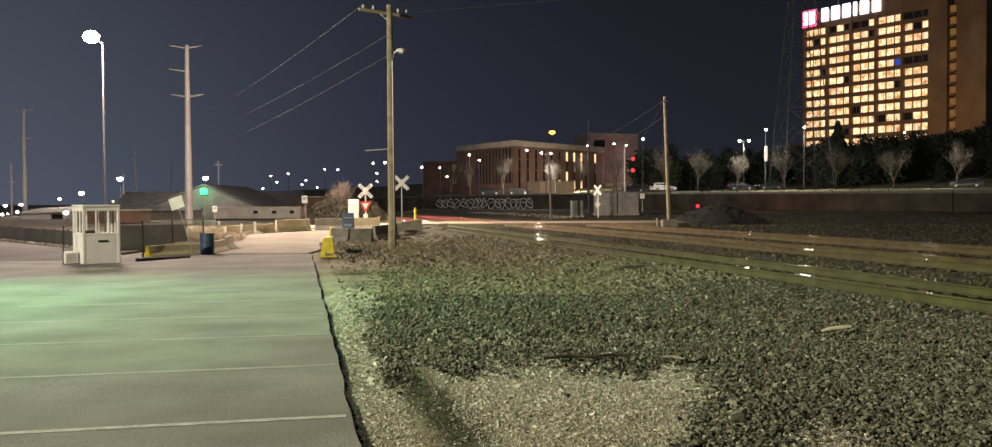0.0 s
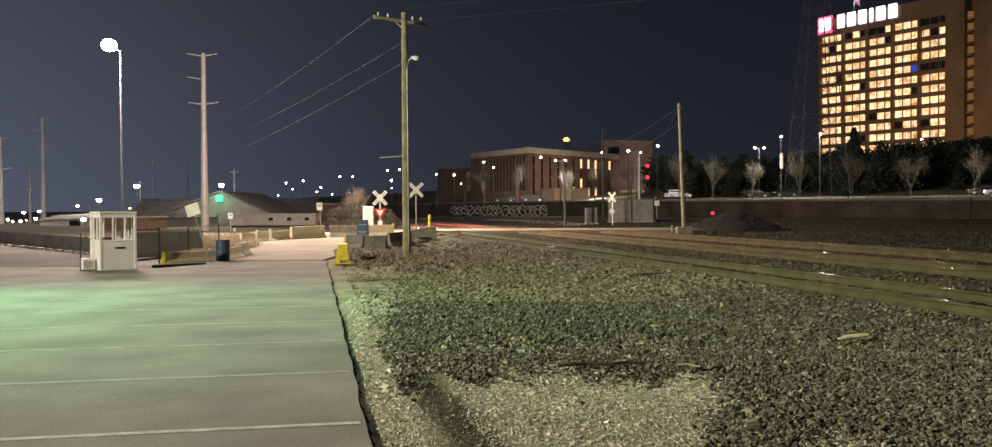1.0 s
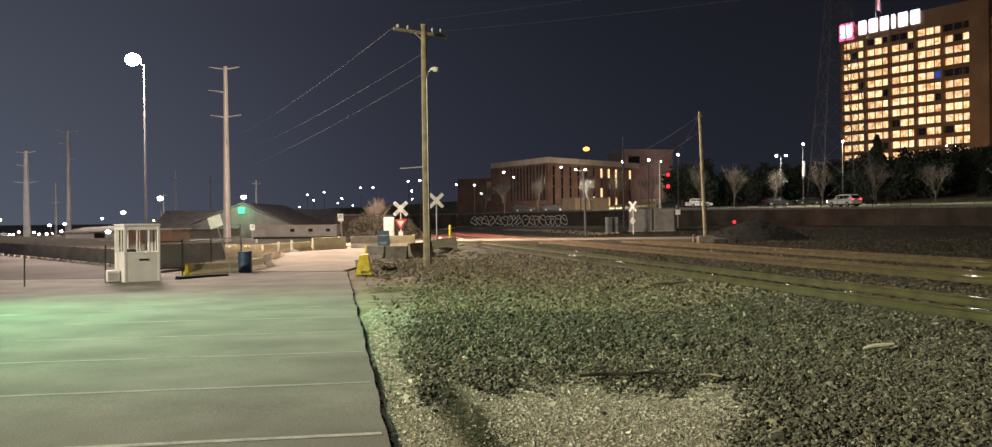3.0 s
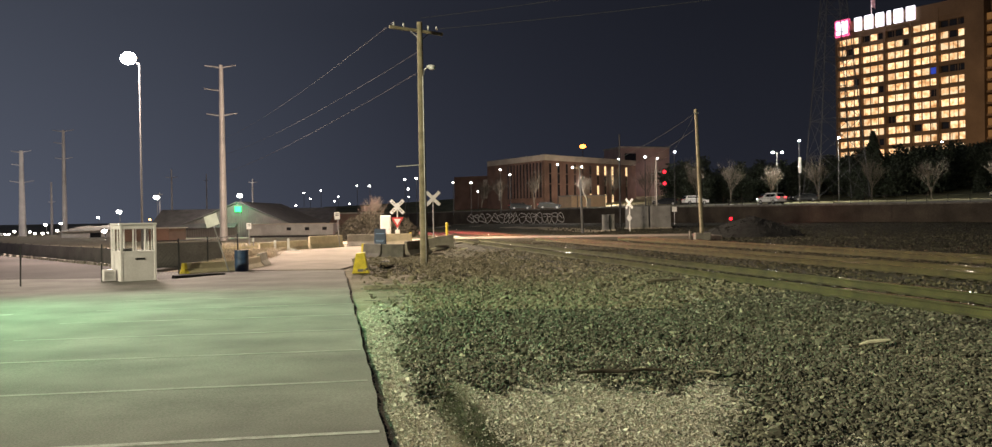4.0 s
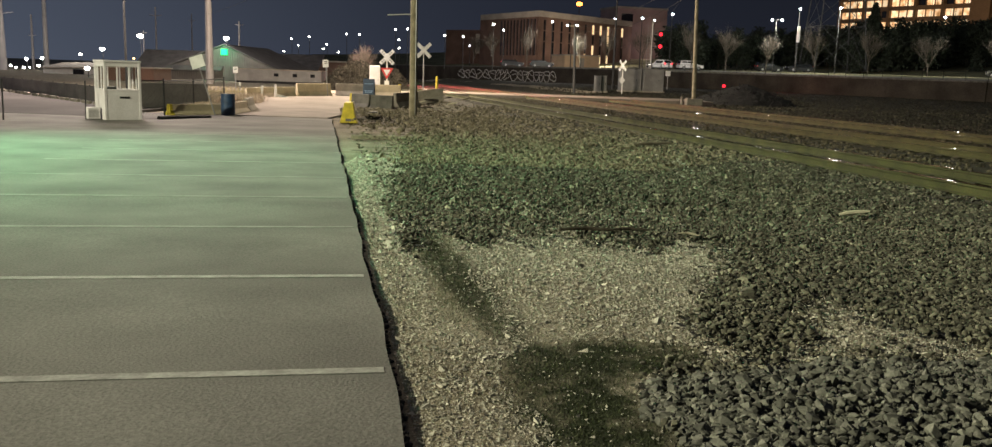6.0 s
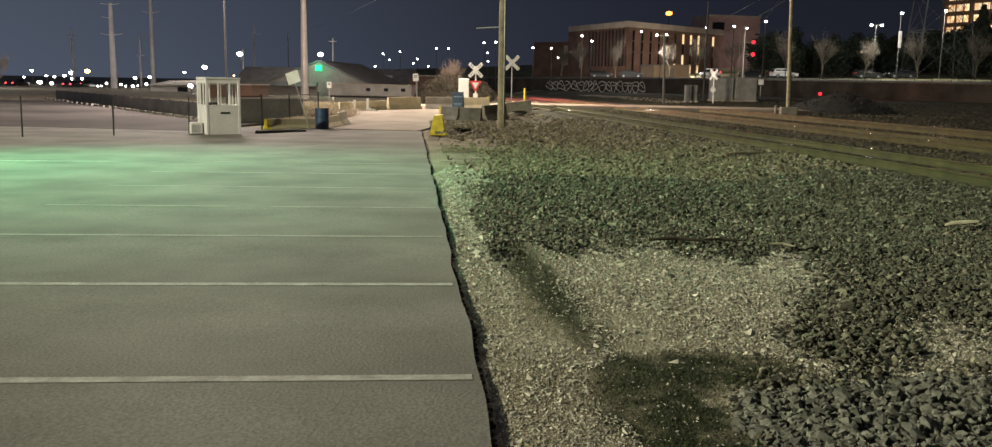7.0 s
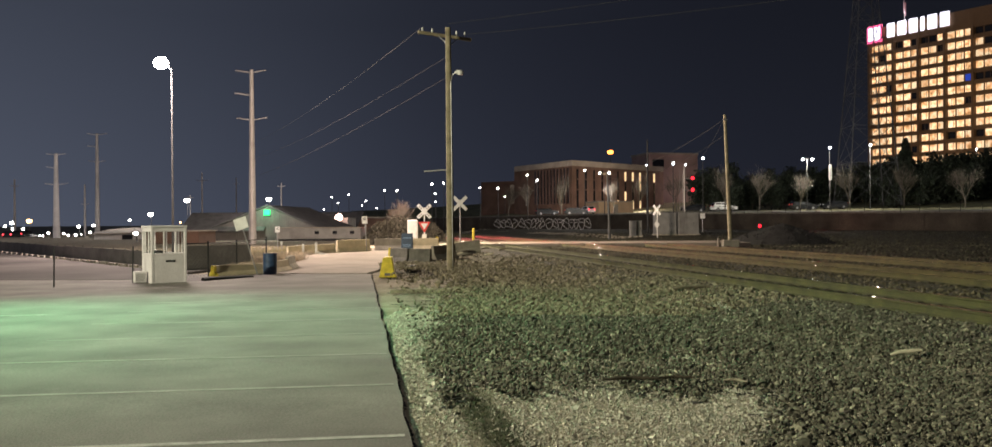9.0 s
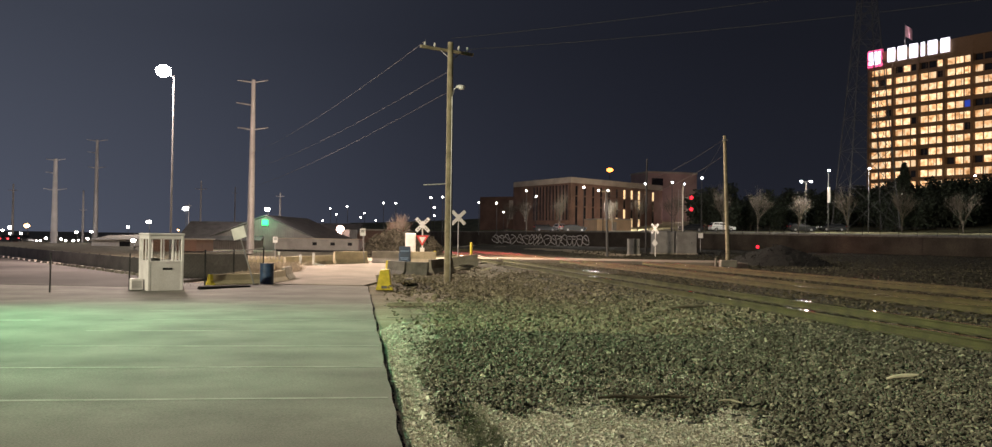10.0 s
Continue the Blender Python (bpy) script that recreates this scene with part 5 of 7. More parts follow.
def steel_pole(x, y, base, top, r, arms, label):
    p = thing("transmission_pole", label, "utility pole", (x, y, base), group="transmission poles")
    h = top - base
    bm = pipe(BM(), [(0, 0, h * i / 6) for i in range(7)], [r * (1 - 0.5 * i / 6) for i in range(7)], 12)
    part("pole", bm, M_STEELPOLE, p)
    for z, l, rr in arms:
        bm = BM()
        tube(bm, (0, 0, z - base), (-l, 0, z - base + 0.15 * abs(l)), 0.09, 0.05, 6)
        if rr:
            tube(bm, (0, 0, z - base), (rr, 0, z - base + 0.15 * rr), 0.09, 0.05, 6)
        part("arm", bm, M_STEELPOLE, p)


def poles():
    steel_pole(-32.9, 94, -0.35, 18.7, 0.42, ((13.2, 1.7, 1.7), (15.9, 1.9, 0.0), (18.4, 1.8, 1.6)), "pale steel transmission pole with three arms")
    steel_pole(-88.0, 150, -1.0, 14.6, 0.62, ((9.0, 2.2, 2.2), (12.0, 1.8, 0.0), (14.3, 1.8, 1.8)), "pale tapered steel transmission pole with arms")
    steel_pole(-91.2, 170, -1.0, 20.2, 0.5, ((14.5, 1.8, 1.8), (17.5, 2.0, 0), (19.9, 2.2, 2.2)), "pale tapered steel transmission pole with arms")
    steel_pole(-93.8, 170, -1.0, 10.0, 0.28, ((6.0, 0.8, 0.8),), "thin grey pole beyond the yard")
    steel_pole(-118, 185, -1, 12.0, 0.3, ((10.5, 1.0, 1.0),), "thin grey pole beyond the yard")
    steel_pole(-96, 260, -1, 16.0, 0.25, ((14, 1, 1),), "thin grey pole beyond the yard")
    steel_pole(-82, 200, -1, 14.0, 0.25, ((12, 1.4, 1.4),), "thin grey pole beyond the yard")
    steel_pole(-70, 165, -1, 7.5, 0.15, ((7, 0.6, 0.6),), "thin grey pole beyond the yard")
    steel_pole(-50.5, 160, -1, 9.5, 0.22, ((8.8, 0.8, 0.8),), "thin grey pole beyond the yard")
    # lattice tower on the terrace
    cx, cy, z0, H = 59.0, 170, 4.6, 52.0
    t = thing("lattice_tower", "tall dark lattice transmission tower on the terrace", "tower", (cx, cy, z0))

    def half(z):
        return 4.7 - 4.0 * z / H

    for sx in (-1, 1):
        for sy in (-1, 1):
            bm = BM()
            tube(bm, (sx * half(0), sy * half(0), 0), (sx * half(H), sy * half(H), H), 0.13, 0.07, 5)
            part("leg", bm, M_LATTICE, t)
    levels = [0]
    while levels[-1] < H - 3:
        levels.append(levels[-1] + half(levels[-1]) * 1.5 + 0.8)
    for k, (a, b) in enumerate(zip(levels, levels[1:])):
        b = min(b, H)
        ha, hb = half(a), half(b)
        ca = [(-ha, -ha), (ha, -ha), (ha, ha), (-ha, ha)]
        cb = [(-hb, -hb), (hb, -hb), (hb, hb), (-hb, hb)]
        for i in range(4):
            j = (i + 1) % 4
            for p, q in (((*ca[i], a), (*cb[j], b)), ((*ca[j], a), (*cb[i], b)), ((*cb[i], b), (*cb[j], b))):
                part("brace", tube(BM(), p, q, 0.05, 0.05, 4), M_LATTICE, t)


M_LATTICE = material("dull_lattice_steel", (0.06, 0.06, 0.062), 0.8, 0.0, vary=0.2, bump=0.0)


def wall_box(bm, a, b, z0, z1, depth):
    """A wall slab from a to b, thickened away from the viewer."""
    a, b = Vector((*a, 0)), Vector((*b, 0))
    d = b - a
    n = Vector((-d.y, d.x, 0)).normalized()
    if n.y < 0:
        n = -n
    c = (a + b) / 2 + n * depth / 2
    box(bm, (c.x, c.y, (z0 + z1) / 2), (d.length, depth, z1 - z0), math.degrees(math.atan2(d.y, d.x)))
    return n


def brick_office():
    o = thing("brick_office_building", "long brown brick office building with a pale cornice", "building")
    A, C, D = (-12.4, 277), (5.2, 250), (35.4, 286)
    top, base = 19.4, 2.5
    for (a, b) in ((A, C), (C, D)):
        bm = BM()
        wall_box(bm, a, b, base, top - 1.6, 0.8)
        part("wall", bm, M_BRICK, o)
        bm = BM()
        wall_box(bm, (a[0], a[1] - 0.3), (b[0], b[1] - 0.3), top - 1.6, top, 1.6)
        part("cornice", bm, M_CORNICE, o)
    bm = BM()
    vs = [bm.verts.new((*p, top - 0.4)) for p in (A, C, D, (20, 305))]
    bm.faces.new(vs)
    bmesh.ops.solidify(bm, geom=bm.faces[:], thickness=0.3)
    part("roof", bm, M_ROOF, o)
    # dark window strips on the left face, slit windows on the right one
    d = Vector((C[0] - A[0], C[1] - A[1], 0))
    ang = math.degrees(math.atan2(d.y, d.x))
    for i in range(11):
        t = 0.40 + 0.055 * i
        p = Vector((*A, 0)) + d * t
        bm = BM()
        box(bm, (p.x - 0.06, p.y - 0.06, 12.2), (0.95, 0.3, 10.0), ang)
        w = part("window_strip", bm, M_UNLIT, o, "dark tall window strip")
        bm = BM()
        q = Vector((*A, 0)) + d * (t + 0.028)
        box(bm, (q.x - 0.25, q.y - 0.2, 12.2), (0.35, 0.5, 10.4), ang)
        part("fin", bm, M_BRICK, w)
    for t, z, h in ((0.24, 9.0, 2.6), (0.24, 7.2, 0.6)):
        p = Vector((*A, 0)) + d * t
        bm = BM()
        box(bm, (p.x - 0.1, p.y - 0.1, z), (1.1, 0.3, h), ang)
        part("window", bm, M_DIMWIN, o, "dimly lit window")
    d = Vector((D[0] - C[0], D[1] - C[1], 0))
    ang = math.degrees(math.atan2(d.y, d.x))
    lit = {(6, 0), (7, 0), (8, 0), (9, 0), (10, 0), (8, 1), (6, 2), (5, 3), (7, 3), (8, 3)}
    for row, z in enumerate((15.6, 12.6, 9.6, 7.0)):
        for i in range(11):
            t = 0.05 + 0.083 * i
            p = Vector((*C, 0)) + d * t
            bm = BM()
            box(bm, (p.x + 0.06, p.y - 0.08, z), (0.62, 0.3, 2.7), ang)
            on = (i, row) in lit
            part("window", bm, G_STRIPWIN if on else M_UNLIT, o, "warmly lit slit window" if on else "dark slit window")
    w = thing("brick_wing", "lower brown brick wing beside the office building", "building")
    bm = BM()
    wall_box(bm, (-24.5, 296), (-13, 290), 0, 15.5, 12)
    part("wall", bm, M_BRICK, w)
    bm = BM()
    wall_box(bm, (-14.3, 289), (-12.2, 289), 8, 14.2, 1)
    part("panel", bm, M_CORNICE, w)
    a = thing("rooftop_block", "pale pinkish office block behind the brick building", "building")
    bm = BM()
    wall_box(bm, (32.2, 300), (49.5, 306), 2, 24.6, 14)
    part("wall", bm, M_PINKWALL, a)
    bm = BM()
    wall_box(bm, (32.0, 299.7), (49.7, 305.7), 24.6, 25.2, 14.6)
    part("parapet", bm, M_CORNICE, a)
    bm = BM()
    wall_box(bm, (33.6, 299.6), (37.4, 300.9), 20.2, 22.8, 0.5)
    part("louvre", bm, M_UNLIT, a)
    l = thing("low_tan_building", "low flat tan building on the terrace", "building")
    bm = BM()
    wall_box(bm, (10.4, 205), (18.6, 208), 2.5, 6.4, 8)
    part("wall", bm, M_TANWALL, l)
    bm = BM()
    wall_box(bm, (10.2, 204.8), (18.8, 207.8), 6.4, 6.65, 8.4)
    part("roof", bm, M_CORNICE, l)
    bm = BM()
    wall_box(bm, (13.9, 206.1), (15.0, 206.5), 3.9, 5.9, 0.3)
    part("door", bm, M_CORNICE, l)


M_DIMWIN = material("dim_window", (0.3, 0.27, 0.22), 0.3, vary=0.2, bump=0.0, emit=(0.9, 0.75, 0.6), strength=0.12)
M_PINKWALL = material("pale_pink_precast", (0.42, 0.30, 0.27), 0.85, vary=0.15, scale=0.2, fine=4, bump=0.1)
M_TANWALL = material("tan_stucco", (0.66, 0.47, 0.29), 0.9, vary=0.15, scale=0.4, fine=6, bump=0.1)


def sheds():
    g = thing("gabled_warehouse", "dark gabled warehouse with ribbed siding and brick front", "building")
    bm = BM()
    # front gable towards the tracks
    prof = [(-46.0, 1.1), (-38.3, 4.15), (-31.3, 1.1), (-31.3, -0.6), (-46.0, -0.6)]
    vs = [[bm.verts.new((x, y, z)) for x, z in prof] for y in (115, 135)]
    for i in range(5):
        bm.faces.new((vs[0][i], vs[0][(i + 1) % 5], vs[1][(i + 1) % 5], vs[1][i]))
    bm.faces.new(vs[0][::-1])
    bm.faces.new(vs[1])
    bmesh.ops.recalc_face_normals(bm, faces=bm.faces[:])
    part("body", bm, M_SIDING, g)
    bm = BM()
    for i in range(46):
        x = -45.6 + i * 0.31
        zt = 1.1 + (4.15 - 1.1) * (1 - abs(x + 38.3) / (7.7 if x < -38.3 else 7.0)) - 0.12
        if zt > 0.3:
            box(bm, (x, 114.97, (zt - 0.5) / 2), (0.07, 0.07, zt + 0.5))
    part("siding_ribs", bm, M_SIDING, g)
    for s, xa in ((1, -46.2), (-1, -31.1)):
        bm = BM()
        c = ((xa - 38.3) / 2, 125, 2.75)
        L = math.hypot(xa + 38.3, 3.1)
        box(bm, c, (L, 20.6, 0.14), 0, ry=-math.degrees(math.atan2(3.1, abs(xa + 38.3))) * s)
        part("roof_slope", bm, M_ROOF, g)
    bm = BM()
    box(bm, (-38.2, 114.75, 3.35), (0.85, 0.25, 0.75), bevel=0.04)
    part("green_lamp", bm, G_GREEN, g, "glowing green lamp box under the gable")
    bm = BM()
    box(bm, (-47.6, 116.4, 0.2), (4.0, 3, 1.5))
    part("brick_lean_to", bm, M_BRICK, g)
    bm = BM()
    extrude(bm, [(-4.5, 1.0), (0, 3.45), (4.5, 1.0), (4.5, 0.86), (0, 3.3), (-4.5, 0.86)], (-50.0, 118.5, 0), (-38.4, 118.5, 0))
    part("lean_to_roof", bm, M_ROOF, g)
    lamp("green_gable_light", "POINT", (-38.2, 113.2, 3.6), 170, (0.05, 1.0, 0.35), 0.3)
    t = thing("office_trailer", "long grey office trailer with small dark windows", "trailer", (-29.6, 110, -0.35), 0)
    bm = BM()
    box(bm, (0, 0, 0.95), (10.8, 2.6, 1.4), bevel=0.05)
    part("body", bm, M_TRAILER, t)
    bm = BM()
    box(bm, (0, 0, 1.68), (11.0, 2.8, 0.10), bevel=0.03)
    part("roof", bm, M_CORNICE, t)
    for dx in (-0.2, 2.1, 4.3):
        bm = BM()
        box(bm, (dx, -1.31, 1.05), (0.55, 0.06, 0.38), bevel=0.01)
        w = part("window", bm, M_UNLIT, t, "small dark window")
        for sz in (-0.22, 0.22):
            bm = BM()
            box(bm, (dx, -1.34, 1.05 + sz), (0.65, 0.05, 0.05))
            part("window_rail", bm, M_TRAILER, w)
    bm = BM()
    box(bm, (0, 0, 0.12), (10.4, 2.2, 0.26))
    part("skirt", bm, M_DARKSTEEL, t)
    r = thing("long_roofed_shed", "low shed with a long dark pitched roof", "building")
    bm = BM()
    box(bm, (-40.0, 156, 0.2), (10.0, 8, 2.0))
    part("wall", bm, M_TRAILER, r)
    bm = BM()
    box(bm, (-40.3, 155, 2.5), (11.5, 6.8, 0.2), 0, rx=24)
    part("roof", bm, M_ROOF, r)
    b = thing("far_brick_shed", "far low brick shed with pale trim", "building")
    bm = BM()
    box(bm, (-37.2, 176, 0.9), (7.7, 6, 4.0))
    part("wall", bm, M_BRICK, b)
    bm = BM()
    box(bm, (-37.2, 175.9, 3.0), (8.0, 6.4, 0.25))
    part("parapet", bm, M_CORNICE, b)
    w = thing("low_white_shed", "low pale metal shed with a shallow roof", "building")
    bm = BM()
    box(bm, (-65, 132, 0.0), (9.5, 6, 1.6))
    part("wall", bm, M_WHITE, w)
    bm = BM()
    box(bm, (-65, 131.5, 0.98), (10.4, 7.5, 0.12), 0, rx=6, ry=-2)
    part("roof", bm, M_CORNICE, w)
    bm = BM()
    box(bm, (-64.5, 128.9, -0.1), (1.6, 0.1, 0.9))
    part("door", bm, M_UNLIT, w)
    k = thing("brick_shed", "brown brick shed with a flat roof", "building")
    bm = BM()
    box(bm, (-43.5, 100, 0.25), (6.2, 5, 1.6))
    part("wall", bm, M_BRICK, k)
    bm = BM()
    box(bm, (-43.5, 100, 1.1), (6.5, 5.4, 0.14))
    part("roof", bm, M_CORNICE, k)


# ---- cars ----
def car(where, rz, paint, label, suv=True, tail=False, headlight=False, group="parked cars"):
    c = thing("car", label, "car", where, rz, group)
    h = 1.68 if suv else 1.42
    L = 4.7
    prof = [(-2.35, 0.35), (-2.35, 0.95), (-2.2, 1.05), (-1.9, h - 0.06), (-1.6, h), (0.1, h), (0.45, h - 0.08), (1.05, 1.05), (2.15, 0.92), (2.35, 0.72), (2.35, 0.35)]
    bm = BM()
    sides = []
    for y in (-0.92, 0.92):
        vs = []
        for x, z in prof:
            k = 0.86 if z > 1.1 else 1.0
            vs.append(bm.verts.new((x, y * k, z)))
        sides.append(vs)
    n = len(prof)
    for i in range(n):
        bm.faces.new((sides[0][i], sides[0][(i + 1) % n], sides[1][(i + 1) % n], sides[1][i]))
    bm.faces.new(sides[0][::-1])
    bm.faces.new(sides[1])
    bmesh.ops.recalc_face_normals(bm, faces=bm.faces[:])
    bmesh.ops.bevel(bm, geom=bm.edges[:], offset=0.05, segments=2, affect="EDGES")
    body = part("body", bm, paint, c)
    for s in (-1, 1):
        for x0, x1 in ((-1.75, -0.85), (-0.78, 0.0), (0.05, 0.62)):
            bm = BM()
            zt = h - 0.16
            x1t = x1 if x1 < 0.5 else 0.30
            x0b = x0 if x0 > -1 else -1.95
            pts = [(x0b, 1.06), (x1, 1.06), (x1t, zt), (x0, zt)]
            fr = [bm.verts.new((x, s * 0.875 * (1 if z < 1.1 else 0.93), z)) for x, z in pts]
            bk = [bm.verts.new((x, s * 0.80 * (1 if z < 1.1 else 0.93), z)) for x, z in pts]
            for i in range(4):
                bm.faces.new((fr[i], fr[(i + 1) % 4], bk[(i + 1) % 4], bk[i]))
            bm.faces.new(fr)
            bm.faces.new(bk)
            bmesh.ops.recalc_face_normals(bm, faces=bm.faces[:])
            for v in bm.verts:
                v.co.y *= 1.035
            part("side_window", bm, M_CARGLASS, body, "dark side window")
    bm = BM()
    box(bm, (0.79, 0, 1.33), (0.78, 1.45, 0.03), 0, ry=42)
    part("windscreen", bm, M_CARGLASS, body)
    bm = BM()
    box(bm, (-2.09, 0, 1.32), (0.55, 1.4, 0.03), 0, ry=-66)
    part("rear_window", bm, M_CARGLASS, body)
    for x in (-1.45, 1.42):
        for y in (-0.82, 0.82):
            bm = BM()
            tube(bm, (x, y - 0.11, 0.34), (x, y + 0.11, 0.34), 0.35, 0.35, 18)
            w = part("wheel", bm, M_BLACK, c, "black tyre")
            bm = BM()
            e = y + (0.112 if y > 0 else -0.112)
            tube(bm, (x, e - 0.012, 0.34), (x, e + 0.012, 0.34), 0.21, 0.21, 12)
            part("rim", bm, M_GALV, w)
    for y in (-0.72, 0.72):
        bm = BM()
        box(bm, (-2.33, y, 0.98), (0.12, 0.30, 0.20), bevel=0.02)
        part("tail_lamp", bm, G_TAIL if tail else M_RED, body, "glowing red tail lamp" if tail else "")
        bm = BM()
        box(bm, (2.31, y, 0.80), (0.12, 0.34, 0.15), bevel=0.02)
        part("headlight", bm, G_LAMP if headlight else M_WHITE, body, "glowing headlight" if headlight else "")
    bm = BM()
    box(bm, (0, 0, 0.33), (4.3, 1.7, 0.2))
    part("underbody", bm, M_BLACK, c)
    return c


def terrace_cars():
    for x, y, rz, paint, lab in ((31.6, 166, 10, M_CARPAINT, "white parked SUV on the terrace"), (26.2, 168, 175, M_DARKCAR, "dark parked car on the terrace"),
                                 (44.5, 160, 5, M_DARKCAR, "dark parked car on the terrace"), (52.0, 167, 185, M_DARKCAR, "dark parked car on the terrace"),
                                 (74.5, 139, 150, M_DARKCAR, "dark parked car beside the street"), (4.5, 178, 4, M_DARKCAR, "dark parked car on the terrace"),
                                 (-1.5, 186, 12, M_DARKCAR, "dark parked car on the terrace")):
        car((x, y, terrace_z(x, y) + 0.02), rz, paint, lab, suv=paint is M_CARPAINT)


# ---- trees ----
def bare_tree_mesh(seed, h):
    rnd = random.Random(seed)
    bm_t, bm_b = BM(), BM()

    def grow(bm, p, d, length, r, level):
        q = p + d * length
        tube(bm, p, q, r, r * 0.65, 5 if level < 2 else 3)
        if level >= 6:
            return
        for _ in range(4):
            nd = (d + Vector((rnd.uniform(-1, 1), rnd.uniform(-1, 1), rnd.uniform(0.0, 0.75))) * 0.52).normalized()
            grow(bm_b, p.lerp(q, rnd.uniform(0.45, 1.0)), nd, length * rnd.uniform(0.62, 0.95), max(0.006, r * 0.55), level + 1)

    grow(bm_t, Vector((0, 0, -0.1)), Vector((0, 0, 1)), h * 0.22, h * 0.011, 1)
    return bm_t, bm_b


def bare_trees():
    spots = ((28.0, 146), (34.5, 150), (41.2, 150), (48.0, 146), (55.0, 142), (63.4, 140), (74.0, 141), (86.0, 138), (11.5, 168), (16.5, 172), (-5.2, 178), (-9.5, 184), (1.5, 176), (22.0, 160))
    protos = []
    for k in range(3):
        t = thing("bare_tree", "leafless young street tree with a rounded crown", "tree", (0, 0, 0), 0, "street trees")
        a, b = bare_tree_mesh(40 + k, 9.5)
        part("trunk", a, M_BARK, t)
        part("crown", b, M_BARK, t, "bare twiggy crown")
        protos.append(t)
    rnd = random.Random(2)
    for i, (x, y) in enumerate(spots):
        m = pose(x, y, terrace_z(x, y), 0, 0, rnd.uniform(0, 360))
        if i < 3:
            protos[i].matrix_basis = m
        else:
            copy_thing(protos[i % 3], m)
    t = thing("bare_tree", "pale leafless tree with a dense rounded crown", "tree", (-16.6, 93, -0.3))
    a, b = bare_tree_mesh(77, 7.4)
    part("trunk", a, M_LITBARK, t)
    part("crown", b, M_LITBARK, t, "dense pale twiggy crown")
    t = thing("bare_tree", "pale leafless tree at the far edge of the yard", "tree", (-66.5, 90, -0.4))
    a, b = bare_tree_mesh(78, 7.0)
    part("trunk", a, M_LITBARK, t)
    part("crown", b, M_LITBARK, t, "pale twiggy crown")


def leaf_cloud(n, seed, shape, size, flat=0.5):
    """Many small leaf faces scattered by shape(rnd) as one mesh."""
    rnd = np.random.RandomState(seed)
    c = shape(rnd, n)
    a = rnd.normal(size=(n, 3))
    a /= np.linalg.norm(a, axis=1)[:, None]
    b = np.cross(a, rnd.normal(size=(n, 3)))
    b /= np.linalg.norm(b, axis=1)[:, None]
    s = size * (0.5 + rnd.random((n, 1)))
    v = np.stack([c - a * s, c + b * s * flat, c + a * s, c - b * s * flat], 1).reshape(-1, 3)
    me = bpy.data.meshes.new("leaves")
    me.from_pydata(v.tolist(), [], np.arange(4 * n).reshape(-1, 4).tolist())
    return me


def conifer_shape(h, r):
    def f(rnd, n):
        tiers = 9
        t = rnd.random(n)
        z = h * (0.08 + 0.92 * t)
        tier = (t * tiers) % 1.0
        rad = r * (1 - t) ** 0.75 * (0.62 + 0.42 * (1 - tier)) + 0.15
        a = rnd.random(n) * 6.283
        lobe = 0.75 + 0.25 * np.sin(a * 5 + np.floor(t * tiers) * 2.4)
        q = rad * lobe * np.sqrt(rnd.random(n) * 0.75 + 0.25)
        return np.stack([q * np.cos(a), q * np.sin(a), z - 0.25 * q], 1)
    return f


def broad_shape(h, r):
    def f(rnd, n):
        k = 26
        cc = np.clip(rnd.normal(size=(k, 3)), -1.7, 1.7) * [r * 0.45, r * 0.45, h * 0.20] + [0, 0, h * 0.58]
        idx = rnd.randint(0, k, n)
        return cc[idx] + np.clip(rnd.normal(size=(n, 3)), -1.8, 1.8) * r * 0.15
    return f


def dark_woods():
    kinds = []
    for k, (h, r, shape) in enumerate(((15, 4.2, conifer_shape), (12.5, 4.0, conifer_shape), (13.0, 6.4, broad_shape), (11.0, 5.8, broad_shape))):
        t = thing("evergreen_tree", "dark dense evergreen tree in the night wood", "tree", (0, 0, 0), 0, "evergreen wood")
        bm = BM()
        tube(bm, (0, 0, -0.5), (0, 0, h * 0.8), 0.28, 0.06, 7)
        part("trunk", bm, M_DARKWOOD, t)
        me = leaf_cloud(4200, 60 + k, shape(h, r), 0.42)
        part_mesh("crown", me, M_LEAF, t)
        kinds.append((t, h))
    rnd = random.Random(5)
    for xr, y, j in ((0.372, 188, 3), (0.389, 184, 0), (0.397, 188, 3), (0.41, 186, 3), (0.436, 188, 2), (0.452, 184, 3), (0.50, 186, 2), (0.517, 182, 2), (0.53, 186, 2), (0.55, 184, 2), (0.575, 186, 2), (0.60, 184, 2)):
        copy_thing(kinds[j][0], pose(xr * y, y, terrace_z(xr * y, y) - 0.5, 0, 0, rnd.uniform(0, 360)) @ Matrix.Scale(rnd.uniform(0.72, 0.95), 4))
    used = set()
    for i in range(74):
        u = i / 73
        xr = 0.172 + 0.44 * u + rnd.uniform(-0.008, 0.008)
        y = rnd.choice((178, 190, 205, 220)) + rnd.uniform(-5, 5)
        x = xr * y
        j = (2, 3, 0, 3, 2, 1, 3)[i % 7]
        z = terrace_z(x, y) - (0.5 if j > 1 else 3.0)
        m = pose(x, y, z, 0, 0, rnd.uniform(0, 360)) @ Matrix.Scale(rnd.uniform(0.68, 1.0), 4)
        if j not in used:
            used.add(j)
            kinds[j][0].matrix_basis = m
        else:
            copy_thing(kinds[j][0], m)


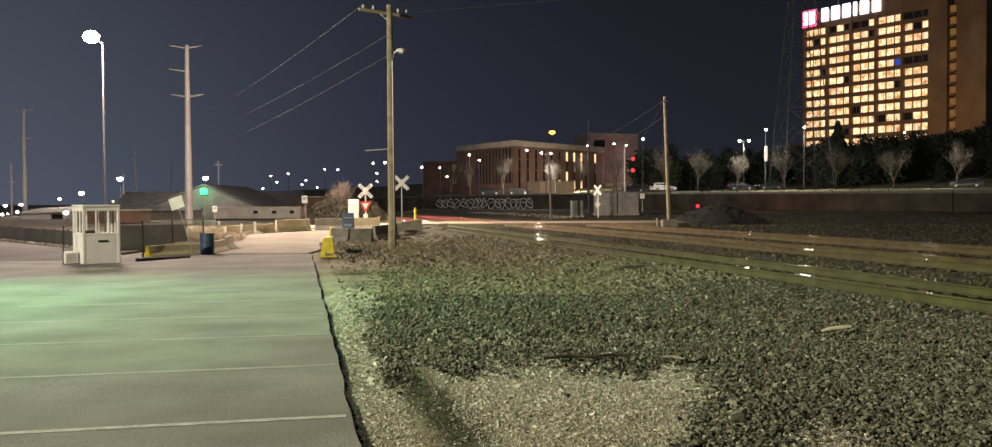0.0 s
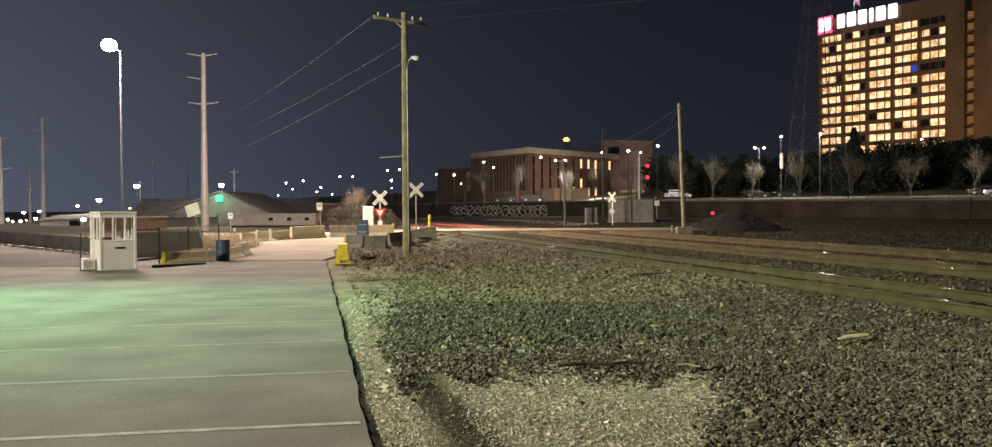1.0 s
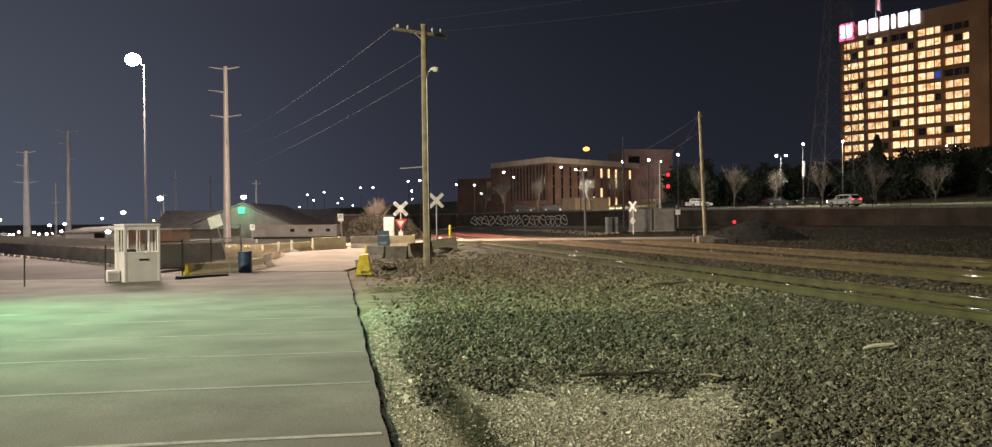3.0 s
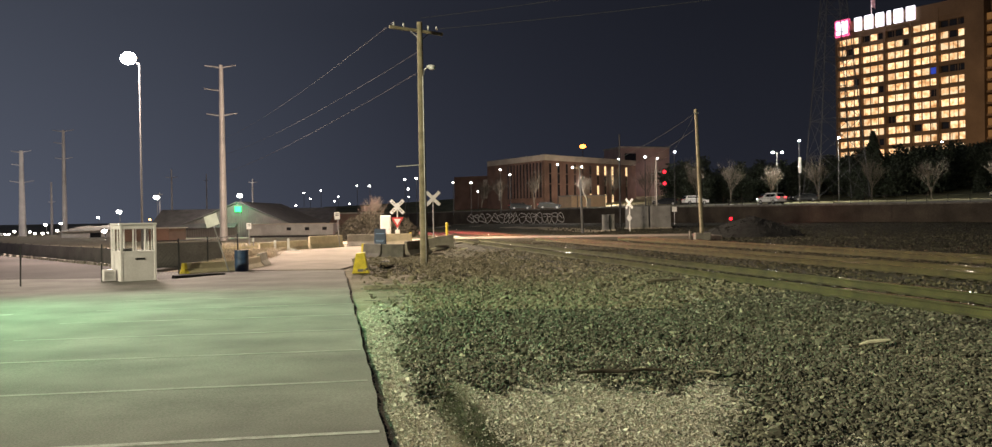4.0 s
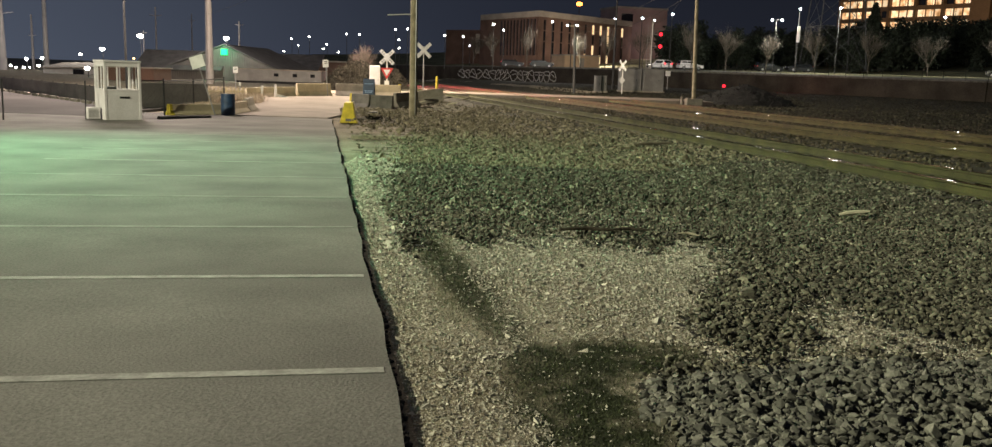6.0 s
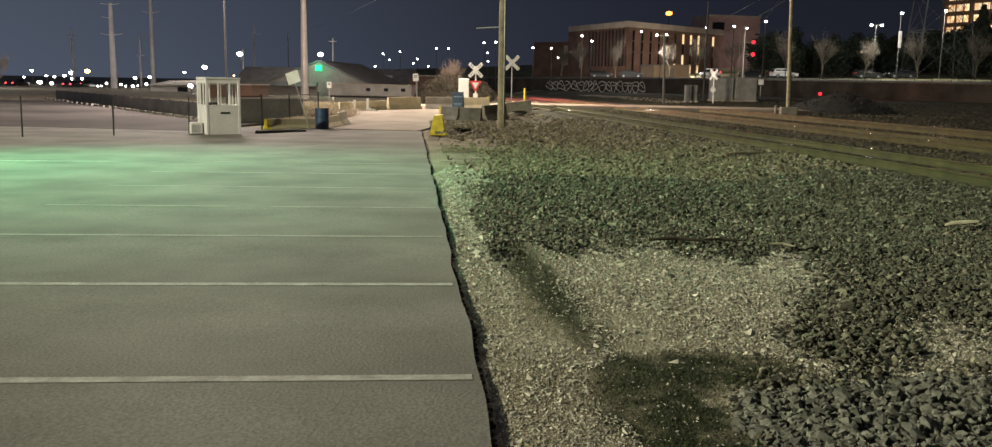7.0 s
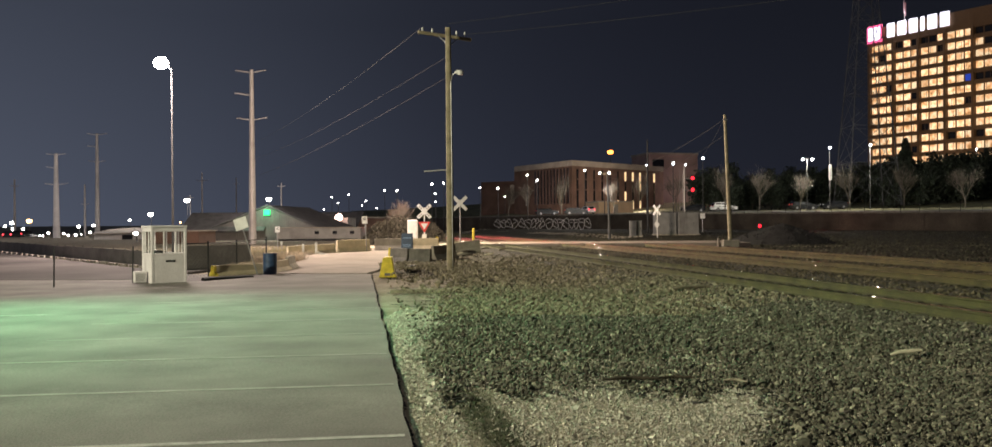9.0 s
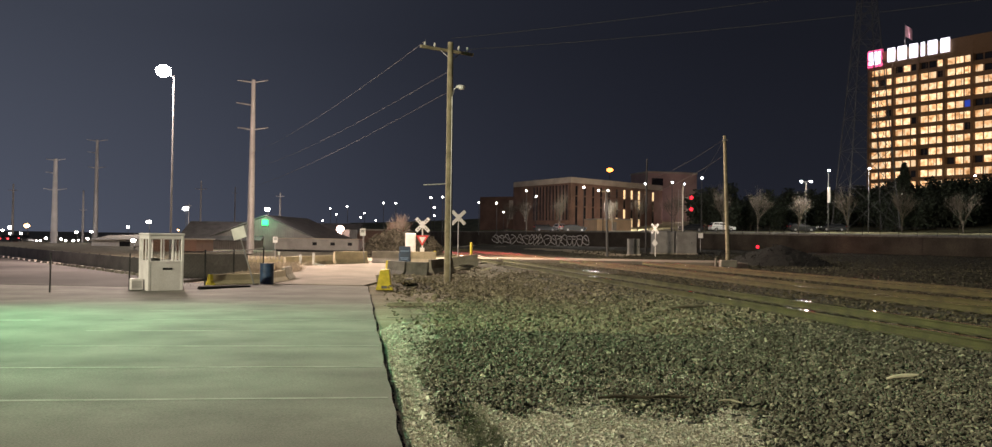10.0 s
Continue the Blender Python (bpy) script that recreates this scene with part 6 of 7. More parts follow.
def blade_cloud(n, seed, rx, ry, h):
    """Thin upright grass blades on an oval patch, leaning every way."""
    rnd = np.random.RandomState(seed)
    a, q = rnd.random(n) * 6.283, np.sqrt(rnd.random(n))
    foot = np.stack([rx * q * np.cos(a), ry * q * np.sin(a), np.zeros(n)], 1)
    tall = 0.72 * h * (0.45 + 0.75 * rnd.random(n)) * (1 - 0.35 * q * q)
    tip = foot + np.stack([rnd.normal(0, 0.16, n), rnd.normal(0, 0.16, n), tall], 1)
    wide = np.stack([np.cos(a * 7), np.sin(a * 7), np.zeros(n)], 1) * 0.011
    v = np.stack([foot - wide, foot + wide, tip + wide * 0.5, tip - wide * 0.5], 1).reshape(-1, 3)
    me = bpy.data.meshes.new("blades")
    me.from_pydata(v.tolist(), [], np.arange(4 * n).reshape(-1, 4).tolist())
    return me


def thickets():
    def heap(rx, ry, h):
        def f(rnd, n):
            a, q = rnd.random(n) * 6.283, np.sqrt(rnd.random(n))
            top = h * np.sqrt(np.maximum(0, 1 - q ** 2)) * (0.75 + 0.25 * np.sin(a * 4 + q * 7))
            return np.stack([rx * q * np.cos(a), ry * q * np.sin(a), top * rnd.random(n) ** 0.6], 1)
        return f
    for k, (x, y, rx, ry, h) in enumerate(((-13.8, 76, 2.2, 2.0, 2.7), (-11.3, 78, 1.6, 1.8, 2.1), (-15.8, 80, 1.8, 1.6, 2.2))):
        s = thing("thicket", "dark leafless thicket beside the tracks", "bush", (x, y, ground_z(x, y) - 0.1), 0, "thickets")
        part_mesh("brush", leaf_cloud(7000, 90 + k, heap(rx, ry, h), 0.20, 0.16), M_DARKBRUSH, s)
        bm = BM()
        rnd = random.Random(k)
        for _ in range(14):
            tube(bm, (rnd.uniform(-0.4, 0.4), rnd.uniform(-0.4, 0.4), 0), (rnd.uniform(-1, 1) * rx * 0.7, rnd.uniform(-1, 1) * ry * 0.6, h * rnd.uniform(0.6, 0.95)), 0.03, 0.01, 4)
        part("stems", bm, M_BARK, s)
    for k, (x, y, rx, ry, h) in enumerate(((-15.3, 46.5, 1.7, 3.2, 0.75), (-16.6, 52.5, 2.4, 3.0, 0.7), (-18.8, 58, 3.0, 3.0, 0.8), (-14.2, 40.0, 0.8, 2.2, 0.6), (-22.5, 62, 3.2, 3.0, 0.8))):
        s = thing("dry_grass", "tall dry straw-coloured grass beside the road", "grass", (x, y, ground_z(x, y) - 0.08), 0, "dry grass", "stuff")
        part_mesh("blades", blade_cloud(5200, 120 + k, rx, ry, h), M_STRAW, s)


def wall_fence():
    f = thing("street_railing", "thin metal railing along the retaining wall", "railing")
    for (x0, y0, z0), (x1, y1, z1) in zip(WALL, WALL[1:4]):
        L = math.hypot(x1 - x0, y1 - y0)
        n = round(L / 2.6)
        for i in range(n):
            t = i / n
            bm = BM()
            x, y, z = x0 + (x1 - x0) * t, y0 + (y1 - y0) * t, z0 + (z1 - z0) * t + 0.1
            tube(bm, (x, y, z), (x, y, z + 1.0), 0.03, 0.03, 5)
            part("post", bm, M_DARKSTEEL, f)
        for h in (0.55, 1.05):
            bm = BM()
            tube(bm, (x0, y0, z0 + h + 0.05), (x1, y1, z1 + h + 0.05), 0.022, 0.022, 5)
            part("rail", bm, M_DARKSTEEL, f)


def graffiti():
    """Plain pale strokes sprayed on the wall."""
    g = thing("spray_paint", "pale sprayed strokes on the retaining wall", "graffiti")
    rnd = random.Random(9)
    (x0, y0, z0), (x1, y1, z1) = WALL[3], WALL[4]
    ang = math.degrees(math.atan2(y1 - y0, x1 - x0))
    d = Vector((x1 - x0, y1 - y0)).normalized()
    nx, ny = -d.y, d.x
    if ny > 0:
        nx, ny = -nx, -ny
    L = math.hypot(x1 - x0, y1 - y0)
    for s0, s1 in ((0.23, 0.45), (0.47, 0.60), (0.62, 0.73)):
        s = s0 * L
        while s < s1 * L:
            w, tall = rnd.uniform(1.3, 2.3), rnd.uniform(1.5, 2.0)
            t = (s + w / 2) / L
            c = Vector((x0 + (x1 - x0) * t + nx * 0.20, y0 + (y1 - y0) * t + ny * 0.20, 1.55))
            bend, lean, gap = rnd.uniform(0.1, 0.35), rnd.uniform(-0.3, 0.3), rnd.uniform(0.0, 0.9)
            pts = []
            for k in range(15):
                a = gap + (6.283 - gap) * k / 14
                r = 1 + bend * math.sin(3 * a + lean * 9)
                u, v = 0.5 * w * r * math.cos(a), 0.5 * tall * r * math.sin(a)
                pts.append(c + Vector((d.x * (u + lean * v), d.y * (u + lean * v), v)))
            part("stroke", pipe(BM(), pts, 0.085, 4), M_SPRAY, g)
            part("stroke", pipe(BM(), [c + Vector((d.x * q * 0.25 * w, d.y * q * 0.25 * w, q * lean * 1.4 + 0.2)) for q in (-1, 0, 1)], 0.07, 4), M_SPRAY, g)
            s += w * 0.9


M_SPRAY = material("pale_spray_paint", (0.72, 0.70, 0.66), 0.8, vary=0.4, scale=1.5, fine=8, bump=0.0)


def flag():
    f = thing("roof_flag", "pale flag on a pole above the tower roof", "flag", (130.9, 336.5, 73))
    bm = BM()
    tube(bm, (0, 0, 0), (0, 0, 11.0), 0.15, 0.1, 6)
    part("pole", bm, M_STEELPOLE, f)
    cloth = BM()
    n = 8
    rowa = [(0.1 + 0.33 * i, 0.45 * math.sin(i * 1.1), 10.8 - 0.25 * i) for i in range(n)]
    va = [cloth.verts.new(p) for p in rowa]
    vb = [cloth.verts.new((p[0], p[1] + 0.05, p[2] - 4.2)) for p in rowa]
    for i in range(n - 1):
        cloth.faces.new((va[i], va[i + 1], vb[i + 1], vb[i]))
    bmesh.ops.solidify(cloth, geom=cloth.faces[:], thickness=0.04)
    return part("cloth", cloth, M_FLAG, f, "pale pinkish flag cloth")


M_FLAG = material("pale_flag_cloth", (0.75, 0.5, 0.55), 0.8, vary=0.2, scale=0.8, fine=4, bump=0.0, emit=(0.8, 0.5, 0.6), strength=0.0)

lamps()
poles()
brick_office()
sheds()
terrace_cars()
bare_trees()
dark_woods()
thickets()
wall_fence()
graffiti()
flag_cloth = flag()
def box_truck():
    """A truck with bright cab lights that pulls out beyond the warehouse."""
    t = thing("box_truck", "white box truck with bright cab lights", "truck", (-46, 139, -0.4), 0, "moving traffic")
    bm = BM()
    box(bm, (0, 4.0, 1.95), (2.4, 5.6, 2.5), bevel=0.06)
    part("cargo_box", bm, M_TRAILER, t)
    bm = BM()
    box(bm, (0, 0.1, 1.25), (2.1, 1.9, 1.7), bevel=0.2)
    cab = part("cab", bm, M_CARPAINT, t)
    bm = BM()
    box(bm, (0, -0.86, 1.65), (1.8, 0.06, 0.6), rx=-8)
    part("windscreen", bm, M_CARGLASS, cab)
    for x in (-0.55, 0.55):
        bm = BM()
        ball(bm, (x * 0.3, -0.9, 2.75 + x * 0.9), 0.62, 2, (1, 0.6, 0.85))
        part("cab_light", bm, G_HEAD, cab, "glaring cab light")
    for y in (0.1, 5.4):
        for x in (-0.95, 0.95):
            bm = BM()
            tube(bm, (x - 0.12, y, 0.42), (x + 0.12, y, 0.42), 0.42, 0.42, 16)
            w = part("wheel", bm, M_BLACK, t, "black tyre")
            bm = BM()
            e = x + (0.125 if x > 0 else -0.125)
            tube(bm, (e - 0.012, y, 0.42), (e + 0.012, y, 0.42), 0.22, 0.22, 10)
            part("rim", bm, M_GALV, w)
    bm = BM()
    box(bm, (0, 3, 0.62), (1.0, 7.2, 0.2))
    part("chassis", bm, M_BLACK, t)
    return t


G_HEAD = glow("cab_light_lens", (1.0, 0.62, 0.50), 14)
for cx, cy, turn in ((-104.8, 168, 84), (-108.5, 170, 88), (-103.0, 161, 95), (-114.0, 160, 90), (-118.0, 166, 90), (-122.5, 172, 86)):
    car((cx, cy, -0.75), turn, M_DARKCAR, "dark car with red tail lamps on the far street", False, True, False, "distant traffic")
moving_truck = box_truck()
moving_car = car((50, 112, 2.6), 115, M_CARPAINT, "white SUV driving along the street with tail lamps on", True, True, True, "moving traffic")

# ---- loose stones ----
def inside(poly, x, y):
    r = np.zeros(x.shape, bool)
    n = len(poly)
    for i in range(n):
        (x0, y0), (x1, y1) = poly[i], poly[(i + 1) % n]
        if y0 == y1:
            continue
        c = ((y0 > y) != (y1 > y)) & (x < (x1 - x0) * (y - y0) / (y1 - y0) + x0)
        r ^= c
    return r


BARE = [[(-1.15, 10.2), (-0.78, 10.1), (0.33, 10.3), (1.46, 10.3), (2.6, 10.2), (1.98, 7.8), (1.6, 6.5), (1.75, 5.9), (1.5, 5.6), (0.95, 5.2), (0.73, 4.75), (0.88, 4.4), (0.88, 3.2), (-2.0, 3.2)],
        [(2.49, 7.58), (2.89, 7.61), (3.0, 6.8), (3.24, 6.5), (3.5, 6.2), (3.3, 5.85), (3.0, 5.8), (2.35, 5.8), (1.81, 5.5), (1.43, 5.55), (2.08, 6.4)],
        [(-10, 37), (-4.6, 37), (-3.4, 30), (-2.74, 23.3), (-2.0, 17), (-1.9, 12.8), (-1.0, 9.9), (-2.6, 9.5)]]
RUTS = [[(-1.24, 10.5), (-0.78, 10.1), (-0.57, 9.0), (-0.31, 7.65), (0.0, 6.45), (0.0, 6.0), (-0.2, 6.1), (-0.53, 6.75), (-0.65, 7.6), (-0.96, 8.7)],
        [(-0.02, 5.5), (0.2, 5.95), (0.8, 6.1), (1.35, 6.0), (1.3, 5.6), (0.9, 5.3), (0.75, 5.0), (0.86, 4.5), (0.88, 3.2), (0.35, 3.2), (0.22, 4.5), (0.0, 4.9)]]
HEAP = [(3.9, 5.9), (2.13, 5.72), (1.53, 5.38), (0.86, 5.12), (0.76, 4.62), (0.92, 4.42), (0.95, 3.2), (3.9, 3.2)]


def wobble(x, y):
    return 0.35 * np.sin(x * 2.1 + y * 0.7) + 0.25 * np.sin(x * 0.9 - y * 1.9 + 1) + 0.2 * np.sin(x * 4.7 + y * 3.1)


def thinning(x, y):
    """How thick the stones lie, from 0.3 to 1."""
    patchy = 0.82 + 0.45 * wobble(x * 1.3 + 2, y * 0.8) + 0.2 * np.sin(x * 7.1 + y * 2.3)
    worn = np.exp(-((x - 0.5) / 1.5) ** 2 - ((y - 11.8) / 1.7) ** 2)
    return np.clip(np.where(y < 5.6, 1.0, patchy) - 0.75 * worn, 0.28, 1.0)


def on_ballast(x, y):
    right = x < 7.72 - 0.252 * (y - 12.3) - 0.93
    left = x > 0.43 - 0.223 * y + 0.45
    bare = np.zeros(x.shape, bool)
    jit = np.random.RandomState(len(x) % 1000 + 3)
    soft = 0.06 + 0.022 * y
    wx, wy = x + wobble(x, y) * 0.2 + jit.normal(0, 1, len(x)) * soft * 0.6, y + (wobble(y, x) * 0.15 + wobble(x * 1.9, y * 0.4) * np.clip((y - 7) / 5, 0, 1) * 0.45 + 0.3 * np.sin(x * 6.3 + 1) * np.sin(x * 2.9) * np.clip((y - 6) / 4, 0, 1)) + jit.normal(0, 1, len(x)) * soft
    for k, p in enumerate(BARE):
        bare |= inside(p, wx, wy) & (jit.random_sample(len(x)) > (0.0, 0.04, 0.05)[k])
    return right & left & ~bare & (y < 43.5 + 2 * wobble(x, y))


def stone_mesh(centres, sizes, seed, name, mat, parent=None, faces8=False, faces4=False):
    """Angular stones, one jittered solid each, joined in one mesh."""
    rnd = np.random.RandomState(seed)
    if faces4:
        base = np.array([(1, 1, 1), (1, -1, -1), (-1, 1, -1), (-1, -1, 1)], float) * 0.75
        tri = np.array([(0, 1, 2), (0, 3, 1), (0, 2, 3), (1, 3, 2)])
    elif faces8:
        base = np.array([(1, 0, 0), (-1, 0, 0), (0, 1, 0), (0, -1, 0), (0, 0, 1), (0, 0, -1)], float)
        tri = np.array([(0, 2, 4), (2, 1, 4), (1, 3, 4), (3, 0, 4), (2, 0, 5), (1, 2, 5), (3, 1, 5), (0, 3, 5)])
    else:
        g = (1 + 5 ** 0.5) / 2
        base = np.array([(-1, g, 0), (1, g, 0), (-1, -g, 0), (1, -g, 0), (0, -1, g), (0, 1, g), (0, -1, -g), (0, 1, -g), (g, 0, -1), (g, 0, 1), (-g, 0, -1), (-g, 0, 1)], float) * 0.55
        tri = np.array([(0, 11, 5), (0, 5, 1), (0, 1, 7), (0, 7, 10), (0, 10, 11), (1, 5, 9), (5, 11, 4), (11, 10, 2), (10, 7, 6), (7, 1, 8),
                        (3, 9, 4), (3, 4, 2), (3, 2, 6), (3, 6, 8), (3, 8, 9), (4, 9, 5), (2, 4, 11), (6, 2, 10), (8, 6, 7), (9, 8, 1)])
    n, m = len(centres), len(base)
    q = rnd.normal(size=(n, 4))
    q /= np.linalg.norm(q, axis=1)[:, None]
    w, x, y, z = q.T
    R = np.stack([1 - 2 * (y * y + z * z), 2 * (x * y - z * w), 2 * (x * z + y * w), 2 * (x * y + z * w), 1 - 2 * (x * x + z * z), 2 * (y * z - x * w), 2 * (x * z - y * w), 2 * (y * z + x * w), 1 - 2 * (x * x + y * y)], 1).reshape(n, 3, 3)
    stretch = rnd.uniform(0.5, 1.3, (n, 1, 3))
    v = (base[None] * (1 + rnd.uniform(-0.3, 0.2, (n, m, 1))) + rnd.uniform(-0.32, 0.32, (n, m, 3))) * stretch
    v = np.einsum("nij,nmj->nmi", R, v) * sizes[:, None, None]
    v[:, :, 2] *= 0.78
    v = (v + centres[:, None, :]).reshape(-1, 3)
    f = (tri[None] + (np.arange(n) * m)[:, None, None]).reshape(-1, 3)
    me = bpy.data.meshes.new(name)
    me.vertices.add(len(v))
    me.vertices.foreach_set("co", v.astype(np.float32).ravel())
    me.loops.add(f.size)
    me.loops.foreach_set("vertex_index", f.astype(np.int32).ravel())
    me.polygons.add(len(f))
    me.polygons.foreach_set("loop_start", np.arange(0, f.size, 3, dtype=np.int32))
    me.update()
    me.validate()
    me.shade_flat()
    return part_mesh(name, me, mat, parent)


def ground_zs(x, y):
    return np.array([ground_z(a, b) + 0.025 * noise.noise((a * 0.7, b * 0.7, 0)) for a, b in zip(x, y)]) - 0.05


def bank_zs(x, y):
    """The ground with the shoulder of the near track on it."""
    o = (x - 7.72 + 0.252 * (y - 12.3)) / 1.031
    return np.maximum(ground_zs(x, y), np.interp(o, [-2.7, -2.0, -1.0], [-0.12, 0.12, 0.195]) - 0.03)


def ballast():
    root = None
    rnd = np.random.RandomState(17)
    # bands by distance: y range, stones per square metre, size
    bands = [(3.4, 7.5, 1750, 0.0190), (7.5, 12, 1300, 0.0205), (12, 18, 620, 0.028), (18, 26, 250, 0.039), (26, 46, 85, 0.052), (-6, 3.4, 330, 0.032)]
    made = []
    for k, (y0, y1, dens, size) in enumerate(bands):
        xa, xb = 0.43 - 0.223 * y1, min(10.5, 7.72 - 0.252 * (y0 - 12.3) - 0.9, 0.66 * y1 + 1 if k < 5 else 10.5)
        n = int((y1 - y0) * (xb - xa) * dens)
        x, y = rnd.uniform(xa, xb, n), rnd.uniform(y0, y1, n)
        keep = on_ballast(x, y) & (rnd.random_sample(n) < thinning(x, y)) & ~inside(HEAP, x, y)
        x, y = x[keep], y[keep]
        s = size * np.exp(rnd.normal(0, 0.32, len(x)))
        z = bank_zs(x, y) + 0.008 + rnd.uniform(0, 0.038, len(x))
        made.append((np.stack([x, y, z], 1), s))
    # the heap of large stones tipped on the gravel
    n = 15000
    x, y = rnd.uniform(0.7, 3.9, n), rnd.uniform(3.2, 5.9, n)
    keep = inside(HEAP, x + wobble(x * 3, y * 3) * 0.06, y + wobble(y * 2, x * 3) * 0.08)
    x, y = x[keep], y[keep]
    s = 0.0235 * np.exp(rnd.normal(0, 0.3, len(x)))
    rise = np.clip((x - 0.8) / 1.2, 0, 1) * np.clip((5.9 - y) / 0.8, 0, 1)
    heap_c = np.stack([x, y, ground_zs(x, y) + 0.015 + rise * rnd.uniform(0, 0.11, len(x))], 1)
    order = np.argsort(-heap_c[:, 2] - 0.02 * heap_c[:, 1])
    pick, rest = order[:300], order[300:]
    near_c, near_s = heap_c, s
    root = stone_mesh(near_c[rest], near_s[rest], 4, "stone_heap", M_HEAP)
    tagged(root, "heap of large angular grey ballast stones tipped on gravel", "stones", kind="stuff")
    c, s = made[0]
    ob = stone_mesh(c, s, 5, "ballast_stones", M_BALLAST)
    tagged(ob, "loose angular grey ballast stones beside the tracks", "stones", kind="stuff")
    for k in range(1, len(bands)):
        c, s = made[k]
        ob = stone_mesh(c, s, 5 + k, "ballast_stones", M_FARBALLAST if 3 <= k < 5 else M_BALLAST, None, faces8=k >= 2)
        tagged(ob, "loose angular grey ballast stones beside the tracks", "stones", kind="stuff")
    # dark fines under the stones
    # sheet of fines under the stones; its near colour holds the gaps' shade
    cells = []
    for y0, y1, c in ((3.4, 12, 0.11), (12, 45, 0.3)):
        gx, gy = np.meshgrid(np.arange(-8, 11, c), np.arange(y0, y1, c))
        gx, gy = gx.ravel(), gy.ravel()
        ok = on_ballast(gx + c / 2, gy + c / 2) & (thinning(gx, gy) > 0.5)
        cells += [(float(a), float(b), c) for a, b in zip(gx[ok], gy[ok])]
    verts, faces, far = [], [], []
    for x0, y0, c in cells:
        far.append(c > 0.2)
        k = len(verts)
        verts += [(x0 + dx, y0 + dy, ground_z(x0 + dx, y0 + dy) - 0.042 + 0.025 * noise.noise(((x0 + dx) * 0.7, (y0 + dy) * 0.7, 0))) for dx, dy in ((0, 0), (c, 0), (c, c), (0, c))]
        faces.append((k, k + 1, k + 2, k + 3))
    fines = raw("fines_gap_shade", verts, faces, M_GAPSHADE)
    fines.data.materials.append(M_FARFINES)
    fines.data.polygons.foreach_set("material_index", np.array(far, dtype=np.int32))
    tagged(fines, "sheet under the ballast stones, gap shade in its near colour", "gravel", kind="stuff")
    shapes = []
    for k in range(12):
        ob = stone_mesh(np.zeros((1, 3)), np.ones(1), 70 + k, "stone", M_STONE)
        shapes.append(ob.data)
        bpy.data.objects.remove(ob)
    for i, p in enumerate(pick):
        ob = new("stone", shapes[i % 12])
        ob.parent = root
        ob.matrix_basis = pose(*near_c[p], 0, 0, (i * 47) % 360) @ Matrix.Diagonal((near_s[p], near_s[p], near_s[p], 1))
    # stones between the rails and on the bank
    n = 16000
    y = rnd.uniform(6, 60, n) ** 1.0
    o = rnd.uniform(-0.65, 9.0, n)
    x = 7.72 - 0.252 * (y - 12.3) + o * 1.031
    z = np.where((np.abs(o) < 0.75) | (np.abs(o - 5.2) < 0.75), 0.14, 0.17) + rnd.uniform(-0.02, 0.03, n)
    keep = (np.abs(np.abs(o) - 0.7535) > 0.12) & (np.abs(np.abs(o - 5.2) - 0.7535) > 0.12)
    s = rnd.uniform(0.035, 0.07, n)
    ob = stone_mesh(np.stack([x, y, z], 1)[keep], s[keep], 31, "track_stones", M_TRACKSTONE, None, True)
    tagged(ob, "dark ballast stones between the rails and ties", "stones", kind="stuff")
    # loose lumps on the cinder field
    n = 15000
    y = 24 + 76 * rnd.random_sample(n) ** 1.3
    x = 7.72 - 0.252 * (y - 12.3) + 9.5 + rnd.random_sample(n) * (0.62 * y - 4)
    z = np.array([ground_z(a, b) for a, b in zip(x, y)])
    ob = stone_mesh(np.stack([x, y, z], 1), rnd.uniform(0.04, 0.11, n), 33, "cinder_lumps", M_CINDERLUMP, None, True)
    tagged(ob, "dark olive lumps scattered on the cinder ground", "stones", kind="stuff")
    # brown rubble on the bank round the pole
    n = 5200
    x, y = rnd.uniform(-8, 4, n), rnd.uniform(32.5, 58, n)
    keep = (x > 0.43 - 0.223 * y + 0.6 + np.where(y > 37, 1.6, 0)) & (x < 7.72 - 0.252 * (y - 12.3) - 1.8)
    x, y = x[keep], y[keep]
    s = 0.045 * np.exp(rnd.normal(0, 0.4, len(x)))
    ob = stone_mesh(np.stack([x, y, ground_zs(x, y) + 0.02], 1), s, 52, "rubble", M_RUBBLE, None, True)
    tagged(ob, "brown rubble and clods on the dirt bank", "rubble", kind="stuff")
    # fine pebbles on the bare gravel
    n = 330000
    y = 3.4 + 17 * rnd.random(n) ** 1.45
    x = rnd.uniform(-3.6, 3.6, n)
    keep = (x > 0.43 - 0.223 * y + 0.06) & ~(on_ballast(x, y) & (rnd.random(n) < 0.25 + 0.6 * thinning(x, y)))
    for rut, bare in zip(RUTS, (0.88, 0.93)):
        keep &= ~(inside(rut, x + wobble(x * 2, y * 2) * 0.1, y + wobble(y, x) * 0.2) & (rnd.random(n) < bare))
    x, y = x[keep], y[keep]
    s = (0.0036 + 0.00042 * y) * np.exp(rnd.normal(0, 0.5, len(x)))
    z = ground_zs(x, y) + 0.003
    ob = stone_mesh(np.stack([x, y, z], 1), s, 44, "pebbles", M_PEBBLE, None, False, True)
    tagged(ob, "pale fine pebbles on sandy gravel", "stones", kind="stuff")
    # short dark moss and grass in the damp ruts
    n = 60000
    x, y = rnd.uniform(-1.4, 1.5, n), rnd.uniform(3.3, 10.6, n)
    keep = np.zeros(n, bool)
    for rut in RUTS:
        keep |= inside(rut, x + rnd.normal(0, 0.09, n), y + rnd.normal(0, 0.14, n))
    x, y = x[keep], y[keep]
    n = len(x)
    foot = np.stack([x, y, ground_zs(x, y)], 1)
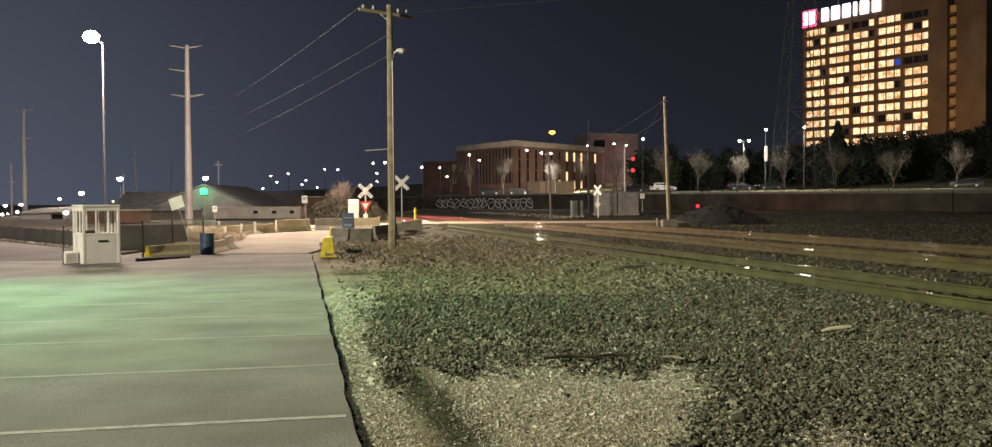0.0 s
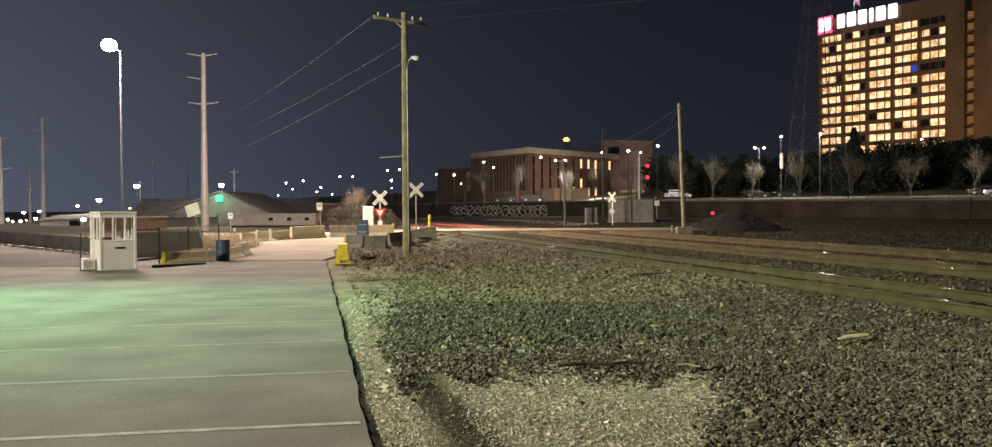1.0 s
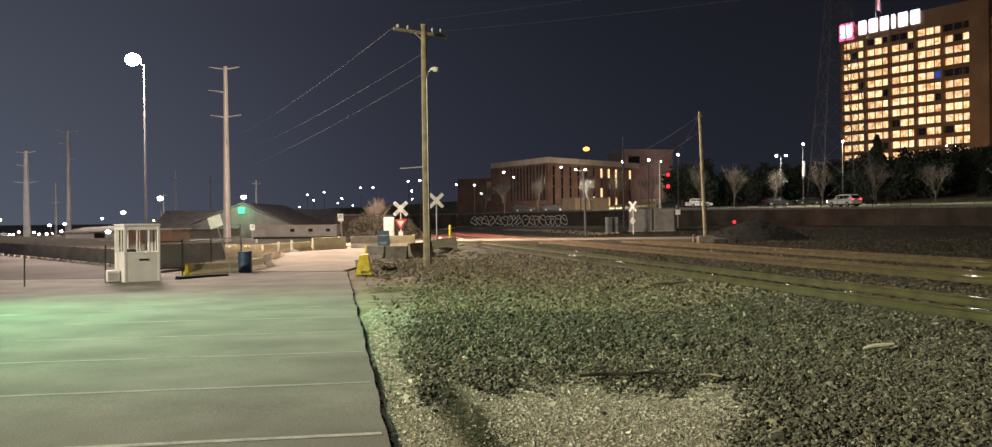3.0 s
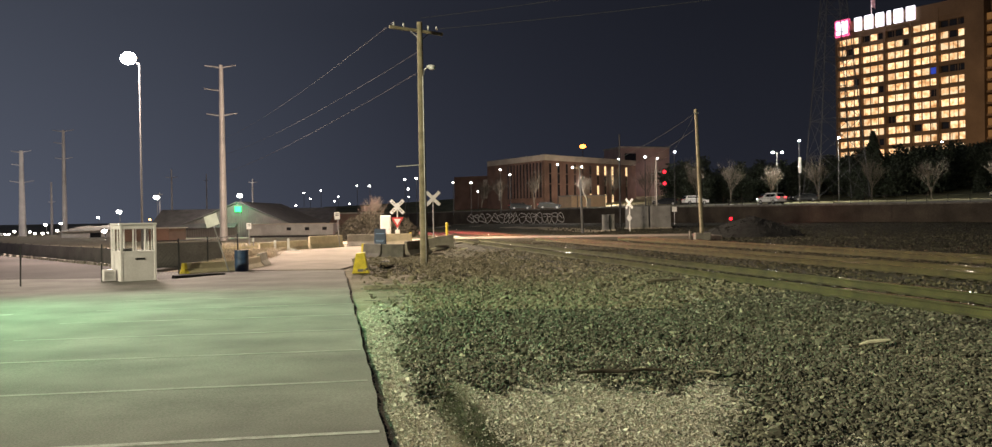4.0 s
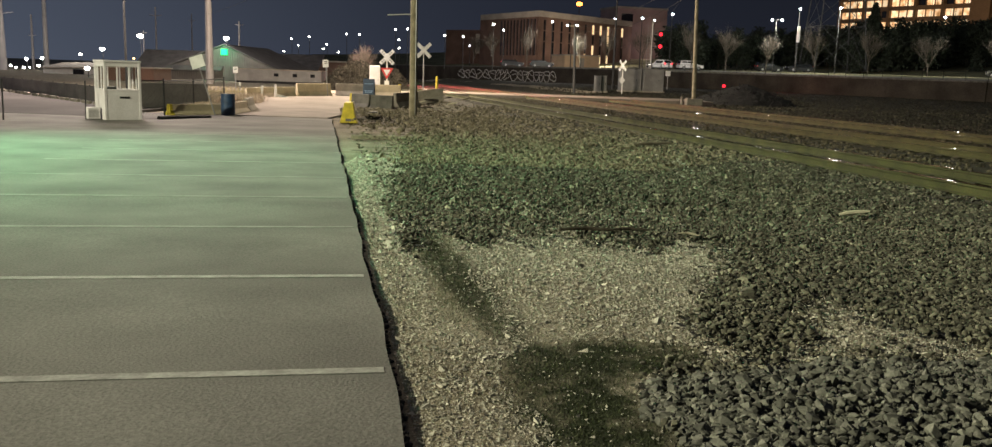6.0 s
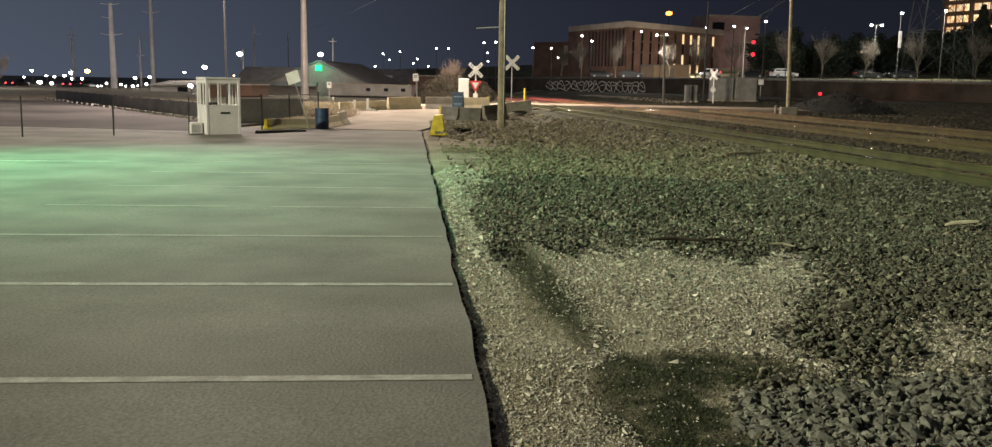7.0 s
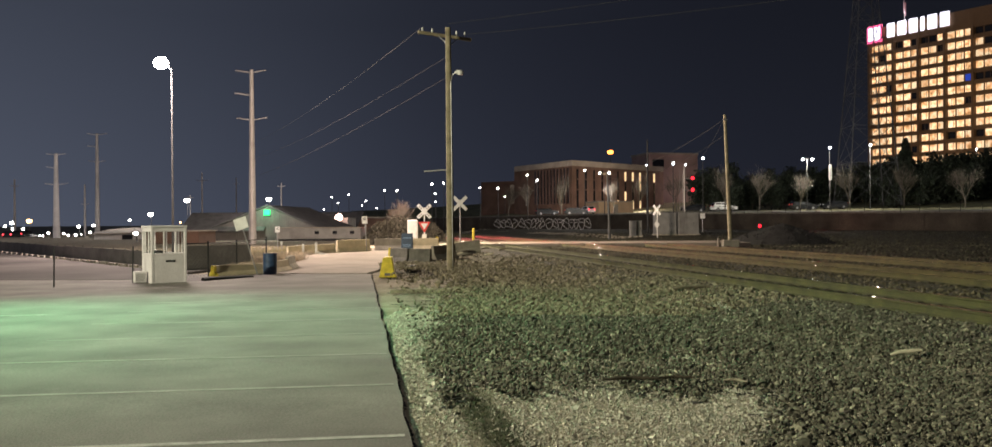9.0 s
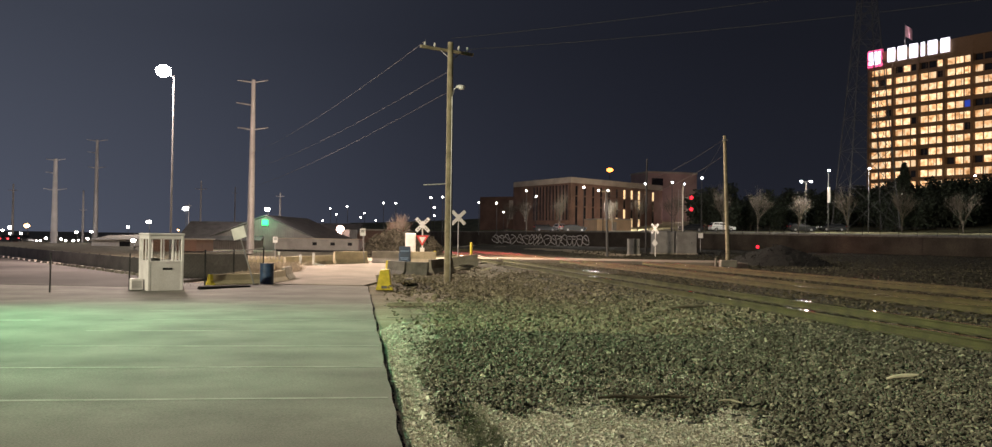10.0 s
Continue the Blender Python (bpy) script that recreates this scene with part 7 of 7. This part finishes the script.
    tip = foot + np.stack([rnd.normal(0.004, 0.012, n), rnd.normal(0, 0.012, n), rnd.uniform(0.008, 0.026, n)], 1)
    a = rnd.random_sample(n) * 6.283
    wide = np.stack([np.cos(a), np.sin(a), np.zeros(n)], 1) * 0.0032
    me = bpy.data.meshes.new("moss")
    me.from_pydata(np.stack([foot - wide, foot + wide, tip], 1).reshape(-1, 3).tolist(), [], np.arange(3 * n).reshape(-1, 3).tolist())
    tagged(part_mesh("moss", me, M_MOSS), "short dark moss and grass in damp ruts", "moss", kind="stuff")


# near-black stands in for the shade between the stones
M_GAPSHADE = material("near_black_gap_shade", (0.030, 0.027, 0.018), 0.95, vary=0.5, scale=3, fine=60, bump=0.8, second=(0.010, 0.009, 0.006), detail_dist=0.02)
M_MOSS = island_tint(material("dark_damp_moss", (0.062, 0.072, 0.030), 0.95, vary=0.4, scale=5, fine=40, bump=0.0), 0.6)
M_CINDERLUMP = island_tint(material("dark_cinder_lump", (0.05, 0.047, 0.029), 0.95, vary=0.4, scale=9, fine=40, bump=0.2), 0.7)
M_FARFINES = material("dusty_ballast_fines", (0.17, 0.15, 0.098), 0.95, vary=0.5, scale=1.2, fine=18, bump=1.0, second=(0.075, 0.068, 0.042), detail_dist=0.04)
M_TRACKSTONE = island_tint(material("dark_track_stone", (0.115, 0.10, 0.06), 0.9, vary=0.4, scale=9, fine=80, bump=0.2), 0.6)

ballast()


# ---- what moves ----
def motions():
    rows = []
    for t in (0, 2, 4, 6, 8, 10):
        x, y = 49.9 - 6.06 * (t - 2), 112 + 12.57 * (t - 2)
        rows.append((t, pose(x, y, terrace_z(x, y) + 0.09, 0, 0, 115.7)))
    walk(moving_car, rows)
    walk(moving_truck, [(t, pose(x, 139, -0.4, 0, 0, 0)) for t, x in ((0, -47.0), (6.5, -39.5), (7.4, -35.3), (8.5, -34.6), (10, -33.9))])
    walk(flag_cloth, [(t, pose(0, 0, 0, 0, 0, a)) for t, a in ((0, 20), (2, -15), (4, 25), (6, -10), (8, 35), (9, 60), (9.5, 20), (10, -20))])


motions()
